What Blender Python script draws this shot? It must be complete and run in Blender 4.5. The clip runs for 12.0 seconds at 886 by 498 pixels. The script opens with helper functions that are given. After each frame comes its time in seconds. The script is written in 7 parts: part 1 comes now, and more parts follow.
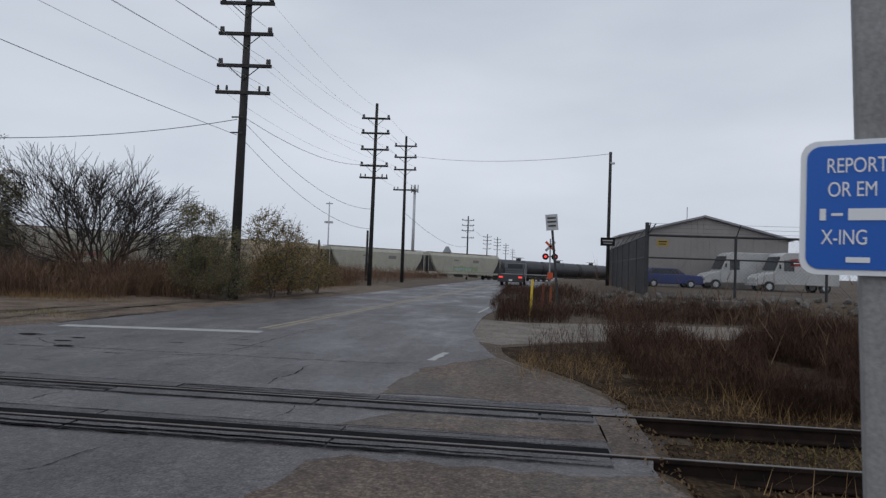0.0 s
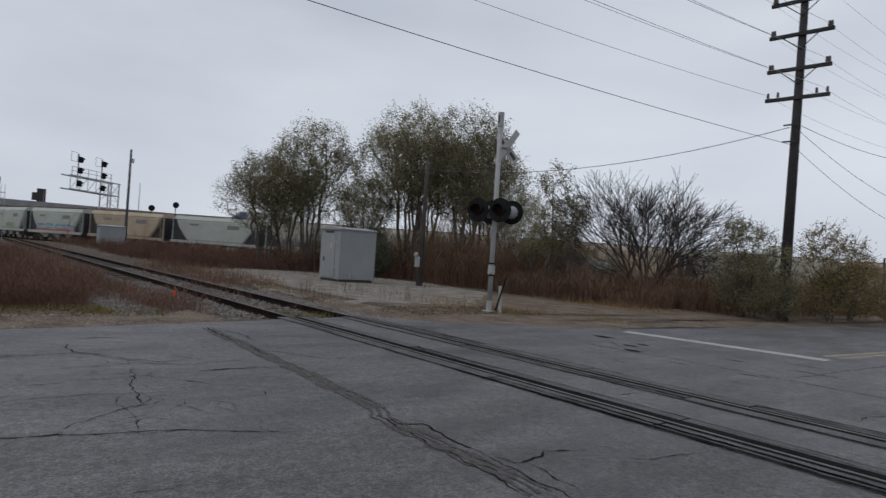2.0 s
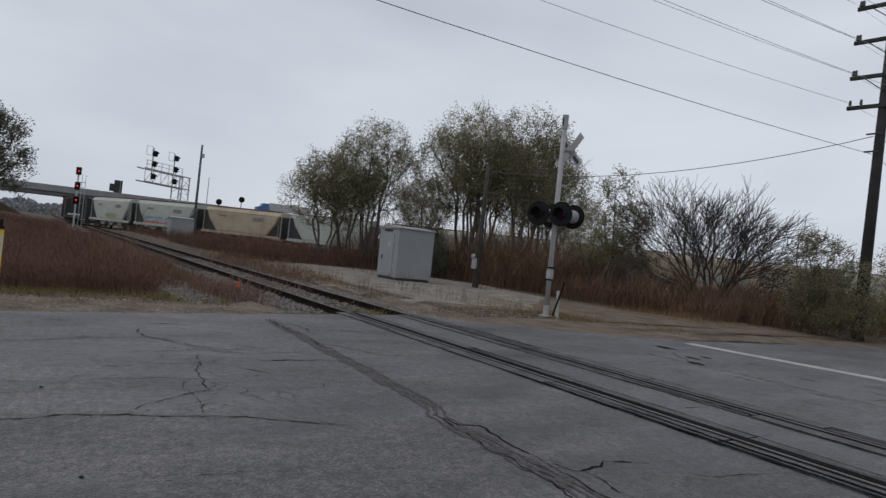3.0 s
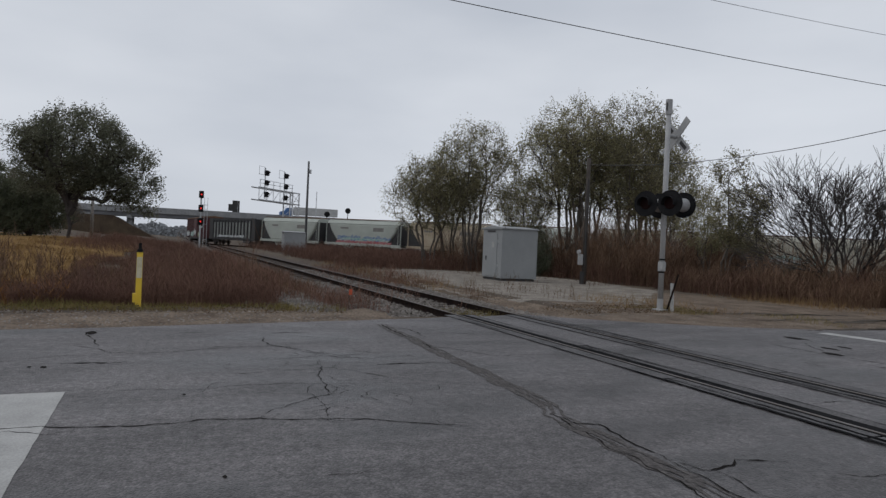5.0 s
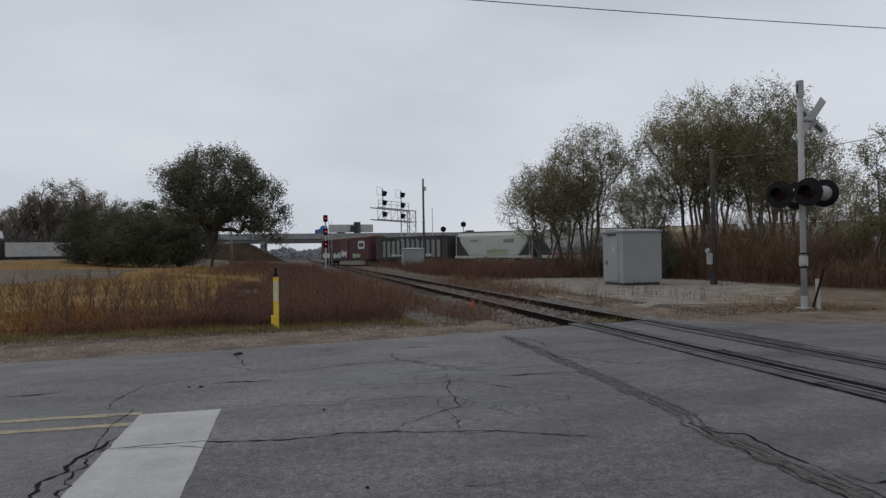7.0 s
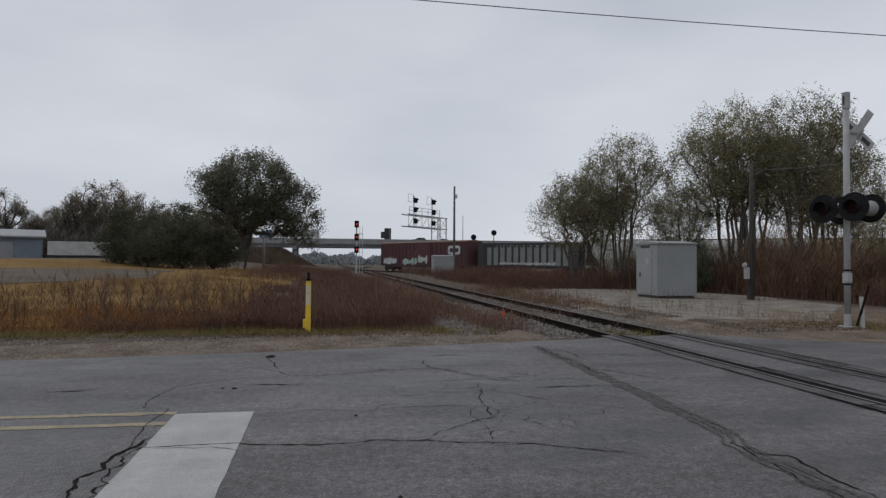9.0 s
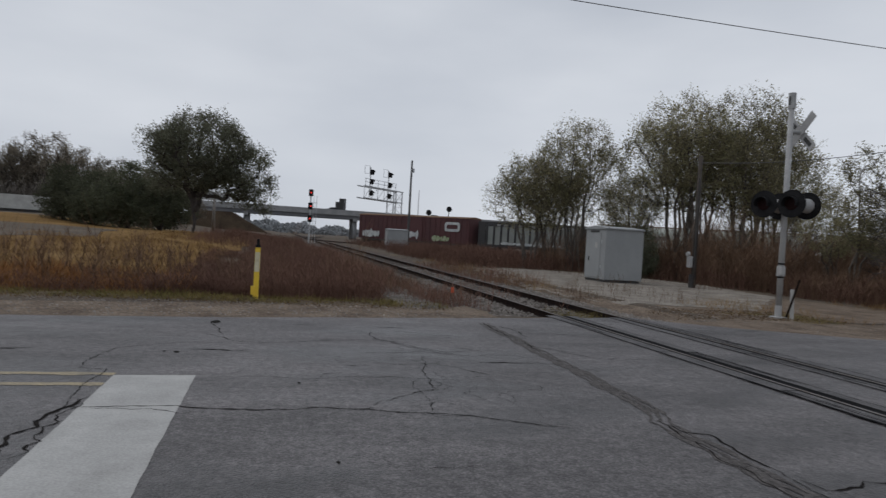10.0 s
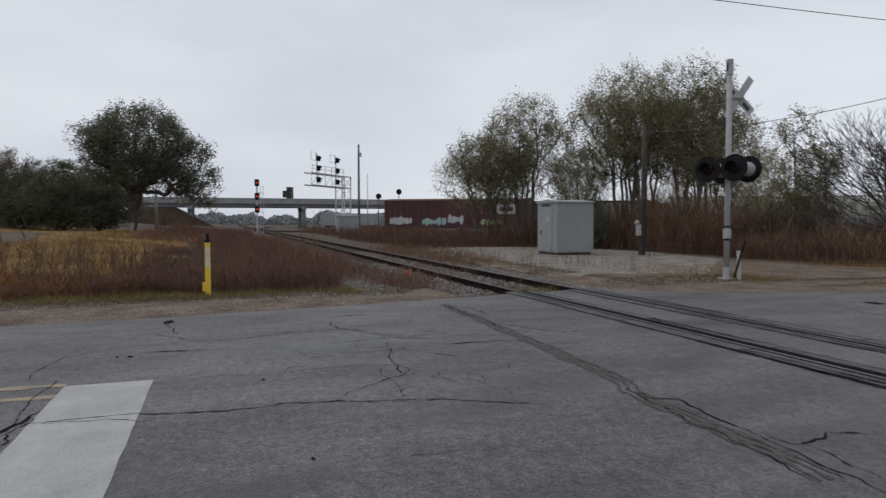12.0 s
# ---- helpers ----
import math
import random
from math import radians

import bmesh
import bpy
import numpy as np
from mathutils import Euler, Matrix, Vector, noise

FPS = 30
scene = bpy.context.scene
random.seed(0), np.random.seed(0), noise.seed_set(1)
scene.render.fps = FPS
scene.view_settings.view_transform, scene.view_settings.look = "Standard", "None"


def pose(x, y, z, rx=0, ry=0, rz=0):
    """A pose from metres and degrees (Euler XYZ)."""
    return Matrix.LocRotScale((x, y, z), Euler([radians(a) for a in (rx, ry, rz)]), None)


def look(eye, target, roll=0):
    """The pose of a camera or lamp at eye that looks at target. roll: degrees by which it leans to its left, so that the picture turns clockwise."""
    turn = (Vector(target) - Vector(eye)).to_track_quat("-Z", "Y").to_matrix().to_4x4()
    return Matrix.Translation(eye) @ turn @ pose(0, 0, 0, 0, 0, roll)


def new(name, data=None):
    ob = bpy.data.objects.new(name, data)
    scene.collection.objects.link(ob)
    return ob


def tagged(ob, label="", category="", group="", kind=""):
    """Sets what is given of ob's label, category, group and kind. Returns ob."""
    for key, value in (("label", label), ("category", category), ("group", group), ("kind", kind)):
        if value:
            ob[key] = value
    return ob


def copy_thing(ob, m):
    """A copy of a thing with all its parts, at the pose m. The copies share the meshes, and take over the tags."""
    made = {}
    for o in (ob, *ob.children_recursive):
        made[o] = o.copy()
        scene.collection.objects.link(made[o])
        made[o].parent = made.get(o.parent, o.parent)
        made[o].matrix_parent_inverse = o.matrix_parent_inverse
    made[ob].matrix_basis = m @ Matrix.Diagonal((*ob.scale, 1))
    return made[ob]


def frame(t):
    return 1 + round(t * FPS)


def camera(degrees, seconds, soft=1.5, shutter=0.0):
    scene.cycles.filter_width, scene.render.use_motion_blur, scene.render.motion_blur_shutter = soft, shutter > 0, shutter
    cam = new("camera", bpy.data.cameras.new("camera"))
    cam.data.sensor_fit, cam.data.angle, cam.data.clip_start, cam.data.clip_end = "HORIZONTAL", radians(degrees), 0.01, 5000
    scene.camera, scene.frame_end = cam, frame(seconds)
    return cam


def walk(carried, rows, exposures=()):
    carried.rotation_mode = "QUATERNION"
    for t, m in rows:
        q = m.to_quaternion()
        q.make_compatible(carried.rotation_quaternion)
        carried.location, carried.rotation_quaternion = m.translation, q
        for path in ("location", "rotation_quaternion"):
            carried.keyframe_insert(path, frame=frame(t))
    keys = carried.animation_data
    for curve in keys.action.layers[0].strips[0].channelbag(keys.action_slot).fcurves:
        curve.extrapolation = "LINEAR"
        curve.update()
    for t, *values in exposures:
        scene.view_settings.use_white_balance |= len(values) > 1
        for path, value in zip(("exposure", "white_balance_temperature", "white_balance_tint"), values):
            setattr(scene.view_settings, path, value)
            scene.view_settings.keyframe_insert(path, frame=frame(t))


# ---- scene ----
from mathutils.geometry import delaunay_2d_cdt

cam = camera(69.55, 12.0, soft=1.35, shutter=0.3)
PATH = [
    (0, look((-0.611, -5.473, 1.527), (-1.876, 4.443, 1.799), 1.97)),
    (0.5, look((-0.809, -5.619, 1.547), (-2.184, 4.284, 1.750), 3.46)),
    (0.6, look((-0.821, -5.642, 1.539), (-2.660, 4.187, 1.643), 3.90)),
    (0.7, look((-0.832, -5.665, 1.530), (-3.589, 3.948, 1.495), 4.60)),
    (0.8, look((-0.844, -5.688, 1.521), (-4.911, 3.446, 1.347), 5.20)),
    (0.9, look((-0.855, -5.711, 1.513), (-5.853, 2.945, 1.199), 5.70)),
    (1, look((-0.867, -5.734, 1.504), (-6.493, 2.524, 1.109), 5.82)),
    (1.2, look((-0.917, -5.741, 1.500), (-7.235, 2.005, 1.220), 5.20)),
    (1.5, look((-0.992, -5.752, 1.492), (-8.045, 1.336, 1.401), 4.26)),
    (2, look((-1.010, -5.714, 1.503), (-8.947, 0.368, 1.613), 3.75)),
    (2.5, look((-1.055, -5.739, 1.461), (-9.262, -0.029, 1.672), 5.64)),
    (3, look((-1.075, -5.736, 1.480), (-9.516, -0.375, 1.545), 5.90)),
    (5, look((-1.083, -5.769, 1.471), (-10.273, -1.827, 1.432), 2.57)),
    (5.5, look((-1.091, -5.776, 1.465), (-10.363, -2.031, 1.351), 2.73)),
    (6, look((-1.077, -5.758, 1.492), (-10.367, -2.061, 1.341), 2.14)),
    (6.5, look((-1.046, -5.791, 1.481), (-10.690, -3.150, 1.641), 0.03)),
    (8.5, look((-1.036, -5.833, 1.517), (-10.863, -3.986, 1.593), -1.46)),
    (9, look((-1.106, -5.860, 1.486), (-10.948, -4.108, 1.711), 0.38)),
    (9.5, look((-1.050, -5.830, 1.470), (-10.898, -4.096, 1.563), 1.44)),
    (10, look((-1.032, -5.838, 1.484), (-10.722, -3.371, 1.341), 3.39)),
    (10.5, look((-1.121, -5.845, 1.465), (-10.570, -2.580, 1.248), 4.14)),
    (11, look((-1.176, -5.873, 1.448), (-10.399, -2.026, 1.077), 2.57)),
    (11.5, look((-1.101, -5.900, 1.486), (-10.341, -2.109, 0.969), -1.58)),
    (12, look((-1.143, -5.888, 1.491), (-10.612, -2.701, 1.080), -0.04)),
]
walk(cam, PATH, [(0, -0.12, 6150, 10), (0.5, -0.34, 6180, 10), (1.0, -0.2, 6200, 10), (1.5, -0.12, 6230, 10), (3, -0.08, 6300, 10), (6.5, -0.08, 6420, 10), (9.5, -0.10, 6420, 10), (10.5, -0.1, 6380, 10), (11, -0.16, 6390, 10), (11.5, 0.05, 6400, 10), (12, 0.07, 6420, 10)])

# ---- light ----
world = bpy.data.worlds.new("overcast")
scene.world = world
world.use_nodes = True
wn, wl = world.node_tree.nodes, world.node_tree.links
wn.clear()
sky = wn.new("ShaderNodeTexSky")
sky.sky_type = "NISHITA"
sky.sun_disc = False
sky.sun_elevation, sky.sun_rotation = radians(38), radians(150)
grey = wn.new("ShaderNodeHueSaturation")
grey.inputs["Saturation"].default_value = 0.15
grey.inputs["Value"].default_value = 0.12
wl.new(sky.outputs[0], grey.inputs["Color"])
wco = wn.new("ShaderNodeTexCoord")
wmap = wn.new("ShaderNodeMapping")
wmap.inputs["Scale"].default_value = (1.0, 1.0, 3.2)
wl.new(wco.outputs["Generated"], wmap.inputs["Vector"])
wnoise = wn.new("ShaderNodeTexNoise")
wnoise.inputs["Scale"].default_value = 1.7
wnoise.inputs["Detail"].default_value = 5.0
wnoise.inputs["Roughness"].default_value = 0.45
wl.new(wmap.outputs[0], wnoise.inputs["Vector"])
wramp = wn.new("ShaderNodeValToRGB")
wramp.color_ramp.elements[0].position, wramp.color_ramp.elements[0].color = 0.3, (0.52, 0.56, 0.63, 1)
wramp.color_ramp.elements[1].position, wramp.color_ramp.elements[1].color = 0.72, (0.76, 0.79, 0.84, 1)
wl.new(wnoise.outputs["Fac"], wramp.inputs["Fac"])
wmix = wn.new("ShaderNodeMix")
wmix.data_type = "RGBA"
wmix.inputs["Factor"].default_value = 0.85
wl.new(grey.outputs["Color"], wmix.inputs["A"])
wl.new(wramp.outputs["Color"], wmix.inputs["B"])
wbg = wn.new("ShaderNodeBackground")
wbg.inputs["Strength"].default_value = 1.0
wl.new(wmix.outputs["Result"], wbg.inputs["Color"])
wout = wn.new("ShaderNodeOutputWorld")
wl.new(wbg.outputs[0], wout.inputs["Surface"])

sun_data = bpy.data.lights.new("sun", "SUN")
sun_data.energy, sun_data.angle, sun_data.color = 0.5, radians(40), (1.0, 0.97, 0.93)
sun = new("sun", sun_data)
sun.matrix_world = look((0, 0, 60), (25, 40, 0))


# ---- materials ----
def mat(name, a, b=None, rough=0.8, metal=0.0, size=1.0, fine=0.0, bump=0.0, bump_size=0.02, spec=0.5, vary=0.0, spread=0.18, thin=0.0):
    """A surface between the colours a and b: patches of `size` metres, finer grain, relief, and a difference from piece to piece."""
    m = bpy.data.materials.new(name)
    m.use_nodes = True
    n, l = m.node_tree.nodes, m.node_tree.links
    p = n["Principled BSDF"]
    p.inputs["Roughness"].default_value, p.inputs["Metallic"].default_value = rough, metal
    p.inputs["Specular IOR Level"].default_value = spec
    b = b or tuple(c * 0.8 for c in a)
    co = n.new("ShaderNodeTexCoord")
    t1 = n.new("ShaderNodeTexNoise")
    t1.inputs["Scale"].default_value, t1.inputs["Detail"].default_value = 1.0 / size, 6.0
    t1.inputs["Roughness"].default_value = 0.65
    l.new(co.outputs["Object"], t1.inputs["Vector"])
    r = n.new("ShaderNodeMapRange")
    r.inputs["From Min"].default_value, r.inputs["From Max"].default_value = 0.5 - spread, 0.5 + spread
    l.new(t1.outputs["Fac"], r.inputs["Value"])
    mix = n.new("ShaderNodeMix")
    mix.data_type = "RGBA"
    l.new(r.outputs["Result"], mix.inputs["Factor"])
    mix.inputs["A"].default_value, mix.inputs["B"].default_value = (*a, 1), (*b, 1)
    out = mix.outputs["Result"]
    if fine > 0:
        t2 = n.new("ShaderNodeTexNoise")
        t2.inputs["Scale"].default_value, t2.inputs["Detail"].default_value = 1.0 / bump_size, 3.0
        l.new(co.outputs["Object"], t2.inputs["Vector"])
        r2 = n.new("ShaderNodeMapRange")
        r2.inputs["From Min"].default_value, r2.inputs["From Max"].default_value = 0.3, 0.7
        r2.inputs["To Min"].default_value, r2.inputs["To Max"].default_value = 1 - fine, 1 + fine
        l.new(t2.outputs["Fac"], r2.inputs["Value"])
        mul = n.new("ShaderNodeVectorMath")
        mul.operation = "SCALE"
        l.new(out, mul.inputs[0])
        l.new(r2.outputs["Result"], mul.inputs["Scale"])
        out = mul.outputs[0]
    if vary > 0:
        geo = n.new("ShaderNodeNewGeometry")
        inf = n.new("ShaderNodeObjectInfo")
        add = n.new("ShaderNodeMath")
        add.operation = "ADD"
        l.new(geo.outputs["Random Per Island"], add.inputs[0])
        l.new(inf.outputs["Random"], add.inputs[1])
        r3 = n.new("ShaderNodeMapRange")
        r3.inputs["From Max"].default_value = 2.0
        r3.inputs["To Min"].default_value, r3.inputs["To Max"].default_value = 1 - vary, 1 + vary
        l.new(add.outputs[0], r3.inputs["Value"])
        mul = n.new("ShaderNodeVectorMath")
        mul.operation = "SCALE"
        l.new(out, mul.inputs[0])
        l.new(r3.outputs["Result"], mul.inputs["Scale"])
        out = mul.outputs[0]
    l.new(out, p.inputs["Base Color"])
    if thin > 0:
        tr = n.new("ShaderNodeBsdfTranslucent")
        l.new(out, tr.inputs["Color"])
        ms = n.new("ShaderNodeMixShader")
        ms.inputs["Fac"].default_value = thin
        l.new(p.outputs[0], ms.inputs[1])
        l.new(tr.outputs[0], ms.inputs[2])
        l.new(ms.outputs[0], n["Material Output"].inputs["Surface"])
    if bump > 0:
        t3 = n.new("ShaderNodeTexNoise")
        t3.inputs["Scale"].default_value, t3.inputs["Detail"].default_value = 1.0 / bump_size, 4.0
        l.new(co.outputs["Object"], t3.inputs["Vector"])
        bp = n.new("ShaderNodeBump")
        bp.inputs["Strength"].default_value, bp.inputs["Distance"].default_value = bump, bump_size * 0.4
        l.new(t3.outputs["Fac"], bp.inputs["Height"])
        l.new(bp.outputs["Normal"], p.inputs["Normal"])
    return m


def glow(name, colour, strength):
    m = bpy.data.materials.new(name)
    m.use_nodes = True
    p = m.node_tree.nodes["Principled BSDF"]
    p.inputs["Base Color"].default_value = (*colour, 1)
    p.inputs["Emission Color"].default_value = (*colour, 1)
    p.inputs["Emission Strength"].default_value = strength
    return m




def asphalt(name, a, b, rough, damp=0.6, grit=0.022):
    """Worn asphalt: broad wear, single stones, streaks along the road, and damp darker patches with a sheen."""
    m = mat(name, a, b, rough=rough, size=2.6, fine=0.0, spec=0.5, spread=0.22)
    n, l = m.node_tree.nodes, m.node_tree.links
    p = n["Principled BSDF"]
    co = n.new("ShaderNodeTexCoord")
    base = p.inputs["Base Color"].links[0].from_socket

    def times(colour, value):
        mul = n.new("ShaderNodeVectorMath")
        mul.operation = "SCALE"
        l.new(colour, mul.inputs[0])
        l.new(value, mul.inputs["Scale"])
        return mul.outputs[0]

    def ranged(value, f0, f1, t0, t1):
        r = n.new("ShaderNodeMapRange")
        for key, v in (("From Min", f0), ("From Max", f1), ("To Min", t0), ("To Max", t1)):
            r.inputs[key].default_value = v
        l.new(value, r.inputs["Value"])
        return r.outputs["Result"]

    def clouds(size, detail, rg, stretch):
        mp = n.new("ShaderNodeMapping")
        mp.inputs["Scale"].default_value = stretch
        l.new(co.outputs["Object"], mp.inputs["Vector"])
        t = n.new("ShaderNodeTexNoise")
        t.inputs["Scale"].default_value, t.inputs["Detail"].default_value, t.inputs["Roughness"].default_value = 1 / size, detail, rg
        l.new(mp.outputs[0], t.inputs["Vector"])
        return t.outputs["Fac"]

    stones = n.new("ShaderNodeTexVoronoi")
    stones.inputs["Scale"].default_value = 1 / grit
    l.new(co.outputs["Object"], stones.inputs["Vector"])
    tone = n.new("ShaderNodeSeparateColor")
    l.new(stones.outputs["Color"], tone.inputs["Color"])
    base = times(base, ranged(tone.outputs["Red"], 0.0, 1.0, 0.66, 1.34))
    base = times(base, ranged(stones.outputs["Distance"], 0.25, 0.75, 1.08, 0.72))
    base = times(base, ranged(clouds(0.09, 4.0, 0.8, (1, 1, 1)), 0.35, 0.65, 0.62, 1.4))
    base = times(base, ranged(clouds(0.7, 5.0, 0.7, (1.0, 0.3, 1.0)), 0.36, 0.64, 0.72, 1.28))
    wet = clouds(1.9, 6.0, 0.66, (1.0, 0.55, 1.0))
    base = times(base, ranged(wet, 0.5, 0.6, 1.06, damp))
    l.new(base, p.inputs["Base Color"])
    l.new(ranged(wet, 0.46, 0.62, rough + 0.13, rough - 0.17), p.inputs["Roughness"])
    bp = n.new("ShaderNodeBump")
    bp.inputs["Strength"].default_value, bp.inputs["Distance"].default_value = 0.75, 0.008
    l.new(ranged(stones.outputs["Distance"], 0.0, 0.8, 1.0, 0.0), bp.inputs["Height"])
    l.new(bp.outputs["Normal"], p.inputs["Normal"])
    return m


ASPHALT = asphalt("worn_asphalt", (0.074, 0.069, 0.070), (0.128, 0.118, 0.119), 0.50, 0.62, 0.017)
GRAVELLY = asphalt("gravelly_asphalt", (0.076, 0.054, 0.041), (0.145, 0.113, 0.090), 0.8, 0.7, 0.024)
DIRT = mat("shoulder_dirt", (0.080, 0.056, 0.040), (0.195, 0.152, 0.115), rough=0.95, size=0.8, fine=0.5, bump=0.8, bump_size=0.05, spec=0.2)
DRIVE = mat("worn_tan_gravel", (0.125, 0.107, 0.089), (0.225, 0.200, 0.172), rough=0.95, size=0.7, fine=0.4, bump=0.8, bump_size=0.05, spec=0.2)
SOIL = mat("dark_leafy_soil", (0.020, 0.014, 0.010), (0.066, 0.045, 0.029), rough=1.0, size=0.35, fine=0.6, bump=1.0, bump_size=0.06, spec=0.05)
PADGRAVEL = mat("pale_gravel", (0.125, 0.106, 0.087), (0.285, 0.257, 0.222), rough=0.95, size=0.9, fine=0.5, bump=0.8, bump_size=0.05, spec=0.2)
GROUND = mat("winter_ground", (0.050, 0.034, 0.023), (0.105, 0.076, 0.048), rough=1.0, size=3.0, fine=0.4, bump=0.9, bump_size=0.12)
LAWN = mat("autumn_lawn", (0.15, 0.085, 0.028), (0.25, 0.155, 0.06), rough=1.0, size=4.0, fine=0.35, bump=0.7, bump_size=0.08, spec=0.1)
BALLAST = mat("ballast", (0.052, 0.039, 0.031), (0.112, 0.090, 0.075), rough=0.95, size=0.25, fine=0.6, bump=1.0, bump_size=0.05, spec=0.2)
STONE = mat("ballast_stone", (0.085, 0.073, 0.064), (0.25, 0.23, 0.21), rough=0.95, size=0.4, vary=0.5, spec=0.2)
ROCK = mat("rip_rap_rock", (0.09, 0.082, 0.075), (0.19, 0.175, 0.16), rough=0.9, size=0.3, fine=0.3, bump=0.7, bump_size=0.05, vary=0.3, spec=0.2)
CRACK = mat("crack_shadowed_tar", (0.012, 0.011, 0.011), (0.028, 0.025, 0.023), rough=1.0, size=0.1, spec=0.02)
TAR = mat("patched_seam", (0.056, 0.050, 0.048), (0.102, 0.093, 0.089), rough=0.7, size=0.09, fine=0.55, bump=0.8, bump_size=0.03, spec=0.15)
FLANGE = mat("flangeway_rubber", (0.006, 0.006, 0.007), (0.016, 0.016, 0.017), rough=0.95, size=0.3, spec=0.05)
RUBBER = mat("rubber_crossing_panel", (0.055, 0.053, 0.055), (0.118, 0.112, 0.113), rough=0.7, size=0.35, fine=0.5, bump=0.6, bump_size=0.03, spec=0.25)
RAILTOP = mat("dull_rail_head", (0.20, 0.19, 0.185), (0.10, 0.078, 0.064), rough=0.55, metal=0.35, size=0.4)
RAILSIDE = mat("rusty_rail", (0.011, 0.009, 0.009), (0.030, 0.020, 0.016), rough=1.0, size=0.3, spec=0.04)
TIE = mat("creosoted_tie", (0.055, 0.045, 0.038), (0.105, 0.086, 0.072), rough=0.95, size=0.4, fine=0.3, bump=0.6, bump_size=0.03, vary=0.3)
WHITEPAINT = mat("worn_white_paint", (0.45, 0.445, 0.43), (0.27, 0.265, 0.255), rough=0.75, size=0.5, fine=0.15, bump=0.3, bump_size=0.015, spread=0.28)
YELLOWPAINT = mat("faded_yellow_paint", (0.38, 0.31, 0.19), (0.19, 0.168, 0.13), rough=0.8, size=0.35, fine=0.3, bump_size=0.02)
POLEWOOD = mat("dark_pole_wood", (0.022, 0.021, 0.0215), (0.047, 0.044, 0.043), rough=0.95, size=0.5, fine=0.3, bump=0.5, bump_size=0.03)
GREYWOOD = mat("weathered_wood", (0.16, 0.145, 0.13), (0.26, 0.24, 0.22), rough=0.95, size=0.3, fine=0.25, bump=0.5, bump_size=0.02)
INSUL = mat("brown_porcelain", (0.03, 0.025, 0.024), (0.06, 0.05, 0.045), rough=0.3, size=0.1)
WIRE = mat("weathered_cable", (0.07, 0.07, 0.075), (0.11, 0.11, 0.115), rough=0.7, size=1.0)
WIREPALE = mat("pale_aluminium_cable", (0.24, 0.25, 0.27), (0.32, 0.33, 0.35), rough=0.6, size=1.0)
GALV = mat("galvanised_steel", (0.38, 0.39, 0.40), (0.52, 0.53, 0.54), rough=0.5, metal=0.3, size=0.3, fine=0.08, bump_size=0.03)
SILVER = mat("aluminium_paint", (0.28, 0.28, 0.28), (0.38, 0.38, 0.375), rough=0.55, size=0.4, fine=0.1, bump_size=0.03)
BLACKMETAL = mat("black_signal_paint", (0.008, 0.008, 0.009), (0.018, 0.018, 0.019), rough=0.8, size=0.2, spec=0.15)
LENSRED = mat("dark_red_lens", (0.014, 0.003, 0.003), (0.009, 0.003, 0.003), rough=0.55, size=0.1, spec=0.08)
REDLIT = glow("lit_red_lens", (1.0, 0.05, 0.04), 1.1)
DARKSTEEL = mat("dark_steel", (0.02, 0.02, 0.022), (0.05, 0.048, 0.046), rough=0.7, size=0.3)
CONCRETE = mat("bridge_concrete", (0.20, 0.205, 0.21), (0.30, 0.30, 0.30), rough=0.9, size=2.5, fine=0.15, bump_size=0.3)


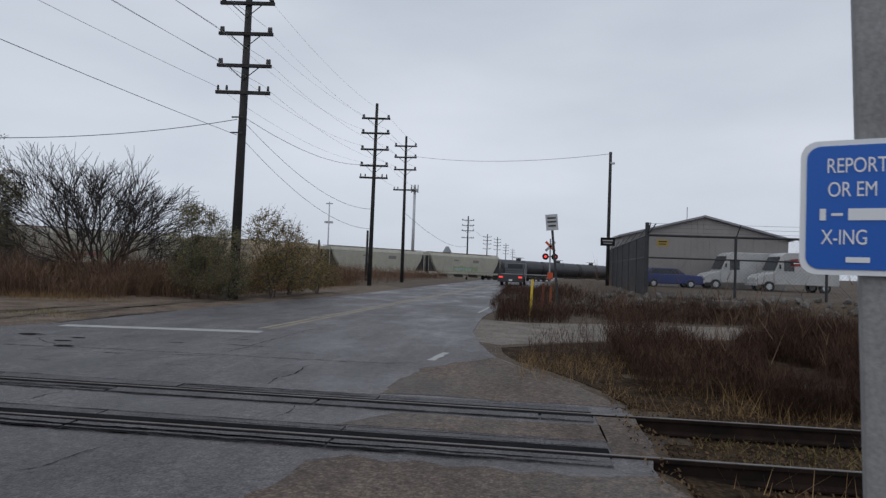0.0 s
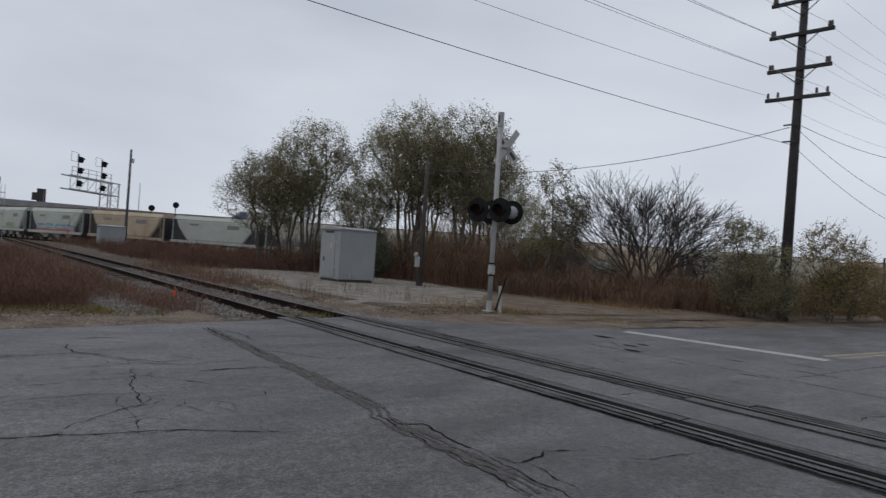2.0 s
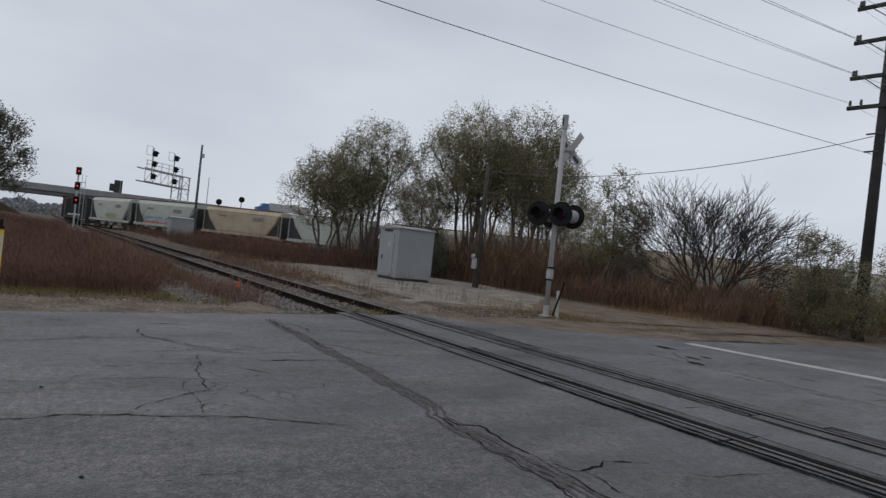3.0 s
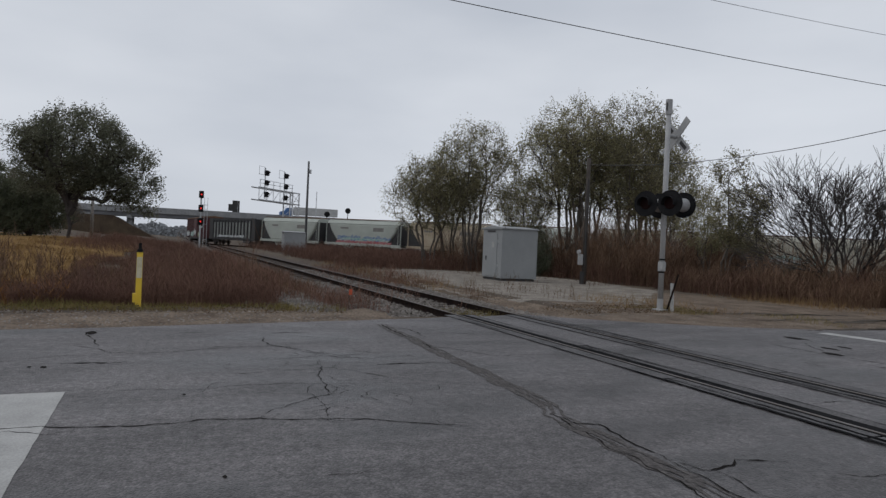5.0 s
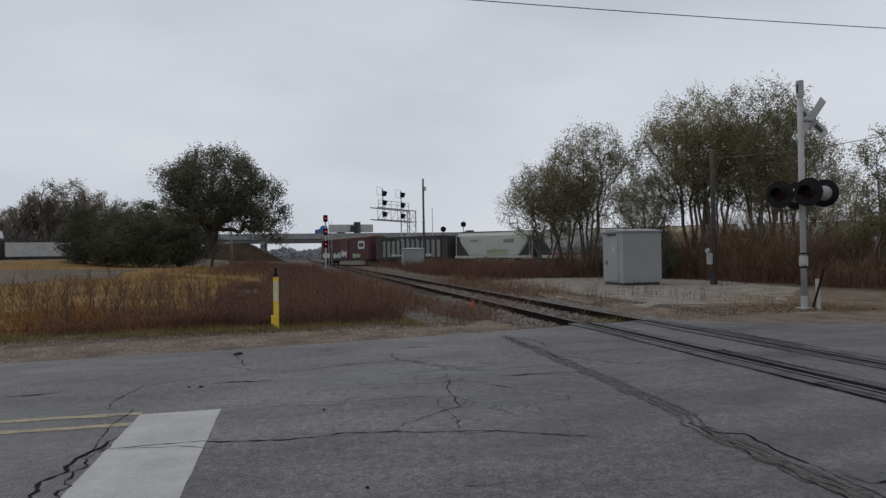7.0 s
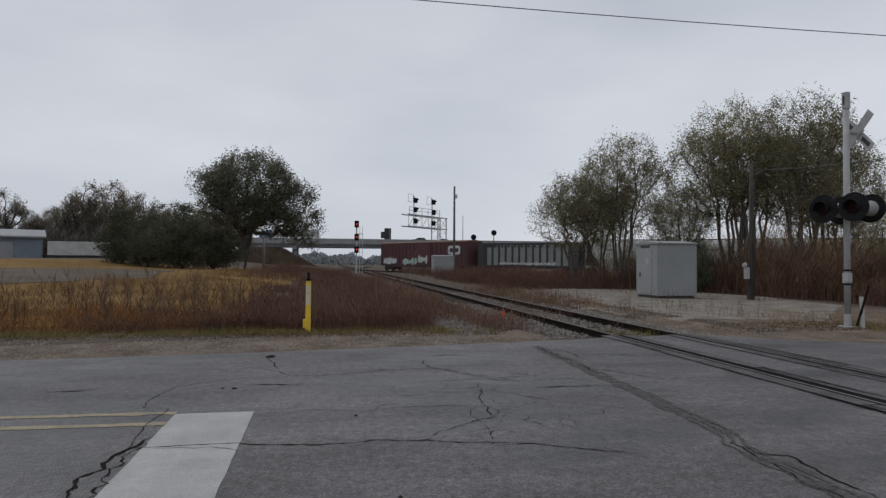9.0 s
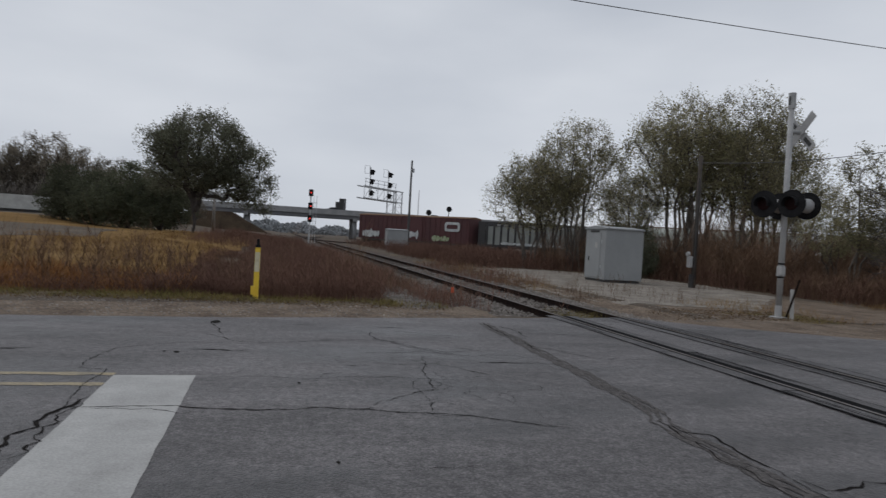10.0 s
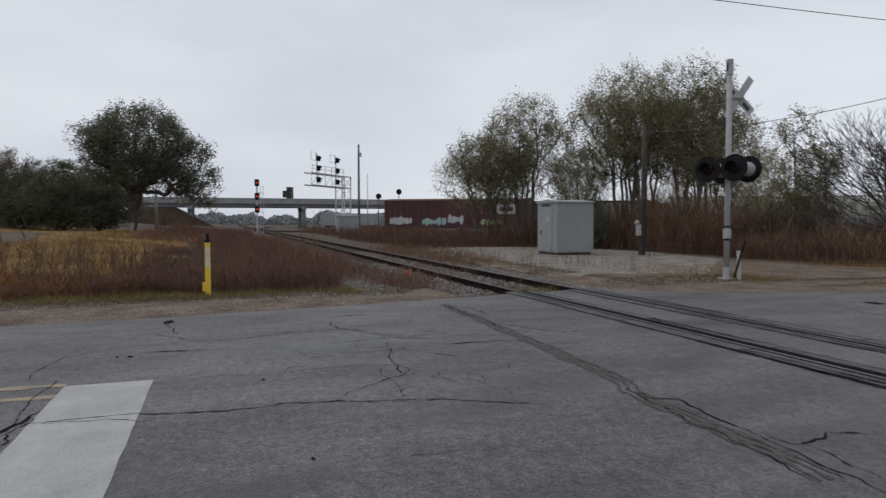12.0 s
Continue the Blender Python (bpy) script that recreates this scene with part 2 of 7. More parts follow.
# ---- mesh helpers ----
class Geo:
    def __init__(self):
        self.v, self.f = [], []

    def box(self, cx, cy, cz, sx, sy, sz, rz=0.0, m=None):
        k = len(self.v)
        c, s = math.cos(radians(rz)), math.sin(radians(rz))
        for dz in (-0.5, 0.5):
            for dx, dy in ((-0.5, -0.5), (0.5, -0.5), (0.5, 0.5), (-0.5, 0.5)):
                x, y = dx * sx, dy * sy
                p = Vector((cx + c * x - s * y, cy + s * x + c * y, cz + dz * sz))
                self.v.append(tuple(m @ p) if m else tuple(p))
        for q in ((3, 2, 1, 0), (4, 5, 6, 7), (0, 1, 5, 4), (1, 2, 6, 5), (2, 3, 7, 6), (3, 0, 4, 7)):
            self.f.append(tuple(k + i for i in q))
        return self

    def tube(self, p, q, r, r2=None, n=6, caps=True):
        p, q = Vector(p), Vector(q)
        r2 = r if r2 is None else r2
        d = (q - p).normalized()
        a = d.orthogonal().normalized()
        b = d.cross(a)
        k = len(self.v)
        for c, w in ((p, r), (q, r2)):
            for i in range(n):
                t = math.tau * i / n
                self.v.append(tuple(c + a * (w * math.cos(t)) + b * (w * math.sin(t))))
        for i in range(n):
            j = (i + 1) % n
            self.f.append((k + i, k + j, k + n + j, k + n + i))
        if caps:
            self.f.append(tuple(k + i for i in reversed(range(n))))
            self.f.append(tuple(k + n + i for i in range(n)))
        return self

    def line(self, pts, r, n=4):
        """One bent rod through the points."""
        pts = [Vector(p) for p in pts]
        k = len(self.v)
        for i, p in enumerate(pts):
            d = (pts[min(i + 1, len(pts) - 1)] - pts[max(i - 1, 0)]).normalized()
            a = d.cross(Vector((0, 0, 1)))
            a = a.normalized() if a.length > 0.05 else Vector((1, 0, 0))
            b = d.cross(a)
            for j in range(n):
                t = math.tau * j / n
                self.v.append(tuple(p + a * (r * math.cos(t)) + b * (r * math.sin(t))))
        for i in range(len(pts) - 1):
            for j in range(n):
                m = (j + 1) % n
                self.f.append((k + i * n + j, k + i * n + m, k + (i + 1) * n + m, k + (i + 1) * n + j))
        return self

    def prism(self, outline, y0, y1, axis="y"):
        """An outline of (a, b) pulled from y0 to y1 along an axis."""
        k, n = len(self.v), len(outline)
        for y in (y0, y1):
            for a, b in outline:
                self.v.append({"y": (a, y, b), "x": (y, a, b), "z": (a, b, y)}[axis])
        self.f.append(tuple(k + i for i in range(n)))
        self.f.append(tuple(k + n + i for i in reversed(range(n))))
        for i in range(n):
            j = (i + 1) % n
            self.f.append((k + i, k + n + i, k + n + j, k + j))
        return self

    def quad(self, *pts):
        k = len(self.v)
        self.v += [tuple(p) for p in pts]
        self.f.append(tuple(range(k, k + len(pts))))
        return self


def part(name, geo, material, parent=None, label="", bevel=0.0, smooth=False, at=None):
    me = bpy.data.meshes.new(name)
    me.from_pydata(geo.v, [], geo.f)
    bm = bmesh.new()
    bm.from_mesh(me)
    bmesh.ops.recalc_face_normals(bm, faces=bm.faces[:])
    bm.to_mesh(me)
    bm.free()
    me.materials.append(material)
    if smooth:
        me.polygons.foreach_set("use_smooth", [True] * len(me.polygons))
    ob = new(name, me)
    ob.parent = parent
    if at is not None:
        ob.matrix_basis = at
    if bevel > 0:
        b = ob.modifiers.new("bevel", "BEVEL")
        b.width, b.segments, b.limit_method = bevel, 2, "ANGLE"
    if label:
        ob["label"] = label
    return ob


def stuff(name, verts, faces, material, label, category, kind="stuff", parent=None):
    me = bpy.data.meshes.new(name)
    me.from_pydata(verts, [], faces)
    me.materials.append(material)
    ob = new(name, me)
    ob.parent = parent
    return tagged(ob, label, category, kind=kind)


def empty(name, m, label, category, group="", kind=""):
    ob = new(name)
    ob.matrix_basis = m
    return tagged(ob, label, category, group, kind)


def smooth01(a, b, x):
    t = min(max((x - a) / (b - a), 0.0), 1.0)
    return t * t * (3 - 2 * t)


# ---- ground ----
def road_mid(y):
    return -6.85 + (0.065 if y > 0 else 0.045) * y


def height(x, y):
    """The lie of the land."""
    z = -0.016 - 1.3 * smooth01(70, 125, y) * smooth01(-70, -20, x)
    z += 0.72 * smooth01(16.2, 18.6, y) * smooth01(1.6, 3.6, x) * (1 - smooth01(60, 90, y))
    z += 0.75 * smooth01(-22, -50, x) * smooth01(-4, -14, y)
    z += 1.1 * smooth01(-50, -88, x) * smooth01(-18, -34, y)
    bed = smooth01(3.4, 2.3, abs(y - 0.75))
    if x < -13.4 or x > 0.6:
        z -= bed * (0.19 * smooth01(-13.4, -14.6, x) + 0.17 * smooth01(0.5, 0.9, x))
    if -60 < x < -14 and y < -3:
        z -= 0.25 * smooth01(-15.5, -18, x) * smooth01(-60, -40, x) * smooth01(-3.5, -5, y) * smooth01(-24, -16, y)
    return z


def axis_steps(lo, hi, fine, far):
    out, x, s = [], hi, fine
    near = [lo + fine * i for i in range(int((hi - lo) / fine) + 1)]
    s, x = fine * 2, lo
    before = []
    while x > -far:
        x -= s
        s *= 1.5
        before.append(x)
    s, x, after = fine * 2, near[-1], []
    while x < far:
        x += s
        s *= 1.5
        after.append(x)
    return before[::-1] + near + after


xs, ys = axis_steps(-70, 24, 0.6, 2600), axis_steps(-24, 44, 0.6, 2600)
gv = [(x, y, height(x, y) + (0.05 * noise.noise((x * 0.5, y * 0.5, 0)) - 0.03 if abs(x) < 80 and x < -15.5 and (y < -3 or y > 14.5) else 0)) for y in ys for x in xs]
gf = [(j * len(xs) + i, j * len(xs) + i + 1, (j + 1) * len(xs) + i + 1, (j + 1) * len(xs) + i) for j in range(len(ys) - 1) for i in range(len(xs) - 1)]
ground = stuff("ground", gv, gf, GROUND, "bare brown winter ground with dead grass", "ground", "structure")


def patch(name, outline, z, material, label, category, wobble=0.12, step=0.5, drape=False, kind="structure"):
    """A flat sheet with an uneven rim."""
    pts = []
    mx, my = sum(p[0] for p in outline) / len(outline), sum(p[1] for p in outline) / len(outline)
    for (x0, y0), (x1, y1) in zip(outline, outline[1:] + outline[:1]):
        n = max(1, int(math.hypot(x1 - x0, y1 - y0) / step))
        n = min(n, 200)
        for i in range(n):
            t = i / n
            x, y = x0 + (x1 - x0) * t, y0 + (y1 - y0) * t
            w = wobble * (noise.noise((x * 1.3, y * 1.3, 3.1)) + 0.6 * noise.noise((x * 4, y * 4, 9.1)))
            away = Vector((x - mx, y - my)).normalized()
            pts.append((x + w * away.x, y + w * away.y))
    flat = [Vector(p) for p in pts]
    rim_face = [list(range(len(flat)))]
    if drape:
        lo_x, hi_x = min(p[0] for p in pts), max(p[0] for p in pts)
        lo_y, hi_y = min(p[1] for p in pts), max(p[1] for p in pts)
        gap = 1.6 if (hi_x - lo_x) * (hi_y - lo_y) > 1200 else 1.0
        for a in range(int((hi_x - lo_x) / gap)):
            for b in range(int((hi_y - lo_y) / gap)):
                flat.append(Vector((lo_x + (a + 0.53) * gap, lo_y + (b + 0.47) * gap)))
    co, _, tris, _, _, _ = delaunay_2d_cdt(flat, [], rim_face, 1, 1e-4)
    bm = bmesh.new()
    vs = [bm.verts.new((p.x, p.y, 0)) for p in co]
    for f in tris:
        bm.faces.new([vs[k] for k in f])
    bmesh.ops.delete(bm, geom=[v for v in bm.verts if not v.link_faces], context="VERTS")
    for v in bm.verts:
        v.co.z = z + (height(v.co.x, v.co.y) if drape else 0.0)
    bmesh.ops.recalc_face_normals(bm, faces=bm.faces[:])
    if sum(f.normal.z * f.calc_area() for f in bm.faces) < 0:
        bmesh.ops.reverse_faces(bm, faces=bm.faces[:])
    rim = [e for e in bm.edges if e.is_boundary]
    low = bmesh.ops.extrude_edge_only(bm, edges=rim)["geom"]
    for v in low:
        if isinstance(v, bmesh.types.BMVert):
            v.co.z -= 0.06
    me = bpy.data.meshes.new(name)
    bm.to_mesh(me)
    bm.free()
    me.materials.append(material)
    return tagged(new(name, me), label, category, kind=kind)


# road: west edge going up, then east edge coming back
west = [(-11.0, -90), (-11.6, -10.7), (-12.1, -6.5), (-12.9, -2.0), (-13.7, 1.6), (-12.5, 3.3), (-11.3, 5.6), (-10.6, 8.0), (-10.55, 10.3), (-10.2, 14.5)]
west += [(road_mid(y) - 3.75, y) for y in (22, 34, 50, 68)]
east = [(road_mid(y) + 4.1, y) for y in (68, 50, 34, 22, 14)]
east += [(-1.75, 9.5), (-1.35, 7.0), (-1.05, 5.6), (-0.45, 4.3), (0.05, 3.45), (0.42, 2.5), (0.58, 1.6), (0.58, 0.5), (0.42, -0.25), (0.5, -1.3), (0.8, -6), (0.6, -90)]
road = patch("road", west + east, 0.0, ASPHALT, "worn grey cracked asphalt road, damp and patched", "road", wobble=0.10)
# the far stretch of the road follows the ground as it falls away
fv, ff = [], []
far_y = list(range(68, 330, 6))
for y in far_y:
    z = height(road_mid(min(y, 120)), y) + 0.05
    fv += [(road_mid(y) - 3.75, y, z), (road_mid(y) + 4.1, y, z)]
for i in range(len(far_y) - 1):
    ff.append((2 * i, 2 * i + 1, 2 * i + 3, 2 * i + 2))
stuff("road_far", fv, ff, ASPHALT, "worn grey asphalt road running into the distance", "road", "structure")

patch("shoulder_west", [(-13.0, -90), (-13.4, -11.5), (-14.3, -6.8), (-14.6, -2.2), (-15.2, -1.6), (-13.2, -1.5), (-12.7, -2.0), (-11.9, -6.5), (-11.4, -10.7), (-10.8, -90)], -0.012, DIRT, "strip of packed brown dirt and gravel beside the road", "shoulder", wobble=0.2)
patch("dirt_apron", [(-13.2, 2.3), (-16, 2.6), (-20, 3.2), (-24, 3.6), (-26, 4.6), (-24, 9), (-21, 13), (-17.5, 13.6), (-15.5, 17), (-14.2, 24), (-13.2, 34), (-10.6, 40), (-8.2, 36), (-9, 20), (-9.4, 8), (-10.3, 5.3), (-12.2, 3.0)], 0.012, DIRT, "rutted damp dirt apron between the road and the brush", "dirt", wobble=0.35, drape=True)
patch("gravel_pad", [(-17.5, 3.6), (-24, 3.4), (-34, 4.2), (-38, 8), (-35, 13), (-29, 14.5), (-22, 13.2), (-18.5, 9.5), (-16.2, 7.2)], 0.022, PADGRAVEL, "pale gravel pad around the signal shelter", "gravel", wobble=0.5, drape=True)
patch("driveway", [(-1.9, 8.2), (-1.1, 7.4), (1.2, 9.2), (4, 10.6), (26, 15.6), (26, 18.0), (3, 14.2), (-0.4, 13.0), (-1.9, 13.6), (-2.0, 11)], 0.006, DRIVE, "worn tan gravel driveway entering from the road", "driveway", wobble=0.05, drape=True)
patch("gravel_spill", [(0.78, -5.5), (0.50, -1.2), (0.42, -0.5), (-1.9, -0.52), (-2.23, -0.69), (-2.31, -1.53), (-1.75, -3.3), (-1.3, -4.3), (-0.6, -5.2)], 0.004, GRAVELLY, "loose gravel spilled over the asphalt by the track", "gravel", wobble=0.2, step=0.12)
patch("gravel_spill", [(-2.2, 2.02), (0.54, 2.0), (0.42, 2.6), (0.06, 3.4), (-0.43, 4.25), (-1.0, 5.4), (-1.6, 4.8), (-2.2, 3.4)], 0.004, GRAVELLY, "loose gravel spilled over the asphalt by the track", "gravel", wobble=0.2, step=0.12)
patch("gravel_spill", [(0.18, 0.06), (0.55, 0.06), (0.58, 1.44), (0.18, 1.44)], 0.004, GRAVELLY, "loose gravel at the end of the crossing panels", "gravel", wobble=0.03)
patch("gravel_spill", [(-2.3, 0.44), (0.15, 0.44), (0.15, 1.06), (-1.9, 1.06)], 0.004, GRAVELLY, "loose gravel between the rails", "gravel", wobble=0.1)

# ---- track ----
NEAR, FAR, GAUGE_MID = 0.0, 1.505, 0.75
X0, X1 = -13.6, 0.15


def rail_profile(yc):
    return [(yc - 0.07, -0.16), (yc + 0.07, -0.16), (yc + 0.07, -0.145), (yc + 0.012, -0.125), (yc + 0.012, -0.035), (yc + 0.036, -0.028), (yc + 0.036, 0.0), (yc - 0.036, 0.0), (yc - 0.036, -0.028), (yc - 0.012, -0.035), (yc - 0.012, -0.125), (yc - 0.07, -0.145)]


def ribbon(pts, width, z, jitter, step=0.12, taper=True):
    g, path = Geo(), []
    for (x0, y0), (x1, y1) in zip(pts, pts[1:]):
        n = max(2, int(math.hypot(x1 - x0, y1 - y0) / step))
        for i in range(n):
            t = i / n
            path.append((x0 + (x1 - x0) * t, y0 + (y1 - y0) * t))
    path.append(pts[-1])
    k = len(path)
    edge = []
    for i, (x, y) in enumerate(path):
        a, b = path[max(i - 1, 0)], path[min(i + 1, k - 1)]
        d = Vector((b[0] - a[0], b[1] - a[1])).normalized()
        w = width * random.uniform(0.25, 1.2) * (0.4 if taper and (i < 3 or i > k - 4) else 1)
        j = jitter * (noise.noise((x * 3.1, y * 3.1, 5)) + 0.7 * noise.noise((x * 9, y * 9, 2)) + 0.45 * noise.noise((x * 27, y * 27, 4)))
        cx, cy = x - d.y * j, y + d.x * j
        edge.append(((cx - d.y * w / 2, cy + d.x * w / 2, z), (cx + d.y * w / 2, cy - d.x * w / 2, z)))
    for (a, b), (c, e) in zip(edge, edge[1:]):
        g.quad(b, e, c, a)
    return g


def make_track():
    t = empty("railway_track", pose(0, 0, 0.012), "single railway track with rusty rails on wooden ties", "railway track", kind="structure")
    for yc in (NEAR, FAR):
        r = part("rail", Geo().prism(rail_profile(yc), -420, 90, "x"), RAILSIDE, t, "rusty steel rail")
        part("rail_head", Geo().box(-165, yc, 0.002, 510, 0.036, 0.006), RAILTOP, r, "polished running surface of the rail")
    tie = Geo().box(0, 0.75, -0.215, 0.22, 2.5, 0.12)
    proto = part("tie", tie, TIE, t)
    n = 0
    for i in range(170):
        for x in ((-14.3 - 0.53 * i,),):
            if n == 0:
                proto.matrix_basis = pose(x[0], 0, 0)
            else:
                o = proto.copy()
                scene.collection.objects.link(o)
                o.matrix_basis = pose(x[0] + random.uniform(-0.04, 0.04), random.uniform(-0.05, 0.05), random.uniform(-0.012, 0.012), 0, 0, random.uniform(-1.5, 1.5))
            n += 1
    # crossing surface: flangeways and panels each side of each rail
    for yc, inner, gap in ((NEAR, 1, 0.135), (FAR, -1, 0.085)):
        part("flangeway", Geo().box((X0 + X1) / 2, yc + inner * (0.045 + gap / 2), -0.004, X1 - X0, gap, 0.012), FLANGE, t, "dark open flangeway beside the rail")
        part("flangeway", Geo().box((X0 + X1) / 2, yc - inner * 0.06, -0.004, X1 - X0, 0.045, 0.010), FLANGE, t)
        for side, w in ((inner, 0.20), (-inner, 0.22)):
            x = X0
            while x < X1 - 0.5:
                ln = min(random.choice((1.8, 2.4, 2.4)), X1 - x)
                off = yc + side * ((0.05 + gap if side == inner else 0.085) + w / 2)
                part("panel", Geo().box(x + ln / 2, off, -0.004 + random.uniform(-0.003, 0.004), ln - 0.03, w, 0.012), RUBBER, t)
                x += ln
    for yc, inner in ((NEAR, 1), (FAR, -1)):
        for off in (inner * 0.345, -inner * 0.318):
            g = ribbon([(X0, yc + off), (X1, yc + off)], 0.015, 0.0035, 0.02, 0.15)
            part("joint", g, FLANGE, t, "dark open joint beside the crossing panels")
    # worn grooves that run along the panels
    for yc in (NEAR, FAR):
        for k in range(14):
            a = random.uniform(X0, X1 - 4)
            b = min(a + random.uniform(3, 9), X1)
            y = yc + random.choice((-1, 1)) * random.uniform(0.12, 0.32)
            part("groove", ribbon([(a, y), (b, y + random.uniform(-0.03, 0.03))], random.uniform(0.012, 0.035), 0.0045, 0.02, 0.1), FLANGE, t)
    return t


make_track()


def stones(name, boxes, n, size, material, label, lift=0.0):
    """Loose angular stones scattered over stretches of the plan."""
    v, f = [], []
    for _ in range(n):
        x0, x1, y0, y1 = random.choice(boxes)
        x, y = random.uniform(x0, x1), random.uniform(y0, y1)
        s = size * random.uniform(0.5, 1.3)
        z = height(x, y) + s * 0.25 + lift * random.random()
        k = len(v)
        a = random.uniform(0, 3)
        for dx, dy, dz in ((1, 0, 0), (0, 1, 0), (-1, 0, 0), (0, -1, 0), (0.2, 0.1, 0.8)):
            c, d = math.cos(a), math.sin(a)
            j = random.uniform(0.7, 1.2) * s
            v.append((x + (c * dx - d * dy) * j, y + (d * dx + c * dy) * j, z + dz * j - 0.2 * s))
        f += [(k, k + 1, k + 4), (k + 1, k + 2, k + 4), (k + 2, k + 3, k + 4), (k + 3, k, k + 4)]
    return stuff(name, v, f, material, label, "stones")


patch("ballast_bed", [(-14.2, -1.6), (-30, -2.2), (-60, -2.2), (-240, -2.4), (-240, 3.6), (-60, 3.4), (-30, 3.2), (-14.4, 2.6)], 0.02, BALLAST, "bed of grey crushed stone under the track", "ballast", wobble=0.3, step=0.8, drape=True)
patch("ballast_bed", [(0.9, -1.0), (1.2, 2.5), (40, 2.7), (40, -1.2)], 0.012, SOIL, "dirty leaf-strewn bed under the track", "ballast", wobble=0.2, drape=True)
patch("weedy_soil", [(0.75, -4.5), (0.62, -1.1), (0.95, 2.6), (0.35, 3.4), (-0.2, 4.4), (-0.85, 5.8), (-1.0, 7.0), (1.2, 9.0), (4, 10.4), (26, 15.4), (26, -4.5)], 0.008, SOIL, "dark soil with dead leaves beside the crossing", "soil", wobble=0.12, drape=True)
stones("ballast_stones", [(-30, -14.5, -2.8, -0.1), (-30, -14.5, 0.1, 1.4), (-30, -16, 1.6, 2.8), (-20, -14.4, -3.2, -1.4), (-24, -14.4, 0.1, 1.4), (-40, -24, -2.6, 2.8)], 17000, 0.05, STONE, "loose grey ballast stones beside the rails")

stones("loose_pebbles", [(-3.4, 0.4, -4.4, -0.6), (-3.0, 0.4, -2.4, -0.5), (-2.4, 0.3, 2.1, 4.6), (-2.2, 0.1, 0.45, 1.05), (-1.9, 0.2, 4.6, 8.0)], 3800, 0.013, STONE, "loose brown pebbles spilled over the asphalt", 0.0)
stones("margin_gravel", [(-14.6, -11.9, -12, -1.8), (-13.6, -10.5, 3.2, 12), (-15.2, -13.4, 1.8, 7.5), (-24, -15, 3.4, 8.5)], 5200, 0.024, STONE, "scattered gravel along the dirt margin", 0.0)
stones("gauge_stones", [(-36, -14.3, 0.08, 1.42), (-26, -14.3, -1.5, -0.08), (-26, -14.3, 1.6, 2.9)], 9000, 0.045, STONE, "grey and brown stones heaped between and beside the ties", 0.085)

# ---- cracks and paint on the road ----
def crack(pts, width=0.022, jitter=0.085):
    ob = part("crack", ribbon(pts, width * 0.8, 0.0045, jitter, 0.06), CRACK)
    tagged(ob, "dark jagged crack in the worn asphalt", "crack", "cracks in the road", "structure")


def seam(pts, width=0.16):
    for off, w in ((-0.075, 0.10), (0.0, 0.13), (0.08, 0.09)):
        ob = part("seam", ribbon([(x, y + off) for x, y in pts], w * width / 0.2, 0.0042 + off * 0.003, 0.035, 0.09), TAR)
        tagged(ob, "crumbling dark patched seam in the asphalt", "road seam", "", "structure")



crack([(-6.38, -7.44), (-6.55, -7.37), (-6.58, -7.23), (-6.56, -6.99), (-6.58, -6.79), (-6.54, -6.53), (-6.48, -6.25), (-6.45, -5.94), (-6.45, -5.66), (-6.5, -5.51), (-6.45, -5.3), (-6.44, -5.03), (-6.33, -4.86), (-6.29, -4.65), (-6.27, -4.48), (-6.2, -4.19), (-6.0, -3.8), (-5.78, -3.43)], 0.027, 0.045)
crack([(-6.54, -7.22), (-6.47, -6.91), (-6.49, -6.78), (-6.37, -6.54), (-6.39, -6.34)], 0.018, 0.045)
crack([(-6.44, -5.03), (-6.66, -4.9), (-6.83, -4.7), (-7.04, -4.45), (-7.15, -4.28), (-7.59, -4.25), (-8.01, -4.21), (-8.45, -4.07), (-8.87, -4.05)], 0.014, 0.045)
crack([(-7.04, -4.45), (-6.74, -4.43), (-6.36, -4.49), (-6.27, -4.48)], 0.013, 0.045)
crack([(-7.04, -4.45), (-7.22, -4.49), (-7.56, -4.39), (-7.64, -4.29)], 0.013, 0.045)
crack([(-10.41, -6.9), (-10.09, -6.56), (-9.77, -6.34), (-9.65, -5.99), (-9.71, -5.67), (-9.95, -5.16), (-10.04, -4.62), (-9.97, -4.23), (-9.57, -4.04), (-9.26, -3.75), (-8.91, -3.46)], 0.018, 0.045)
crack([(-10.29, -6.55), (-10.85, -6.65), (-11.3, -6.8), (-11.77, -6.72)], 0.024, 0.045)
crack([(-9.65, -6.34), (-9.61, -6.85), (-9.43, -7.25), (-9.16, -7.6), (-8.8, -7.7), (-8.4, -7.75), (-8.06, -7.69), (-7.98, -7.44), (-7.7, -7.45), (-7.54, -7.48), (-7.16, -7.46), (-6.78, -7.43), (-6.49, -7.43), (-6.38, -7.44)], 0.013, 0.045)
crack([(-7.66, -6.38), (-7.68, -5.91), (-7.57, -5.43), (-7.68, -4.96), (-7.66, -4.46), (-7.51, -3.75), (-7.43, -3.27)], 0.010, 0.045)
crack([(-4.96, -4.97), (-5.01, -4.77), (-5.01, -4.59), (-5.04, -4.4)], 0.014, 0.045)
crack([(-10.82, -4.44), (-10.19, -4.46), (-9.83, -4.25)], 0.016, 0.045)
crack([(-10.82, -4.45), (-10.12, -4.45), (-9.92, -4.25), (-9.5, -4.09), (-9.32, -3.9), (-9.04, -3.74), (-8.95, -3.45)], 0.018, 0.045)
crack([(-9.02, -4.88), (-9.07, -4.44), (-9.15, -3.94), (-8.95, -3.34), (-9.06, -2.6)], 0.013, 0.045)
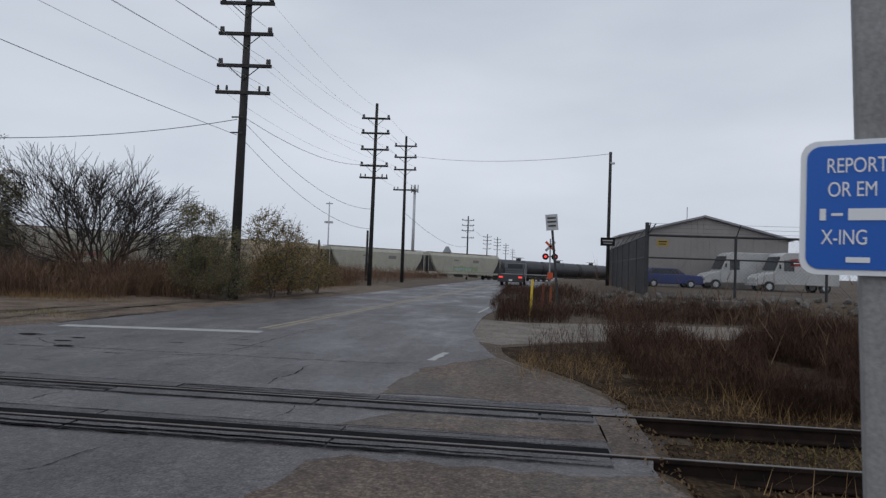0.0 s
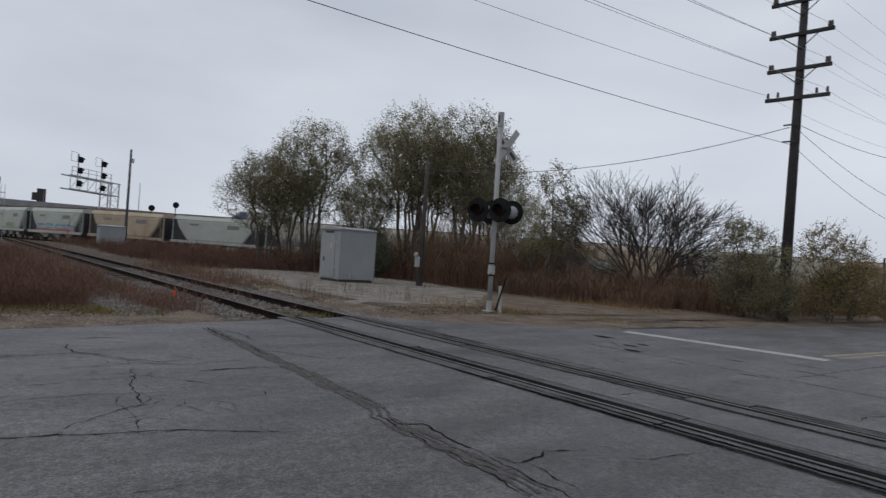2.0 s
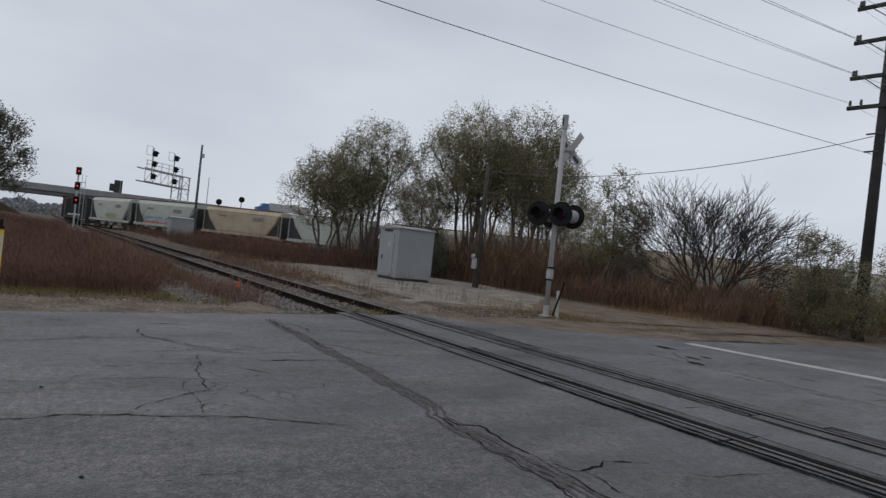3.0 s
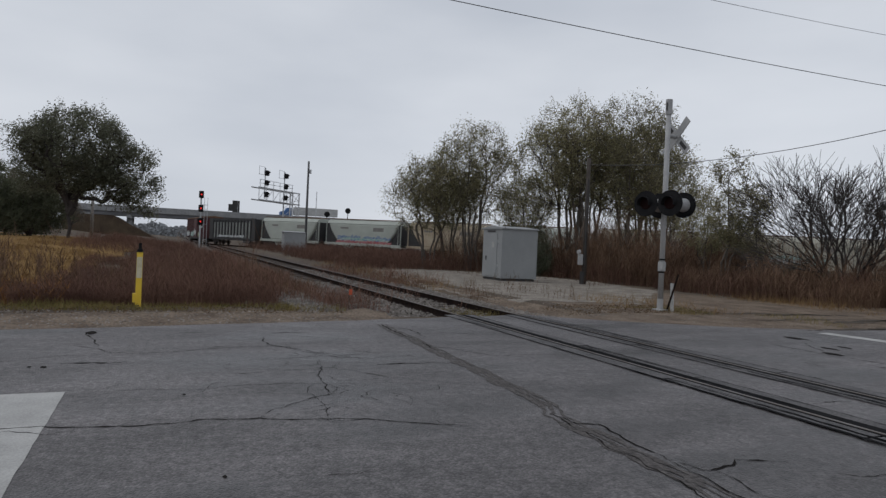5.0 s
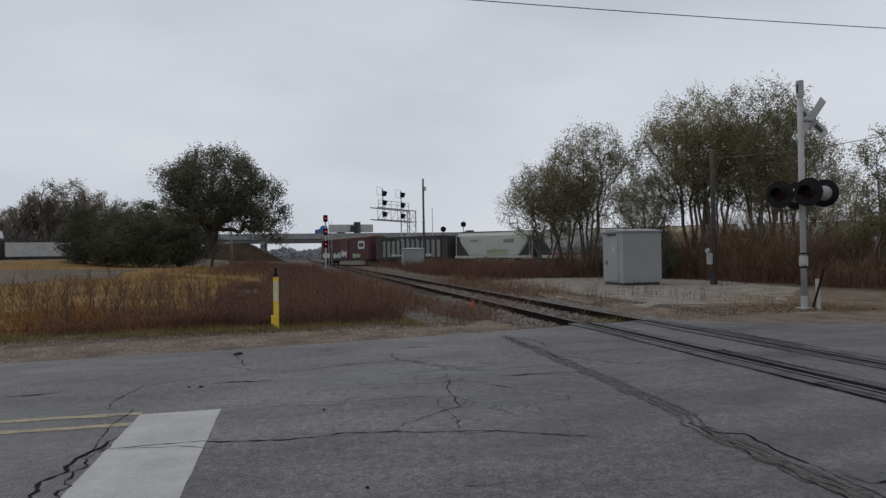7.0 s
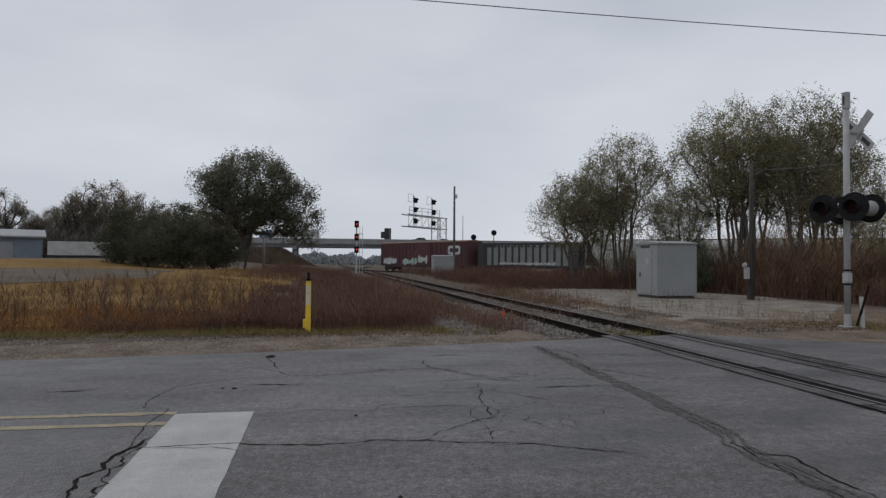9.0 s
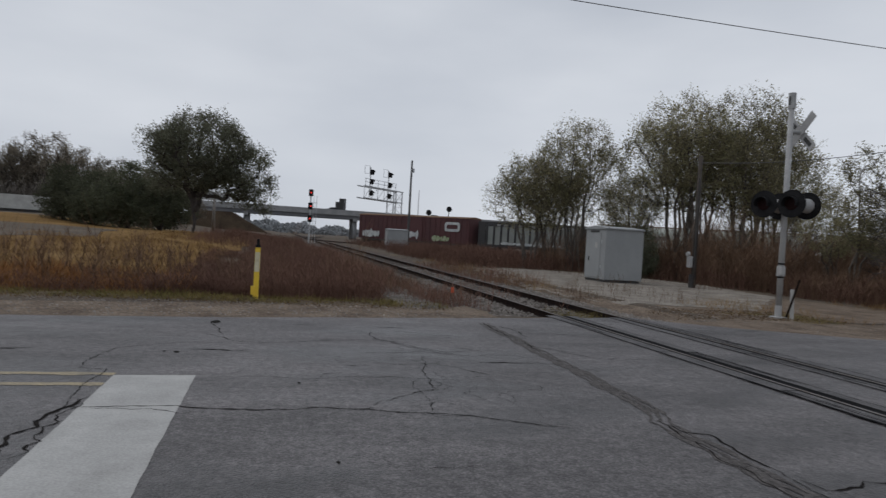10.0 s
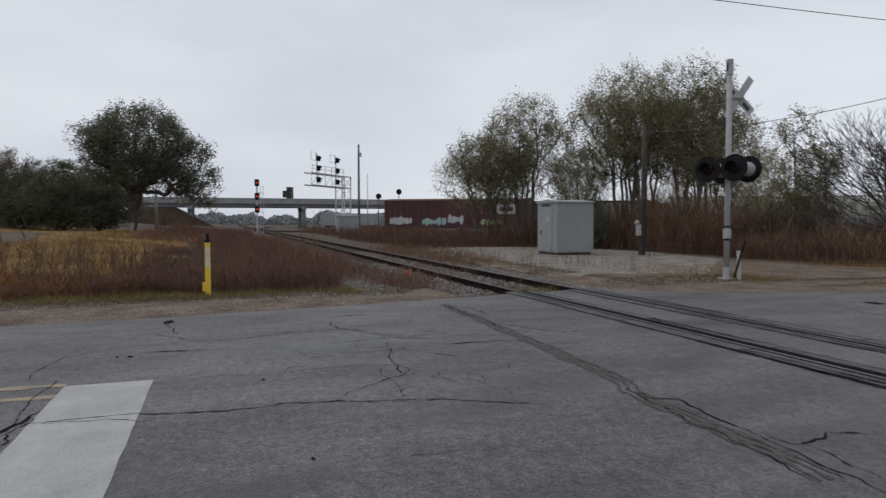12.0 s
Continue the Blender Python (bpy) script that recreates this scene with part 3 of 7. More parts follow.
crack([(-10.96, -3.96), (-10.68, -3.61)], 0.032, 0.045)
crack([(-10.58, -3.5), (-10.62, -3.17)], 0.032, 0.045)
crack([(-9.51, -3.4), (-9.24, -3.12)], 0.036, 0.045)
crack([(-11.02, -1.31), (-10.85, -0.91)], 0.024, 0.045)
crack([(-8.59, -2.72), (-8.4, -2.48)], 0.024, 0.045)
crack([(-8.18, -3.77), (-7.8, -3.51)], 0.032, 0.045)
crack([(-9.81, -4.5), (-9.65, -4.33)], 0.024, 0.045)
crack([(-11.84, -2.07), (-11.49, -1.87), (-10.52, -1.92)], 0.024, 0.045)
crack([(-9.78, -2.26), (-9.53, -1.96), (-9.24, -1.87), (-8.82, -1.6), (-8.84, -1.23), (-8.75, -0.45)], 0.016, 0.045)
crack([(-12.21, -2.16), (-11.23, -2.23), (-10.52, -2.2)], 0.040, 0.045)
crack([(-10.19, -2.18), (-9.76, -2.22), (-9.36, -2.22)], 0.036, 0.045)
crack([(-5.97, -2.5), (-5.65, -2.5), (-5.57, -2.32), (-5.2, -2.38), (-4.86, -2.4), (-4.6, -2.39)], 0.026, 0.045)
crack([(-4.6, -2.39), (-4.41, -2.41), (-4.27, -2.4), (-4.08, -2.45), (-3.89, -2.46), (-3.64, -2.49)], 0.026, 0.045)
crack([(-5.97, -2.5), (-5.46, -2.6), (-4.98, -2.62), (-4.75, -2.62), (-4.51, -2.65), (-4.32, -2.65), (-4.07, -2.67), (-3.82, -2.7)], 0.024, 0.045)
crack([(-4.58, -2.35), (-4.42, -2.29), (-4.39, -2.21), (-4.43, -2.01), (-4.5, -1.89), (-4.44, -1.73), (-4.34, -1.54)], 0.032, 0.045)
crack([(-4.38, -2.22), (-4.18, -2.23), (-3.96, -2.27), (-3.81, -2.29)], 0.018, 0.045)
crack([(-9.13, 4.08), (-8.37, 4.09), (-7.24, 4.2), (-6.44, 4.19), (-5.23, 4.19), (-3.74, 4.2), (-2.71, 4.23), (-2.24, 4.47)], 0.032, 0.045)
crack([(-5.39, 4.53), (-5.4, 5.42), (-5.39, 6.79), (-5.31, 8.73)], 0.020, 0.045)
crack([(-9.27, 5.03), (-8.84, 4.7), (-8.39, 4.4), (-7.99, 4.2)], 0.024, 0.045)
crack([(-3.72, 3.69), (-3.65, 2.84), (-3.75, 2.42), (-3.68, 2.14)], 0.028, 0.045)
crack([(-5.64, 0.46), (-5.66, 0.7), (-5.65, 0.91), (-5.61, 1.04)], 0.024, 0.045)
crack([(-4.1, -1.5), (-4.06, -1.38), (-3.98, -1.29), (-3.97, -1.05), (-3.92, -0.82), (-3.87, -0.62), (-3.81, -0.45)], 0.016, 0.045)
crack([(-2.94, 1.09), (-2.94, 0.85), (-2.96, 0.56)], 0.024, 0.045)
crack([(-5.08, 2.9), (-4.82, 3.0)], 0.048, 0.045)
crack([(-7.65, 2.9), (-7.28, 2.88)], 0.040, 0.045)
crack([(-6.15, 2.76), (-5.8, 2.82)], 0.040, 0.045)
crack([(-3.8, 1.26), (-3.64, 1.27)], 0.040, 0.045)
seam([(-12.21, -2.16), (-11.23, -2.23), (-10.52, -2.2), (-9.92, -2.25), (-9.37, -2.26), (-8.45, -2.3), (-7.91, -2.3), (-7.43, -2.34), (-6.98, -2.35), (-6.6, -2.35), (-6.23, -2.41), (-5.95, -2.51)])
seam([(-5.95, -2.51), (-5.53, -2.56), (-5.12, -2.54), (-4.83, -2.55), (-4.55, -2.56), (-4.34, -2.54), (-4.14, -2.55), (-3.88, -2.58)])
crack([(-6.9, -7.31), (-6.54, -7.44), (-6.12, -7.45), (-5.8, -7.53), (-5.41, -7.5), (-5.11, -7.49)], 0.045, 0.07)
crack([(-6.83, -7.37), (-6.04, -7.35), (-5.39, -7.31)], 0.022, 0.09)
for k in range(22):
    # fine hair cracks branching about the worn middle of the lane
    x, y = random.uniform(-9.4, -6.3), random.uniform(-5.0, -3.4)
    a = random.uniform(0, 6.3)
    crack([(x, y), (x + 0.35 * math.cos(a), y + 0.35 * math.sin(a)), (x + 0.6 * math.cos(a + 0.6), y + 0.6 * math.sin(a + 0.6))], 0.009, 0.07)
for k in range(9):
    x, y = random.uniform(-11.5, -8.2), random.uniform(-9.5, -1.2)
    crack([(x, y), (x + random.uniform(-0.15, 0.15), y + random.uniform(0.25, 0.8))], random.uniform(0.02, 0.06), 0.04)
for k in range(10):
    x, y = random.uniform(-9.0, -4.0), random.uniform(2.2, 6.5)
    crack([(x, y), (x + random.uniform(0.3, 0.9), y + random.uniform(-0.1, 0.1))], random.uniform(0.02, 0.05), 0.04)
for x, y, s in ((-9.72, 5.4, 0.26), (-8.58, 4.81, 0.15), (-8.62, 5.27, 0.13), (-8.11, 4.25, 0.16), (-3.2, -6.2, 0.05), (-8.94, -6.94, 0.06), (-8.98, -7.08, 0.04), (-7.39, -5.59, 0.03), (-5.17, -5.4, 0.025), (-11.51, -6.75, 0.14)):
    g = Geo()
    g.quad(*[(x + s * 1.3 * math.cos(a) * random.uniform(0.4, 1.1), y + s * 0.6 * math.sin(a) * random.uniform(0.7, 1.1), 0.0046) for a in [math.tau * i / 11 for i in range(11)]])
    tagged(part("pothole", g, CRACK), "shallow dark pothole in the asphalt", "pothole", "potholes", "structure")


def paint(name, a, b, width, z, material, label, worn=0.02):
    d = (Vector(b) - Vector(a)).normalized()
    n = max(2, int((Vector(b) - Vector(a)).length / 0.1))
    g, prev = Geo(), None
    for i in range(n + 1):
        p = Vector(a).lerp(Vector(b), i / n)
        w0, w1 = (width / 2 + worn * noise.noise((p.x * 5, p.y * 5, k)) for k in (1, 7))
        now = ((p.x - d.y * w0, p.y + d.x * w0, z), (p.x + d.y * w1, p.y - d.x * w1, z))
        if prev:
            g.quad(prev[1], now[1], now[0], prev[0])
        prev = now
    return tagged(part(name, g, material), label, "road marking", "", "structure")


paint("stop_bar", (-1.4, -6.88), (-7.71, -6.95), 0.74, 0.0036, WHITEPAINT, "wide worn white stop bar painted on the road", 0.008)
paint("stop_bar", (-10.3, 7.0), (-6.1, 7.55), 0.38, 0.0036, WHITEPAINT, "worn white stop bar painted across the far lane")
for off in (-0.12, 0.12):
    paint("centre_line", (-7.55 + off * 1.75, -7.32), (-8.6 + off * 1.75, -60), 0.11, 0.0030, YELLOWPAINT, "faded yellow double centre line", 0.04)
    paint("centre_line", (-6.3 + off, 8.2), (road_mid(66) + off, 66), 0.11, 0.0030, YELLOWPAINT, "faded yellow double centre line", 0.05)
paint("edge_dash", (-2.06, 4.8), (-1.93, 5.8), 0.13, 0.0036, WHITEPAINT, "short worn white dash at the road edge", 0.03)
paint("edge_line", (-2.1, 16), (road_mid(60) + 3.6, 60), 0.1, 0.0034, WHITEPAINT, "faint worn white edge line", 0.05)

# ruts in the dirt apron
RUT = mat("damp_rut", (0.055, 0.044, 0.036), (0.105, 0.088, 0.072), rough=0.9, size=0.3, spec=0.15)
for k in range(16):
    y0 = random.uniform(6, 22)
    x0 = road_mid(y0) - random.uniform(4.2, 7.4)
    ln = random.uniform(2, 6)
    g = ribbon([(x0, y0), (x0 - 0.02 * ln, y0 + ln * 0.5), (x0 + 0.06 * ln, y0 + ln)], random.uniform(0.12, 0.35), 0.006, 0.12, 0.2)
    tagged(part("wheel_rut", g, RUT), "damp dark wheel rut in the dirt", "rut", "ruts in the dirt", "structure")

# ---- poles and wires ----
ARM_Z = (11.5, 10.3, 9.05, 8.0)


def utility_pole(x, y, top, arms, arm_len, label, lean=0.0, yaw=0.0, radius=0.16):
    p = empty("utility_pole", pose(x, y, height(x, y), 0, lean, yaw), label, "utility pole", "poles along the road")
    part("pole", Geo().tube((0, 0, -0.1), (0, 0, top), radius, radius * 0.62, 10), POLEWOOD, p, smooth=True)
    for z in arms:
        a = part("crossarm", Geo().box(0, -0.14, z, arm_len, 0.11, 0.13), POLEWOOD, p, bevel=0.01)
        for sx in (-0.46, 0.46, -0.3 if z == arms[-1] else 0.42, 0.3 if z == arms[-1] else -0.42):
            ix = sx * arm_len
            g = Geo().tube((ix, -0.14, z + 0.06), (ix, -0.14, z + 0.12), 0.018).tube((ix, -0.14, z + 0.10), (ix, -0.14, z + 0.27), 0.055, 0.04, 8)
            part("insulator", g, INSUL, a)
        if z != arms[-1]:
            for sx in (-1, 1):
                part("brace", Geo().tube((sx * 0.28 * arm_len, -0.17, z - 0.06), (0, -0.15, z - 0.55), 0.018), POLEWOOD, a)
    return p


POLE_A = (-11.5, 18.0)
utility_pole(-11.72, 18.0, 12.3, ARM_Z, 2.15, "tall dark wooden utility pole with four crossarms above the bushes", 0.7, 4, 0.2)
utility_pole(-11.35, 38.4, 12.9, (11.8, 10.75, 9.6, 8.45, 7.6), 2.0, "dark wooden utility pole with five crossarms beside the road", 0.4, 4)
utility_pole(-11.3, 50.2, 13.0, (12.1, 11.1, 10.0, 8.2), 2.0, "dark wooden utility pole with four crossarms beside the road", -0.2, 4)
utility_pole(-12.6, -26.0, 12.6, ARM_Z, 2.15, "tall dark wooden utility pole with four crossarms", 0, 4, 0.2)
for x, y, t in ((-12.5, 128, 13.6), (-12.2, 194, 13.4), (-10.2, 222, 14.0), (-8.8, 280, 14.0), (-7.0, 350, 14.0)):
    utility_pole(x, y, t, (t - 0.9, t - 2.0, t - 3.1, t - 4.6), 2.6, "distant wooden utility pole with four crossarms", 0, 4, 0.2)

# small hardware low on the nearest pole
hw = empty("pole_bracket", pose(-11.8, 17.9, 6.7), "small cable bracket on the wooden pole", "bracket")
part("bracket_arm", Geo().box(0.1, -0.16, 0.3, 0.5, 0.05, 0.05), DARKSTEEL, hw)
part("bracket_arm", Geo().box(0.05, -0.16, -0.3, 0.45, 0.05, 0.05), DARKSTEEL, hw)


def wire(a, b, sag, r=0.012, material=WIRE, n=18):
    a, b = Vector(a), Vector(b)
    pts = []
    for i in range(n + 1):
        t = i / n
        p = a.lerp(b, t)
        p.z -= sag * 4 * t * (1 - t)
        pts.append(tuple(p))
    ob = part("overhead_wire", Geo().line(pts, r, 4), material)
    return tagged(ob, "thin overhead cable slung between the poles" if material == WIRE else "thin pale overhead conductor between the poles", "wire", "overhead wires")


for i, z in enumerate(ARM_Z):
    for sx in (-0.98, 0.98):
        pale = i in (0, 2, 3) or sx > 0
        wire((-11.8 + sx, 17.87, z + 0.27), (-12.6 + sx, -26.1, z + 0.27 + 0.3), 0.7, 0.007 if pale else 0.009, WIREPALE if pale else WIRE)
        if i < 4:
            wire((-11.8 + sx, 17.87, z + 0.27), (-11.35 + sx * 0.9, 38.3, (11.8, 10.75, 9.6, 8.45)[i] + 0.27), 0.5, 0.005, WIREPALE)
            wire((-11.35 + sx * 0.9, 38.3, (11.8, 10.75, 9.6, 8.45)[i] + 0.27), (-11.3 + sx * 0.9, 50.1, (12.1, 11.1, 10.0, 8.2)[i] + 0.27), 0.2, 0.008, WIREPALE)
wire((-11.7, 17.8, 6.3), (-12.7, -26.0, 6.98), 0.50, 0.009)
wire((-11.8, 17.9, 6.95), (-25.9, 12.1, 5.6), 0.7, 0.013)
wire((-11.7, 18.0, 7.0), (-11.35, 38.4, 5.4), 0.9, 0.011)
wire((-11.7, 18.0, 6.3), (-11.35, 38.4, 4.0), 0.9, 0.011)
wire((-11.35, 38.4, 8.6), (-11.8, 18.0, 7.2), 0.7, 0.012, WIREPALE)
wire((-11.3, 50.2, 11.3), (4.4, 34.0, 8.7), 0.5, 0.012)
wire((-11.3, 50.2, 6.2), (-12.5, 128, 6.0), 1.2, 0.02)
wire((-12.5, 128, 11.4), (-12.2, 194, 11.2), 1.2, 0.02)


def thin_pole(x, y, z0, top, r, material, label, name="pole", r2=None):
    p = empty("metal_pole" if material in (GALV, DARKSTEEL) else "wooden_post", pose(x, y, z0), label, name)
    part("shaft", Geo().tube((0, 0, -0.15), (0, 0, top), r, r2 or r * 0.8, 8), material, p, smooth=True)
    return p


# pole at the lot corner with a small dark sign and a lamp
lp = thin_pole(4.4, 34.0, 0.6, 8.2, 0.11, POLEWOOD, "slim dark pole with a small black sign at the fenced lot", "pole")
part("sign_plate", Geo().box(-0.05, -0.14, 2.75, 0.85, 0.03, 0.5), BLACKMETAL, lp, "small black sign plate", bevel=0.02)
part("sign_writing", Geo().box(-0.05, -0.158, 2.82, 0.6, 0.006, 0.07).box(-0.05, -0.158, 2.66, 0.5, 0.006, 0.05), WHITEPAINT, lp)
part("lamp_head", Geo().box(0.12, -0.1, 7.5, 0.26, 0.14, 0.12), GALV, lp, "grey lamp head", bevel=0.02)
thin_pole(-19.6, 52, 0, 3.6, 0.10, POLEWOOD, "short dark wooden stub post in the brush", "post")
thin_pole(-15.0, 52, 0, 4.6, 0.13, POLEWOOD, "short dark wooden stub post in the brush", "post")
mono = thin_pole(-28.0, 150, -1, 22.5, 0.42, GALV, "tall grey steel mast with antenna panels", "mast", 0.3)
part("antenna_ring", Geo().tube((0, 0, 20.8), (0, 0, 21.4), 0.9, 0.9, 12).box(-0.8, 0, 21.5, 0.25, 0.2, 2.0).box(0.8, 0, 21.5, 0.25, 0.2, 2.0), GALV, mono)
lm = thin_pole(-46.5, 140, -1, 16.8, 0.17, GALV, "slim grey lighting mast with two crosspieces", "mast")
part("lamp_bar", Geo().box(0, 0, 16.4, 1.6, 0.2, 0.25), GALV, lm)
part("lamp_bar", Geo().box(0, 0, 12.0, 2.0, 0.3, 0.5), GALV, lm)
sp = thin_pole(-81.5, 9.9, -0.1, 11.5, 0.17, mat("grey_weathered_pole", (0.075, 0.075, 0.078), (0.12, 0.118, 0.117), rough=0.9, size=0.6), "tall grey weathered wooden pole beyond the track", "pole", 0.12)
part("pole_box", Geo().box(0.1, 0.24, 10.2, 0.2, 0.22, 0.5), GALV, sp)
thin_pole(-118.5, 18.8, 0, 10.5, 0.09, GALV, "slim far steel pole beyond the track", "pole")
for x, y, z in ((-109.7, 22.5, 6.9), (-110.3, 19.0, 6.1)):
    d = thin_pole(x, y, 0, z, 0.08, DARKSTEEL, "far signal post with a round dark backing disc", "signal")
    part("disc", Geo().tube((0.06, 0, z), (0.12, 0, z), 0.5, 0.5, 14), BLACKMETAL, d)

# ---- crossing signal mast ----
def crossing_signal(x, y):
    p = empty("crossing_signal", pose(x, y, 0.02), "silver railway crossing signal mast with crossbuck and round black lamps", "crossing signal")
    turned = pose(0, 0, 0, 0, 0, 20)
    part("mast", Geo().tube((0, 0, 0), (0, 0, 5.68), 0.072, 0.068, 14), SILVER, p, smooth=True)
    part("base", Geo().box(0, 0, -0.01, 0.30, 0.30, 0.06).tube((0, 0, 0.02), (0, 0, 0.30), 0.085, 0.08, 12), SILVER, p, bevel=0.01)
    part("junction_collar", Geo().tube((0, 0, 1.05), (0, 0, 1.3), 0.10, 0.10, 12).box(0.09, -0.05, 1.18, 0.1, 0.12, 0.2), SILVER, p)
    for z in (1.0, 1.34):
        part("band", Geo().tube((0, 0, z), (0, 0, z + 0.045), 0.078, 0.078, 14), BLACKMETAL, p, "black steel band")
    part("cap", Geo().tube((0, 0, 5.3), (0, 0, 5.7), 0.09, 0.09, 12), SILVER, p)
    part("cap_lettering", Geo().box(0.02, -0.092, 5.5, 0.05, 0.008, 0.22), DARKSTEEL, p)
    for a in (45, -45):
        m = pose(0, 0.30, 4.72, 0, a, 0)
        blade = part("crossbuck_blade", Geo().box(0, 0.012 if a > 0 else -0.012, 0, 1.22, 0.018, 0.23), SILVER, p, "grey metal back of a crossbuck blade", bevel=0.01, at=m)
        for lx in (-0.36, 0.36):
            part("blade_lettering", Geo().box(lx, -0.016 if a < 0 else 0.0, 0, 0.3, 0.006, 0.1), DARKSTEEL, blade)
    part("crossbuck_bracket", Geo().tube((0, 0, 4.72), (0, 0.30, 4.72), 0.05, 0.05, 8), SILVER, p)
    part("crossarm", Geo().tube((-0.36, 0, 2.86), (0.36, 0, 2.86), 0.045, 0.045, 8).tube((0, 0, 2.7), (0, 0, 3.02), 0.095, 0.095, 12), BLACKMETAL, p, "black lamp crossarm", at=turned)
    for sx in (-0.35, 0.35):
        for sy in (-1, 1):
            lamp = part("lamp", Geo().tube((sx, sy * 0.06, 2.86), (sx, sy * 0.37, 2.86), 0.15, 0.19, 20), SILVER if sy > 0 else BLACKMETAL, p, "round signal lamp housing", at=turned)
            part("backing_disc", Geo().tube((sx, sy * 0.37, 2.86), (sx, sy * 0.388, 2.86), 0.345, 0.345, 32), BLACKMETAL, lamp, "black round backing disc")
            part("lens", Geo().tube((sx, sy * 0.388, 2.86), (sx, sy * 0.405, 2.86), 0.16, 0.14, 24), LENSRED, lamp, "unlit dark red lens")
            hood = Geo()
            for i in range(9):
                t0, t1 = (math.pi + 0.6) * i / 9 - 0.3, (math.pi + 0.6) * (i + 1) / 9 - 0.3
                a = [(sx + 0.17 * math.cos(t), sy * d, 2.86 + 0.17 * math.sin(t)) for t, d in ((t0, 0.388), (t1, 0.388), (t1, 0.56), (t0, 0.56))]
                b = [(sx + 0.18 * math.cos(t), sy * d, 2.86 + 0.18 * math.sin(t)) for t, d in ((t0, 0.388), (t1, 0.388), (t1, 0.56), (t0, 0.56))]
                hood.quad(*a).quad(*reversed(b)).quad(a[2], a[3], b[3], b[2])
            part("hood", hood, BLACKMETAL, lamp)
    return p


crossing_signal(-14.64, 6.52)
wp = empty("leaning_stake", pose(-14.53, 6.64, -0.05, 0, 14.5, 48), "thin rusty dark stake leaning beside the mast", "stake")
part("stake", Geo().box(0, 0, 0.52, 0.05, 0.03, 1.15), RAILSIDE, wp)
wp = empty("marker_stake", pose(-14.44, 6.76, -0.05, 0, -2, 40), "short pale marker stake in the grass", "stake")
part("stake", Geo().box(0, 0, 0.38, 0.09, 0.04, 0.85), WHITEPAINT, wp)

# ---- signal shelters ----
SHELTER = mat("light_grey_shelter_paint", (0.225, 0.235, 0.238), (0.275, 0.283, 0.286), rough=0.55, size=1.2, fine=0.06, bump_size=0.04)


def shelter(x, y, w, d, h, label):
    p = empty("signal_shelter", pose(x, y, 0), label, "equipment shelter", "signal shelters")
    part("body", Geo().box(-d / 2, w / 2, h / 2 + 0.04, d, w, h - 0.16), SHELTER, p, bevel=0.015)
    part("skid", Geo().box(-d / 2, w / 2, 0.04, d - 0.1, w - 0.1, 0.12), DARKSTEEL, p)
    part("roof", Geo().prism([(-d - 0.07, h - 0.05), (0.07, h - 0.05), (0.07, h + 0.01), (-d / 2, h + 0.12), (-d - 0.07, h + 0.01)], -0.07, w + 0.07, "y"), SHELTER, p, bevel=0.01)
    dr = part("door", Geo().box(-d / 2 - 0.1, -0.012, h * 0.49, d * 0.62, 0.03, h * 0.82), SHELTER, p, bevel=0.008)
    part("handle", Geo().box(-d * 0.5 - 0.1 - d * 0.22, -0.04, h * 0.42, 0.05, 0.04, 0.2), DARKSTEEL, dr, "small dark door handle")
    part("notice", Geo().box(-d / 2 + 0.12, -0.03, h * 0.68, 0.22, 0.004, 0.26), WHITEPAINT, dr, "pale printed notice")
    part("hinge", Geo().tube((-d * 0.19, -0.02, h * 0.25), (-d * 0.19, -0.02, h * 0.31), 0.018).tube((-d * 0.19, -0.02, h * 0.72), (-d * 0.19, -0.02, h * 0.78), 0.018), GALV, dr)
    part("vent", Geo().box(-d / 2 - 0.1, -0.02, h * 0.94, d * 0.4, 0.03, 0.08), DARKSTEEL, p)
    part("lifting_eye", Geo().tube((0.06, 0.1, h - 0.02), (0.06, 0.1, h + 0.06), 0.03).tube((0.06, w - 0.1, h - 0.02), (0.06, w - 0.1, h + 0.06), 0.03), SHELTER, p)
    for yy in (0.0, w):
        part("corner_trim", Geo().box(0.004, yy, h / 2, 0.02, 0.05, h - 0.2), SHELTER, p)
    return p


shelter(-27.0, 8.3, 1.85, 1.95, 2.45, "light grey metal signal shelter with a door on the gravel pad")
shelter(-80.0, 7.1, 2.5, 2.4, 2.4, "grey metal signal shelter beyond the brush beside the track")

# service pole with a meter beside the shelter
up = thin_pole(-25.9, 12.1, 0, 5.9, 0.115, mat("brown_pole_wood", (0.048, 0.041, 0.036), (0.085, 0.073, 0.064), rough=0.95, size=0.3, spec=0.2), "weathered wooden service pole with an electric meter", "service pole")
part("conduit", Geo().tube((0.12, -0.08, 0.9), (0.12, -0.08, 4.9), 0.025, 0.025, 6), DARKSTEEL, up)
part("meter_box", Geo().box(-0.05, -0.2, 1.15, 0.26, 0.14, 0.5), SILVER, up, "pale grey meter box", bevel=0.02)
part("meter", Geo().tube((-0.05, -0.26, 1.5), (-0.05, -0.36, 1.5), 0.11, 0.09, 14), SILVER, up, "round glass meter")
part("plinth_board", Geo().box(0, -0.1, 0.3, 0.24, 0.1, 0.6), POLEWOOD, up)

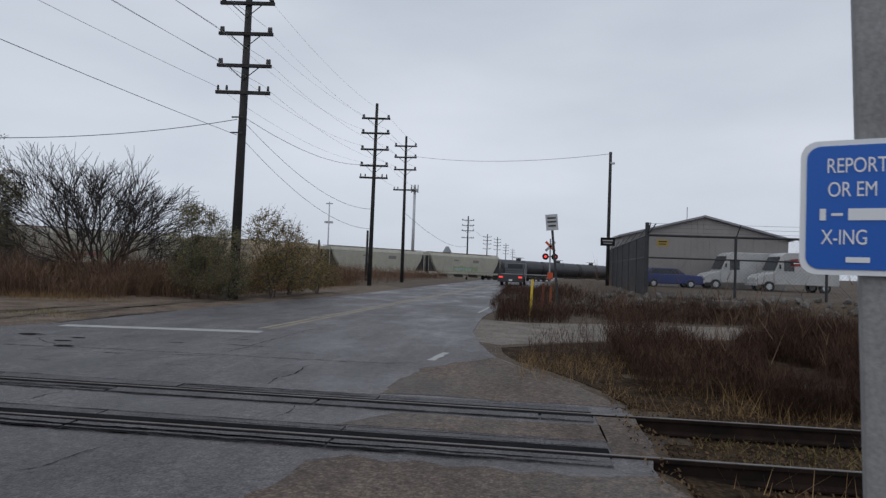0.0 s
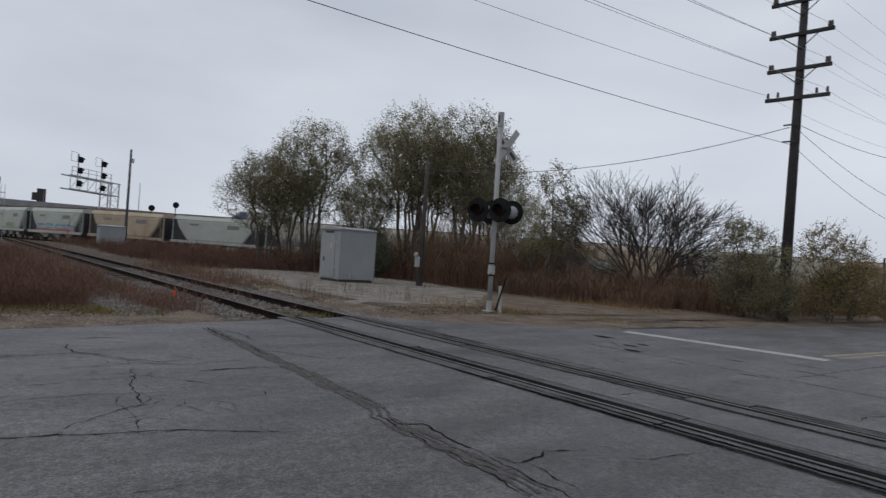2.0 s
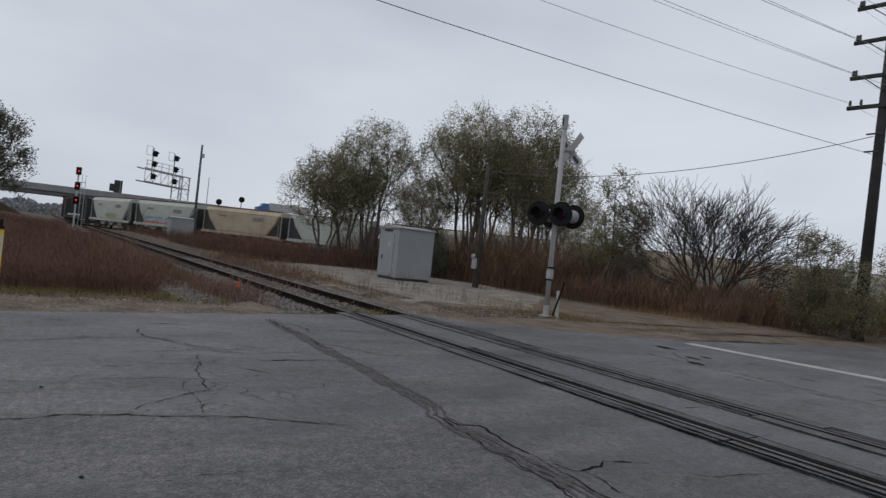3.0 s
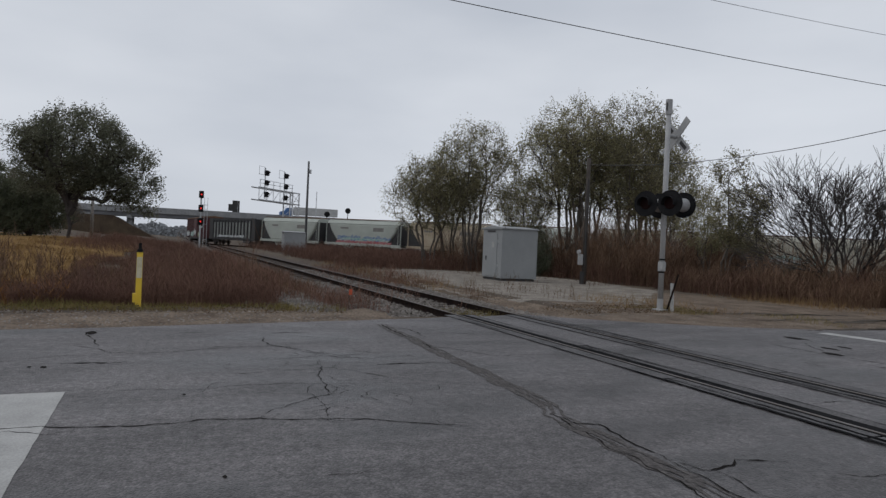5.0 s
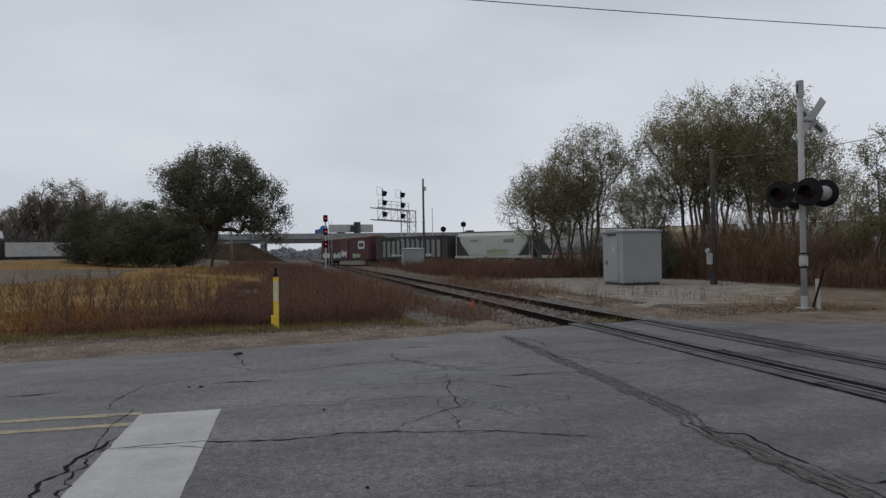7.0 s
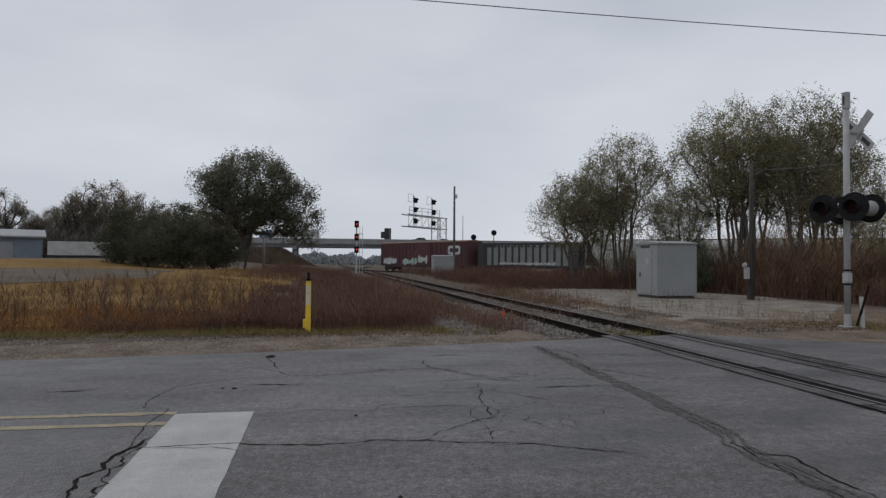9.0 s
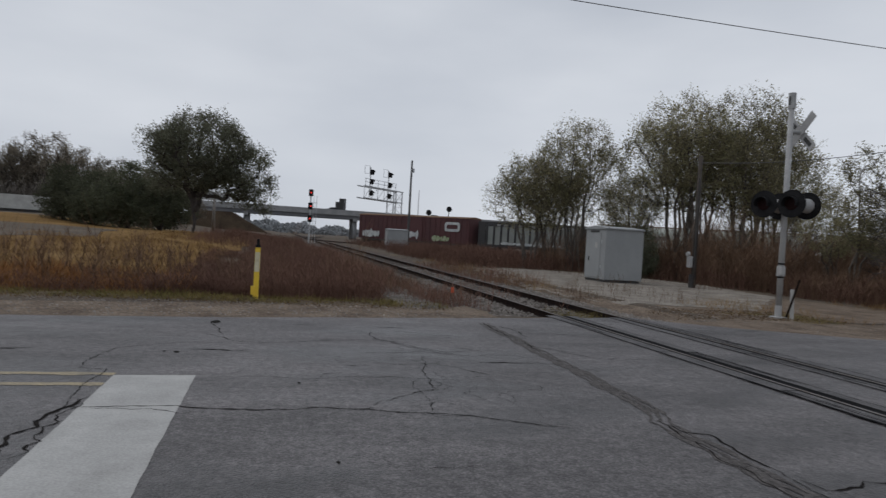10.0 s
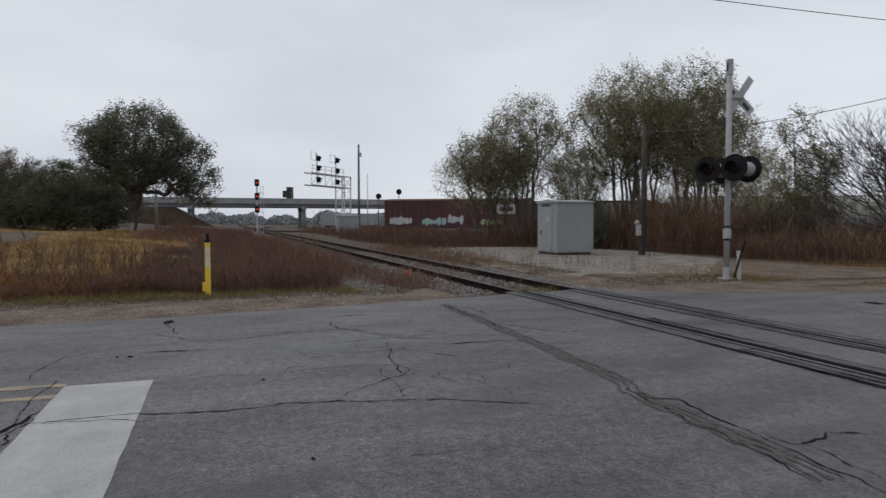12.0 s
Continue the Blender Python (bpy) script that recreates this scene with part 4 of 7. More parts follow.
# yellow marker post
YELLOW = mat("yellow_marker_paint", (0.78, 0.53, 0.03), (0.70, 0.48, 0.05), rough=0.5, size=0.3)
yp = empty("marker_post", pose(-15.25, -6.3, -0.05, 0, 1.0, 0), "yellow plastic pipeline marker post with a black cap", "marker post")
part("post", Geo().prism([(-0.055, -0.03), (0.055, -0.03), (0.055, 0.03), (-0.055, 0.03)], 0, 1.14, "z"), YELLOW, yp, bevel=0.01, at=pose(0, 0, 0, 0, 0, 90))
part("label_band", Geo().box(0.033, 0, 0.83, 0.004, 0.10, 0.42), mat("faded_label", (0.62, 0.58, 0.42), (0.5, 0.45, 0.3), size=0.1), yp, "faded pale label")
part("cap", Geo().tube((0, 0, 1.14), (0, 0, 1.20), 0.06, 0.05, 10).tube((0, 0, 1.2), (0, 0, 1.32), 0.03, 0.03, 8), BLACKMETAL, yp, "black cap")
part("foot_clip", Geo().box(0.02, -0.07, 0.22, 0.08, 0.07, 0.18), YELLOW, yp)

# small orange survey flag beside the rails
ORANGE = mat("fluorescent_orange", (0.60, 0.10, 0.03), (0.5, 0.075, 0.025), rough=0.6, size=0.1)
fl = empty("survey_flag", pose(-16.4, -1.66, -0.15), "small orange survey flag on a wire beside the track", "flag")
part("wire_stem", Geo().tube((0, 0, 0), (0.03, 0, 0.42), 0.006), DARKSTEEL, fl)
part("flag", Geo().box(0.04, 0.03, 0.40, 0.012, 0.07, 0.13), ORANGE, fl)


# ---- railway signals in the distance ----
def signal_head(parent, x, y, z, lit, size=1.0):
    h = part("signal_head", Geo().box(x, y, z, 0.3, 0.62 * size, 0.95 * size), BLACKMETAL, parent, "black signal head", bevel=0.08)
    part("lens", Geo().tube((x + 0.16, y, z), (x + 0.22, y, z), 0.10 * size, 0.10 * size, 12), REDLIT if lit else LENSRED, h, "lit red lens" if lit else "")
    part("visor", Geo().tube((x + 0.16, y, z + 0.14 * size), (x + 0.16 + 0.3 * size, y, z + 0.14 * size), 0.16 * size, 0.14 * size, 10, False), BLACKMETAL, h)
    return h


sg = empty("block_signal", pose(-92.0, -2.1, 0), "railway block signal mast with three black heads lit red", "railway signal")
part("mast", Geo().tube((0, 0, -0.2), (0, 0, 7.2), 0.10, 0.10, 8), GALV, sg)
for z in (3.35, 5.1, 6.95):
    signal_head(sg, 0.2, 0, z, True)
part("ladder", Geo().tube((-0.3, 0.45, 0), (-0.3, 0.45, 6.6), 0.03).tube((-0.3, 0.85, 0), (-0.3, 0.85, 6.6), 0.03).line([(-0.3, 0.45, 1), (-0.3, 0.85, 1)], 0.02).line([(-0.3, 0.45, 3), (-0.3, 0.85, 3)], 0.02).line([(-0.3, 0.45, 5), (-0.3, 0.85, 5)], 0.02), GALV, sg)
part("platform", Geo().box(-0.1, 0.5, 5.6, 0.6, 0.8, 0.05), GALV, sg)


def gantry():
    p = empty("signal_gantry", pose(-118.2, 14.2, -2.08, 0, 0, 48) @ Matrix.Diagonal((1.7, 2.41, 1.7, 1)) @ pose(0, -6.0, 0), "galvanised cantilever signal gantry with black signal heads over the track", "signal gantry")
    for y in (5.4, 6.6):
        for x in (-0.4, 0.4):
            part("leg", Geo().tube((x, y, 1.15), (x, y, 7.0), 0.06, 0.06, 8), GALV, p)
    for i in range(7):
        z = 1.25 + i * 0.82
        for a, b in (((-0.4, 5.4, z), (-0.4, 6.6, z + 0.82)), ((0.4, 6.6, z), (0.4, 5.4, z + 0.82)), ((0.4, 5.4, z), (0.4, 6.6, z))):
            part("brace", Geo().tube(a, b, 0.02), GALV, p)
    for z in (5.85, 7.05):
        for x in (-0.4, 0.4):
            part("chord", Geo().tube((x, 1.45, z), (x, 6.7, z), 0.065, 0.065, 8), GALV, p)
    web = Geo()
    for i in range(6):
        y = 1.5 + i * 0.85
        web.tube((0.4, y, 5.85), (0.4, y + 0.85, 7.05), 0.025).tube((0.4, y, 5.85), (0.4, y, 7.05), 0.025)
    part("web", web, GALV, p)
    rail = Geo()
    for z in (7.45, 7.8):
        rail.tube((0.5, 1.45, z), (0.5, 5.6, z), 0.025)
    for i in range(6):
        rail.tube((0.5, 1.5 + 0.8 * i, 7.0), (0.5, 1.5 + 0.8 * i, 7.8), 0.025)
    part("handrail", rail, GALV, p)
    for y, zs in ((2.15, (6.4, 7.55, 8.5)), (4.55, (6.35, 7.5, 8.6))):
        part("head_post", Geo().tube((0.45, y - 0.05, 6.0), (0.45, y - 0.05, 9.0), 0.05), GALV, p)
        for z in zs:
            signal_head(p, 0.6, y, z, False, 0.55)
        part("cage", Geo().line([(0.4, y - 0.7, 8.3), (0.4, y - 0.7, 9.1), (0.4, y - 0.1, 9.1), (0.4, y - 0.1, 8.3), (0.4, y - 0.7, 8.3)], 0.025), GALV, p)
    return p


gantry()

# ---- blue notice sign beside the camera ----
BLUE = mat("sign_blue", (0.012, 0.115, 0.50), (0.010, 0.10, 0.45), rough=0.4, size=0.5)
SIGNWHITE = mat("sign_white", (0.80, 0.81, 0.82), (0.74, 0.75, 0.76), rough=0.45, size=0.3)
POSTGREY = mat("grey_sign_post", (0.20, 0.197, 0.195), (0.29, 0.286, 0.282), rough=0.85, size=0.25, fine=0.15, bump=0.4, bump_size=0.012)


def rounded(w, h, r, n=6):
    out = []
    for cx, cy, a0 in ((w / 2 - r, h / 2 - r, 0), (-w / 2 + r, h / 2 - r, 90), (-w / 2 + r, -h / 2 + r, 180), (w / 2 - r, -h / 2 + r, 270)):
        for i in range(n + 1):
            a = radians(a0 + 90 * i / n)
            out.append((cx + r * math.cos(a), cy + r * math.sin(a)))
    return out


def lettering(text, x, z, size, parent, material):
    c = bpy.data.curves.new("lettering", "FONT")
    c.body, c.size, c.extrude, c.space_character = text, size, 0.0006, 0.98
    tmp = bpy.data.objects.new("lettering", c)
    me = bpy.data.meshes.new_from_object(tmp)
    bpy.data.objects.remove(tmp)
    me.materials.append(material)
    ob = new("lettering", me)
    ob.parent = parent
    ob.matrix_basis = pose(x, -0.006, z, 90, 0, 0) @ Matrix.Diagonal((0.68, 1, 1, 1))
    return ob


SIGN_X, SIGN_Y, SIGN_YAW = 0.195, -4.005, -22
sgn = empty("emergency_notice_sign", pose(SIGN_X, SIGN_Y, 0, 0, 0, SIGN_YAW), "blue notice sign with white lettering on a grey post", "sign")
part("post", Geo().box(0.03, 0.06, 1.15, 0.115, 0.10, 2.5), POSTGREY, sgn, "weathered grey square post", bevel=0.012, at=pose(0, 0, 0, 0, -2.0, 0))
plate = part("plate", Geo().prism(rounded(0.40, 0.30, 0.035), -0.002, 0.002), SIGNWHITE, sgn, "white rounded sign border", at=pose(0.0, 0.0, 1.688))
part("blue_field", Geo().prism(rounded(0.375, 0.275, 0.028), -0.0045, -0.0025), BLUE, sgn, "blue sign field", at=pose(0.0, 0.0, 1.688))
for text, x, z, s in (("REPORT", -0.150, 1.765, 0.047), ("OR EM", -0.147, 1.712, 0.047), ("X-ING", -0.158, 1.606, 0.047)):
    lettering(text, x, z, s, sgn, SIGNWHITE)
for nx, nw in ((-0.155, 0.012), (-0.128, 0.022), (-0.066, 0.082), (0.005, 0.022), (0.085, 0.110)):
    part("number_bar", Geo().box(nx, -0.006, 1.672, nw, 0.0012, 0.026 if nw != 0.022 else 0.006), SIGNWHITE, sgn, "white bar where a number stands")
part("owner_bar", Geo().box(-0.088, -0.006, 1.572, 0.045, 0.0012, 0.012), SIGNWHITE, sgn, "small white bar")
part("bolt", Geo().tube((0, -0.004, 1.813), (0, -0.012, 1.813), 0.008, 0.007, 8).tube((0, -0.004, 1.563), (0, -0.012, 1.563), 0.008, 0.007, 8), GALV, sgn)

# ---- vegetation ----
BARK = mat("grey_brown_bark", (0.065, 0.056, 0.048), (0.125, 0.107, 0.090), rough=0.95, size=0.3)
DARKBARK = mat("dark_bark", (0.032, 0.027, 0.026), (0.06, 0.05, 0.046), rough=0.95, size=0.3)
LEAF_OLIVE = mat("fading_olive_leaves", (0.26, 0.25, 0.135), (0.32, 0.28, 0.165), rough=0.8, size=1.6, vary=0.5, spec=0.2, thin=0.6)
LEAF_DARK = mat("dark_oak_leaves", (0.14, 0.15, 0.103), (0.195, 0.192, 0.135), rough=0.8, size=2.0, vary=0.5, spec=0.2, thin=0.45)
# olive of the far trees, lightened in the base colour for distance haze
LEAF_FAR = mat("hazed_far_olive_leaves", (0.165, 0.148, 0.115), (0.235, 0.195, 0.150), rough=0.9, size=3.0, vary=0.4, spec=0.2, thin=0.45)
LEAF_CEDAR = mat("dark_cedar_green", (0.075, 0.085, 0.055), (0.115, 0.12, 0.075), rough=0.85, size=0.8, vary=0.4, spec=0.2, thin=0.35)
LEAF_YELLOW = mat("yellow_green_leaves", (0.155, 0.152, 0.072), (0.22, 0.185, 0.095), rough=0.8, size=1.0, vary=0.5, spec=0.2, thin=0.35)
BRUSH = mat("dead_brown_brush", (0.118, 0.066, 0.053), (0.205, 0.122, 0.090), rough=1.0, size=2.5, vary=0.5, spec=0.05, thin=0.2)
BRUSHDARK = mat("dark_dead_weeds", (0.052, 0.031, 0.024), (0.115, 0.070, 0.049), rough=1.0, size=1.2, vary=0.5, spec=0.05, thin=0.15)
BRUSHGREY = mat("dead_grey_brown_brush", (0.111, 0.069, 0.048), (0.215, 0.140, 0.094), rough=1.0, size=2.0, vary=0.5, spec=0.05, thin=0.2)
TAWNY = mat("tawny_dead_grass", (0.17, 0.105, 0.048), (0.27, 0.18, 0.09), rough=1.0, size=1.0, vary=0.4, spec=0.05)
RUSTWEED = mat("orange_brown_weeds", (0.17, 0.075, 0.028), (0.28, 0.145, 0.058), rough=1.0, size=1.2, vary=0.4, spec=0.05)
GRASS = mat("yellowing_grass", (0.11, 0.10, 0.035), (0.22, 0.17, 0.07), rough=1.0, size=0.7, vary=0.4, spec=0.05)


class Wood:
    """Limbs and leaves of one plant."""

    def __init__(self, seed):
        self.r = random.Random(seed)
        self.v, self.f, self.tv, self.tf, self.lv, self.lf = [], [], [], [], [], []

    def limb(self, p, q, a, b, n):
        d = (q - p).normalized()
        u = d.orthogonal().normalized()
        w = d.cross(u)
        vs, fs = (self.tv, self.tf) if n == 3 else (self.v, self.f)
        k = len(vs)
        for c, s in ((p, a), (q, b)):
            for i in range(n):
                t = math.tau * i / n
                vs.append(tuple(c + u * (s * math.cos(t)) + w * (s * math.sin(t))))
        for i in range(n):
            j = (i + 1) % n
            fs.append((k + i, k + j, k + n + j, k + n + i))

    def leaf(self, p, size):
        r = self.r
        d = Vector((r.gauss(0, 1), r.gauss(0, 1), r.gauss(0, 1))).normalized()
        u = d.orthogonal().normalized()
        w = d.cross(u)
        s = size * r.uniform(0.5, 1.2)
        k = len(self.lv)
        self.lv += [tuple(p - u * s * 0.5), tuple(p + w * s * 0.32), tuple(p + u * s * 0.5), tuple(p - w * s * 0.32)]
        self.lf.append((k, k + 1, k + 2, k + 3))

    def grow(self, p, d, length, rad, level, c):
        r = self.r
        segs = 3 if level < 2 else 2
        n = 7 if level == 0 else (5 if level == 1 else 3)
        for i in range(segs):
            d = (d + Vector((r.gauss(0, 1), r.gauss(0, 1), r.gauss(0, 1) + c["up"])) * c["wander"]).normalized()
            q = p + d * (length / segs)
            a, b = rad * (1 - 0.25 * i / segs), rad * (1 - 0.25 * (i + 1) / segs)
            self.limb(p, q, a, b, n)
            p = q
            if level < c["levels"] and (i > 0 or level > 0):
                for _ in range(c["side"]):
                    self.child(p, d, length, b, level, c)
            if level >= c["levels"] - 1 and c["leaves"] > 0:
                for _ in range(c["leaves"] if r.random() < c.get("cover", 1.0) else 0):
                    self.leaf(p + Vector((r.gauss(0, 1), r.gauss(0, 1), r.gauss(0, 1))) * c["puff"], c["leaf"])
        if level < c["levels"]:
            for _ in range(c["kids"]):
                self.child(p, d, length, rad * 0.72, level, c)

    def child(self, p, d, length, rad, level, c):
        r = self.r
        u = d.orthogonal().normalized()
        t = r.uniform(0, math.tau)
        side = u * math.cos(t) + d.cross(u) * math.sin(t)
        a = radians(r.uniform(*c["angle"]))
        e = (d * math.cos(a) + side * math.sin(a)).normalized()
        self.grow(p, e, length * r.uniform(*c["shrink"]), max(rad * c["thin"], c["twig"]), level + 1, c)


def make_plant(name, seed, stems, c, bark, leaves, label, category, group, crown="crown"):
    w = Wood(seed)
    for k in range(stems):
        t = math.tau * (k + w.r.uniform(-0.3, 0.3)) / stems
        tilt = radians(w.r.uniform(*c["splay"]))
        d = Vector((math.cos(t) * math.sin(tilt), math.sin(t) * math.sin(tilt), math.cos(tilt)))
        w.grow(Vector((0.12 * math.cos(t) * (stems > 1), 0.12 * math.sin(t) * (stems > 1), -0.1)), d, c["first"] * w.r.uniform(0.8, 1.15), c["rad"] * w.r.uniform(0.75, 1.1), 0, c)
    p = empty(name, pose(0, 0, 0), label, category, group)
    for nm, v, f in (("trunk", w.v, w.f), ("branchwork", w.tv, w.tf)):
        g = Geo()
        g.v, g.f = v, f
        part(nm, g, bark, p)
    if w.lf:
        g = Geo()
        g.v, g.f = w.lv, w.lf
        ob = part(crown, g, leaves, p)
    return p


def place(ob, x, y, s=1.0, yaw=0.0, first=False, dz=0.0):
    m = pose(x, y, height(x, y) + dz, 0, 0, yaw)
    if first:
        ob.matrix_basis = m @ Matrix.Diagonal((s, s, s, 1))
        return ob
    o = copy_thing(ob, m)
    o.scale = (s, s, s)
    return o




def crowned_tree(name, seed, stems, crowns, clumps, leaves, leaf, puff, rad, bark, leafmat, label, group, twigs=4, low=3, slope=1.3, category="tree"):
    """A tree whose limbs fork again and again until they fill some rounded crowns. stems: (foot x, y, top x, y, z); crowns: (x, y, z, across, up)."""
    w = Wood(seed)
    r = w.r

    def ball():
        while True:
            v = Vector((r.uniform(-1, 1), r.uniform(-1, 1), r.uniform(-1, 1)))
            if v.length < 1:
                return v

    at, up_from, load, roots = [], [], [], []
    for fx, fy, tx, ty, tz, *rest in stems:
        fz = rest[0] if rest else -0.15
        for i in range(9):
            t = i / 8
            k = t ** 1.4
            at.append(Vector((fx + (tx - fx) * k + r.gauss(0, 0.09) * (0 < i), fy + (ty - fy) * k + r.gauss(0, 0.09) * (0 < i), fz + (tz - fz) * t)))
            up_from.append(len(at) - 2 if i else -1)
            load.append(1.0)
            if i >= low:
                roots.append(len(at) - 1)
    weight = [c[3] * c[3] * c[4] for c in crowns]
    goals = []
    for _ in range(clumps):
        cx, cy, cz, across, up = r.choices(crowns, weight)[0]
        v = ball()
        v *= (0.35 + 0.65 * v.length) / max(v.length, 0.05) * (0.9 + 0.14 * r.random())
        goals.append(Vector((cx + v.x * across, cy + v.y * across, cz + v.z * up)))
    seeds = np.array([at[i] for i in roots])
    goals.sort(key=lambda c: float(np.min(np.linalg.norm(seeds - np.array(c), axis=1))))
    open_at = np.zeros((len(roots) + 3 * clumps, 3))
    open_at[: len(roots)] = seeds
    open_id, n, tips = list(roots), len(roots), []
    for c in goals:
        d = np.array(c) - open_at[:n]
        cost = np.linalg.norm(d, axis=1) + 0.8 * np.maximum(slope * np.hypot(d[:, 0], d[:, 1]) - d[:, 2], 0)
        src = open_id[int(np.argmin(cost))]
        out = c - at[src]
        for t in (0.36, 0.7, 1.0):
            at.append(at[src] + out * t + Vector((r.gauss(0, 0.05), r.gauss(0, 0.05), 0.12 * (1 - t))) * out.length * (t < 1))
            up_from.append(src if t < 0.5 else len(at) - 2)
            load.append(0.0)
            open_at[n] = at[-1]
            open_id.append(len(at) - 1)
            n += 1
        load[-1] = 1.0
        tips.append(len(at) - 1)
    for i in range(len(at) - 1, -1, -1):
        if up_from[i] >= 0:
            load[up_from[i]] += load[i]
    most = max(load)
    thick = [max(rad * (a / most) ** 0.5, 0.009) for a in load]
    for i, p in enumerate(up_from):
        if p >= 0:
            w.limb(at[p], at[i], min(thick[p], thick[i] * 1.25), thick[i], 7 if thick[i] > 0.06 else 4)
    for i in tips:
        c, b = at[i], at[up_from[i]]
        for _ in range(twigs):
            a = b.lerp(c, r.uniform(0.2, 1.0))
            e = a + (ball() + Vector((0, 0, 0.3))) * puff * 1.7
            w.limb(a, e, 0.009, 0.004, 3)
            for _ in range(leaves // (2 * twigs)):
                w.leaf(a.lerp(e, r.random()) + ball() * puff * 0.45, leaf)
        for _ in range(leaves // 2):
            w.leaf(c + ball() * puff * 1.35, leaf)
    p = empty(name, pose(0, 0, 0), label, category, group)
    for nm, v, f, m in (("trunk", w.v, w.f, bark), ("branchwork", w.tv, w.tf, bark), ("crown", w.lv, w.lf, leafmat)):
        g = Geo()
        g.v, g.f = v, f
        part(nm, g, m, p)
    return p


ring = [(0.35 * math.cos(a), 0.35 * math.sin(a), 1.5 * math.cos(a), 1.5 * math.sin(a), 7.8) for a in (0.3, 1.2, 2.1, 3.0, 4.2, 5.3)]
elm = crowned_tree("tree", 11, ring, [(0, 0, 7.4, 2.5, 2.7), (1.3, 0.4, 6.2, 2.2, 2.5), (-1.2, -0.6, 6.0, 2.2, 2.5)], 460, 54, 0.105, 0.42, 0.085, BARK, LEAF_OLIVE, "tall multi-stemmed tree with thin fading olive leaves", "trees behind the shelter", 4, 3)
place(elm, -35.6, 19.0, 1.08, 0, True)
place(elm, -32.8, 20.4, 1.12, 140)
place(elm, -36.6, 18.4, 1.15, 250)
place(elm, -39.9, 12.9, 1.0, 75)
place(elm, -33.6, 22.2, 0.98, 10)
spread = [(0.3 * math.cos(a), 0.3 * math.sin(a), 1.7 * math.cos(a), 1.7 * math.sin(a), 5.4) for a in (0.5, 1.9, 3.2, 4.6)]
elm2 = crowned_tree("tree", 23, spread, [(0, 0, 5.3, 2.4, 2.1), (1.4, 0.2, 4.3, 1.9, 1.7), (-1.5, -0.3, 4.2, 2.0, 1.8)], 360, 46, 0.105, 0.46, 0.075, BARK, LEAF_OLIVE, "spreading multi-stemmed tree with sparse yellowing leaves", "trees behind the shelter", 4, 2)
place(elm2, -41.0, 10.3, 1.03, 20, True)
place(elm2, -41.4, 11.9, 1.0, 110)
place(elm2, -37.6, 15.6, 0.88, 300)
place(elm2, -30.6, 21.4, 0.9, 30)
small = crowned_tree("young_tree", 5, [(0, 0, 0.1, 0.1, 5.2), (0.03, 0.02, 0.9, 0.6, 4.0), (-0.02, 0.03, -0.6, 0.9, 3.6)], [(0.1, 0.1, 4.9, 0.75, 1.2), (0.8, 0.5, 3.5, 0.9, 1.1), (-0.5, 0.6, 3.4, 0.8, 1.0), (0.2, 0.3, 2.6, 1.1, 0.7)], 120, 56, 0.09, 0.3, 0.045, BARK, LEAF_OLIVE, "slender young tree with a few olive leaves", "young trees", 3, 3)
place(small, -23.4, 18.2, 1.1, 0, True)
place(small, -22.2, 18.8, 0.8, 120)
place(small, -25.2, 19.0, 0.85, 210)

BARE = dict(levels=4, kids=2, side=1, angle=(12, 36), shrink=(0.62, 0.84), thin=0.62, twig=0.0095, wander=0.08, up=0.30, leaves=0, puff=0, leaf=0, splay=(4, 80), first=2.0, rad=0.08)
bare = make_plant("bare_tree", 8, 13, BARE, DARKBARK, None, "bare leafless multi-stemmed tree with a wide twiggy crown", "tree", "")
place(bare, -19.9, 21.6, 1.06, 0, True)

fan = [(0.06 * math.cos(a), 0.06 * math.sin(a), 0.95 * math.cos(a), 0.95 * math.sin(a), 3.0) for a in (0.2, 0.9, 1.7, 2.5, 3.2, 4.0, 4.8, 5.6)]
bush = crowned_tree("bush", 31, fan, [(0, 0, 2.2, 1.15, 1.45), (0.2, 0.1, 1.1, 1.3, 1.0)], 230, 44, 0.068, 0.24, 0.035, BARK, LEAF_YELLOW, "large bush with thin yellow-green leaves at the foot of the pole", "bushes by the pole", 5, 1, 1.6, "bush")
place(bush, -12.95, 17.5, 1.0, 0, True)
place(bush, -11.45, 16.9, 0.74, 100)
place(bush, -13.6, 18.8, 0.7, 210)
bush2 = crowned_tree("bush", 33, fan[::2], [(0, 0, 2.1, 1.2, 1.2), (0.9, 0.1, 1.2, 1.3, 0.9), (-0.5, -0.2, 1.0, 1.1, 0.9)], 210, 42, 0.072, 0.26, 0.035, BARK, mat("yellow_brown_leaves", (0.20, 0.165, 0.062), (0.27, 0.19, 0.085), rough=0.8, size=0.9, vary=0.5, spec=0.2, thin=0.4), "bush with rusty brown and yellow autumn leaves", "bushes by the pole", 5, 1, 1.2, "bush")
place(bush2, -10.95, 20.0, 1.08, 0, True)
place(bush2, -11.2, 22.5, 0.85, 150)
place(bush2, -10.7, 25.0, 0.7, 60)
bush3 = crowned_tree("bush", 35, fan[::2], [(0, 0, 1.4, 1.1, 1.2), (1.1, 0.4, 0.9, 0.9, 0.8), (-1.0, -0.3, 1.0, 0.9, 0.9), (0.2, 0.8, 2.2, 0.7, 0.8), (-0.4, -0.6, 2.5, 0.45, 0.7)], 220, 70, 0.085, 0.26, 0.035, BARK, LEAF_CEDAR, "dense dark green evergreen bush", "evergreen bushes", 4, 1, 0.8, "bush")
place(bush3, -18.9, 19.2, 0.34, 0, True)
place(bush3, -20.4, 19.0, 0.42, 80)
place(bush3, -35.0, 13.9, 1.0, 10)
place(bush3, -34.0, 14.6, 0.8, 130)
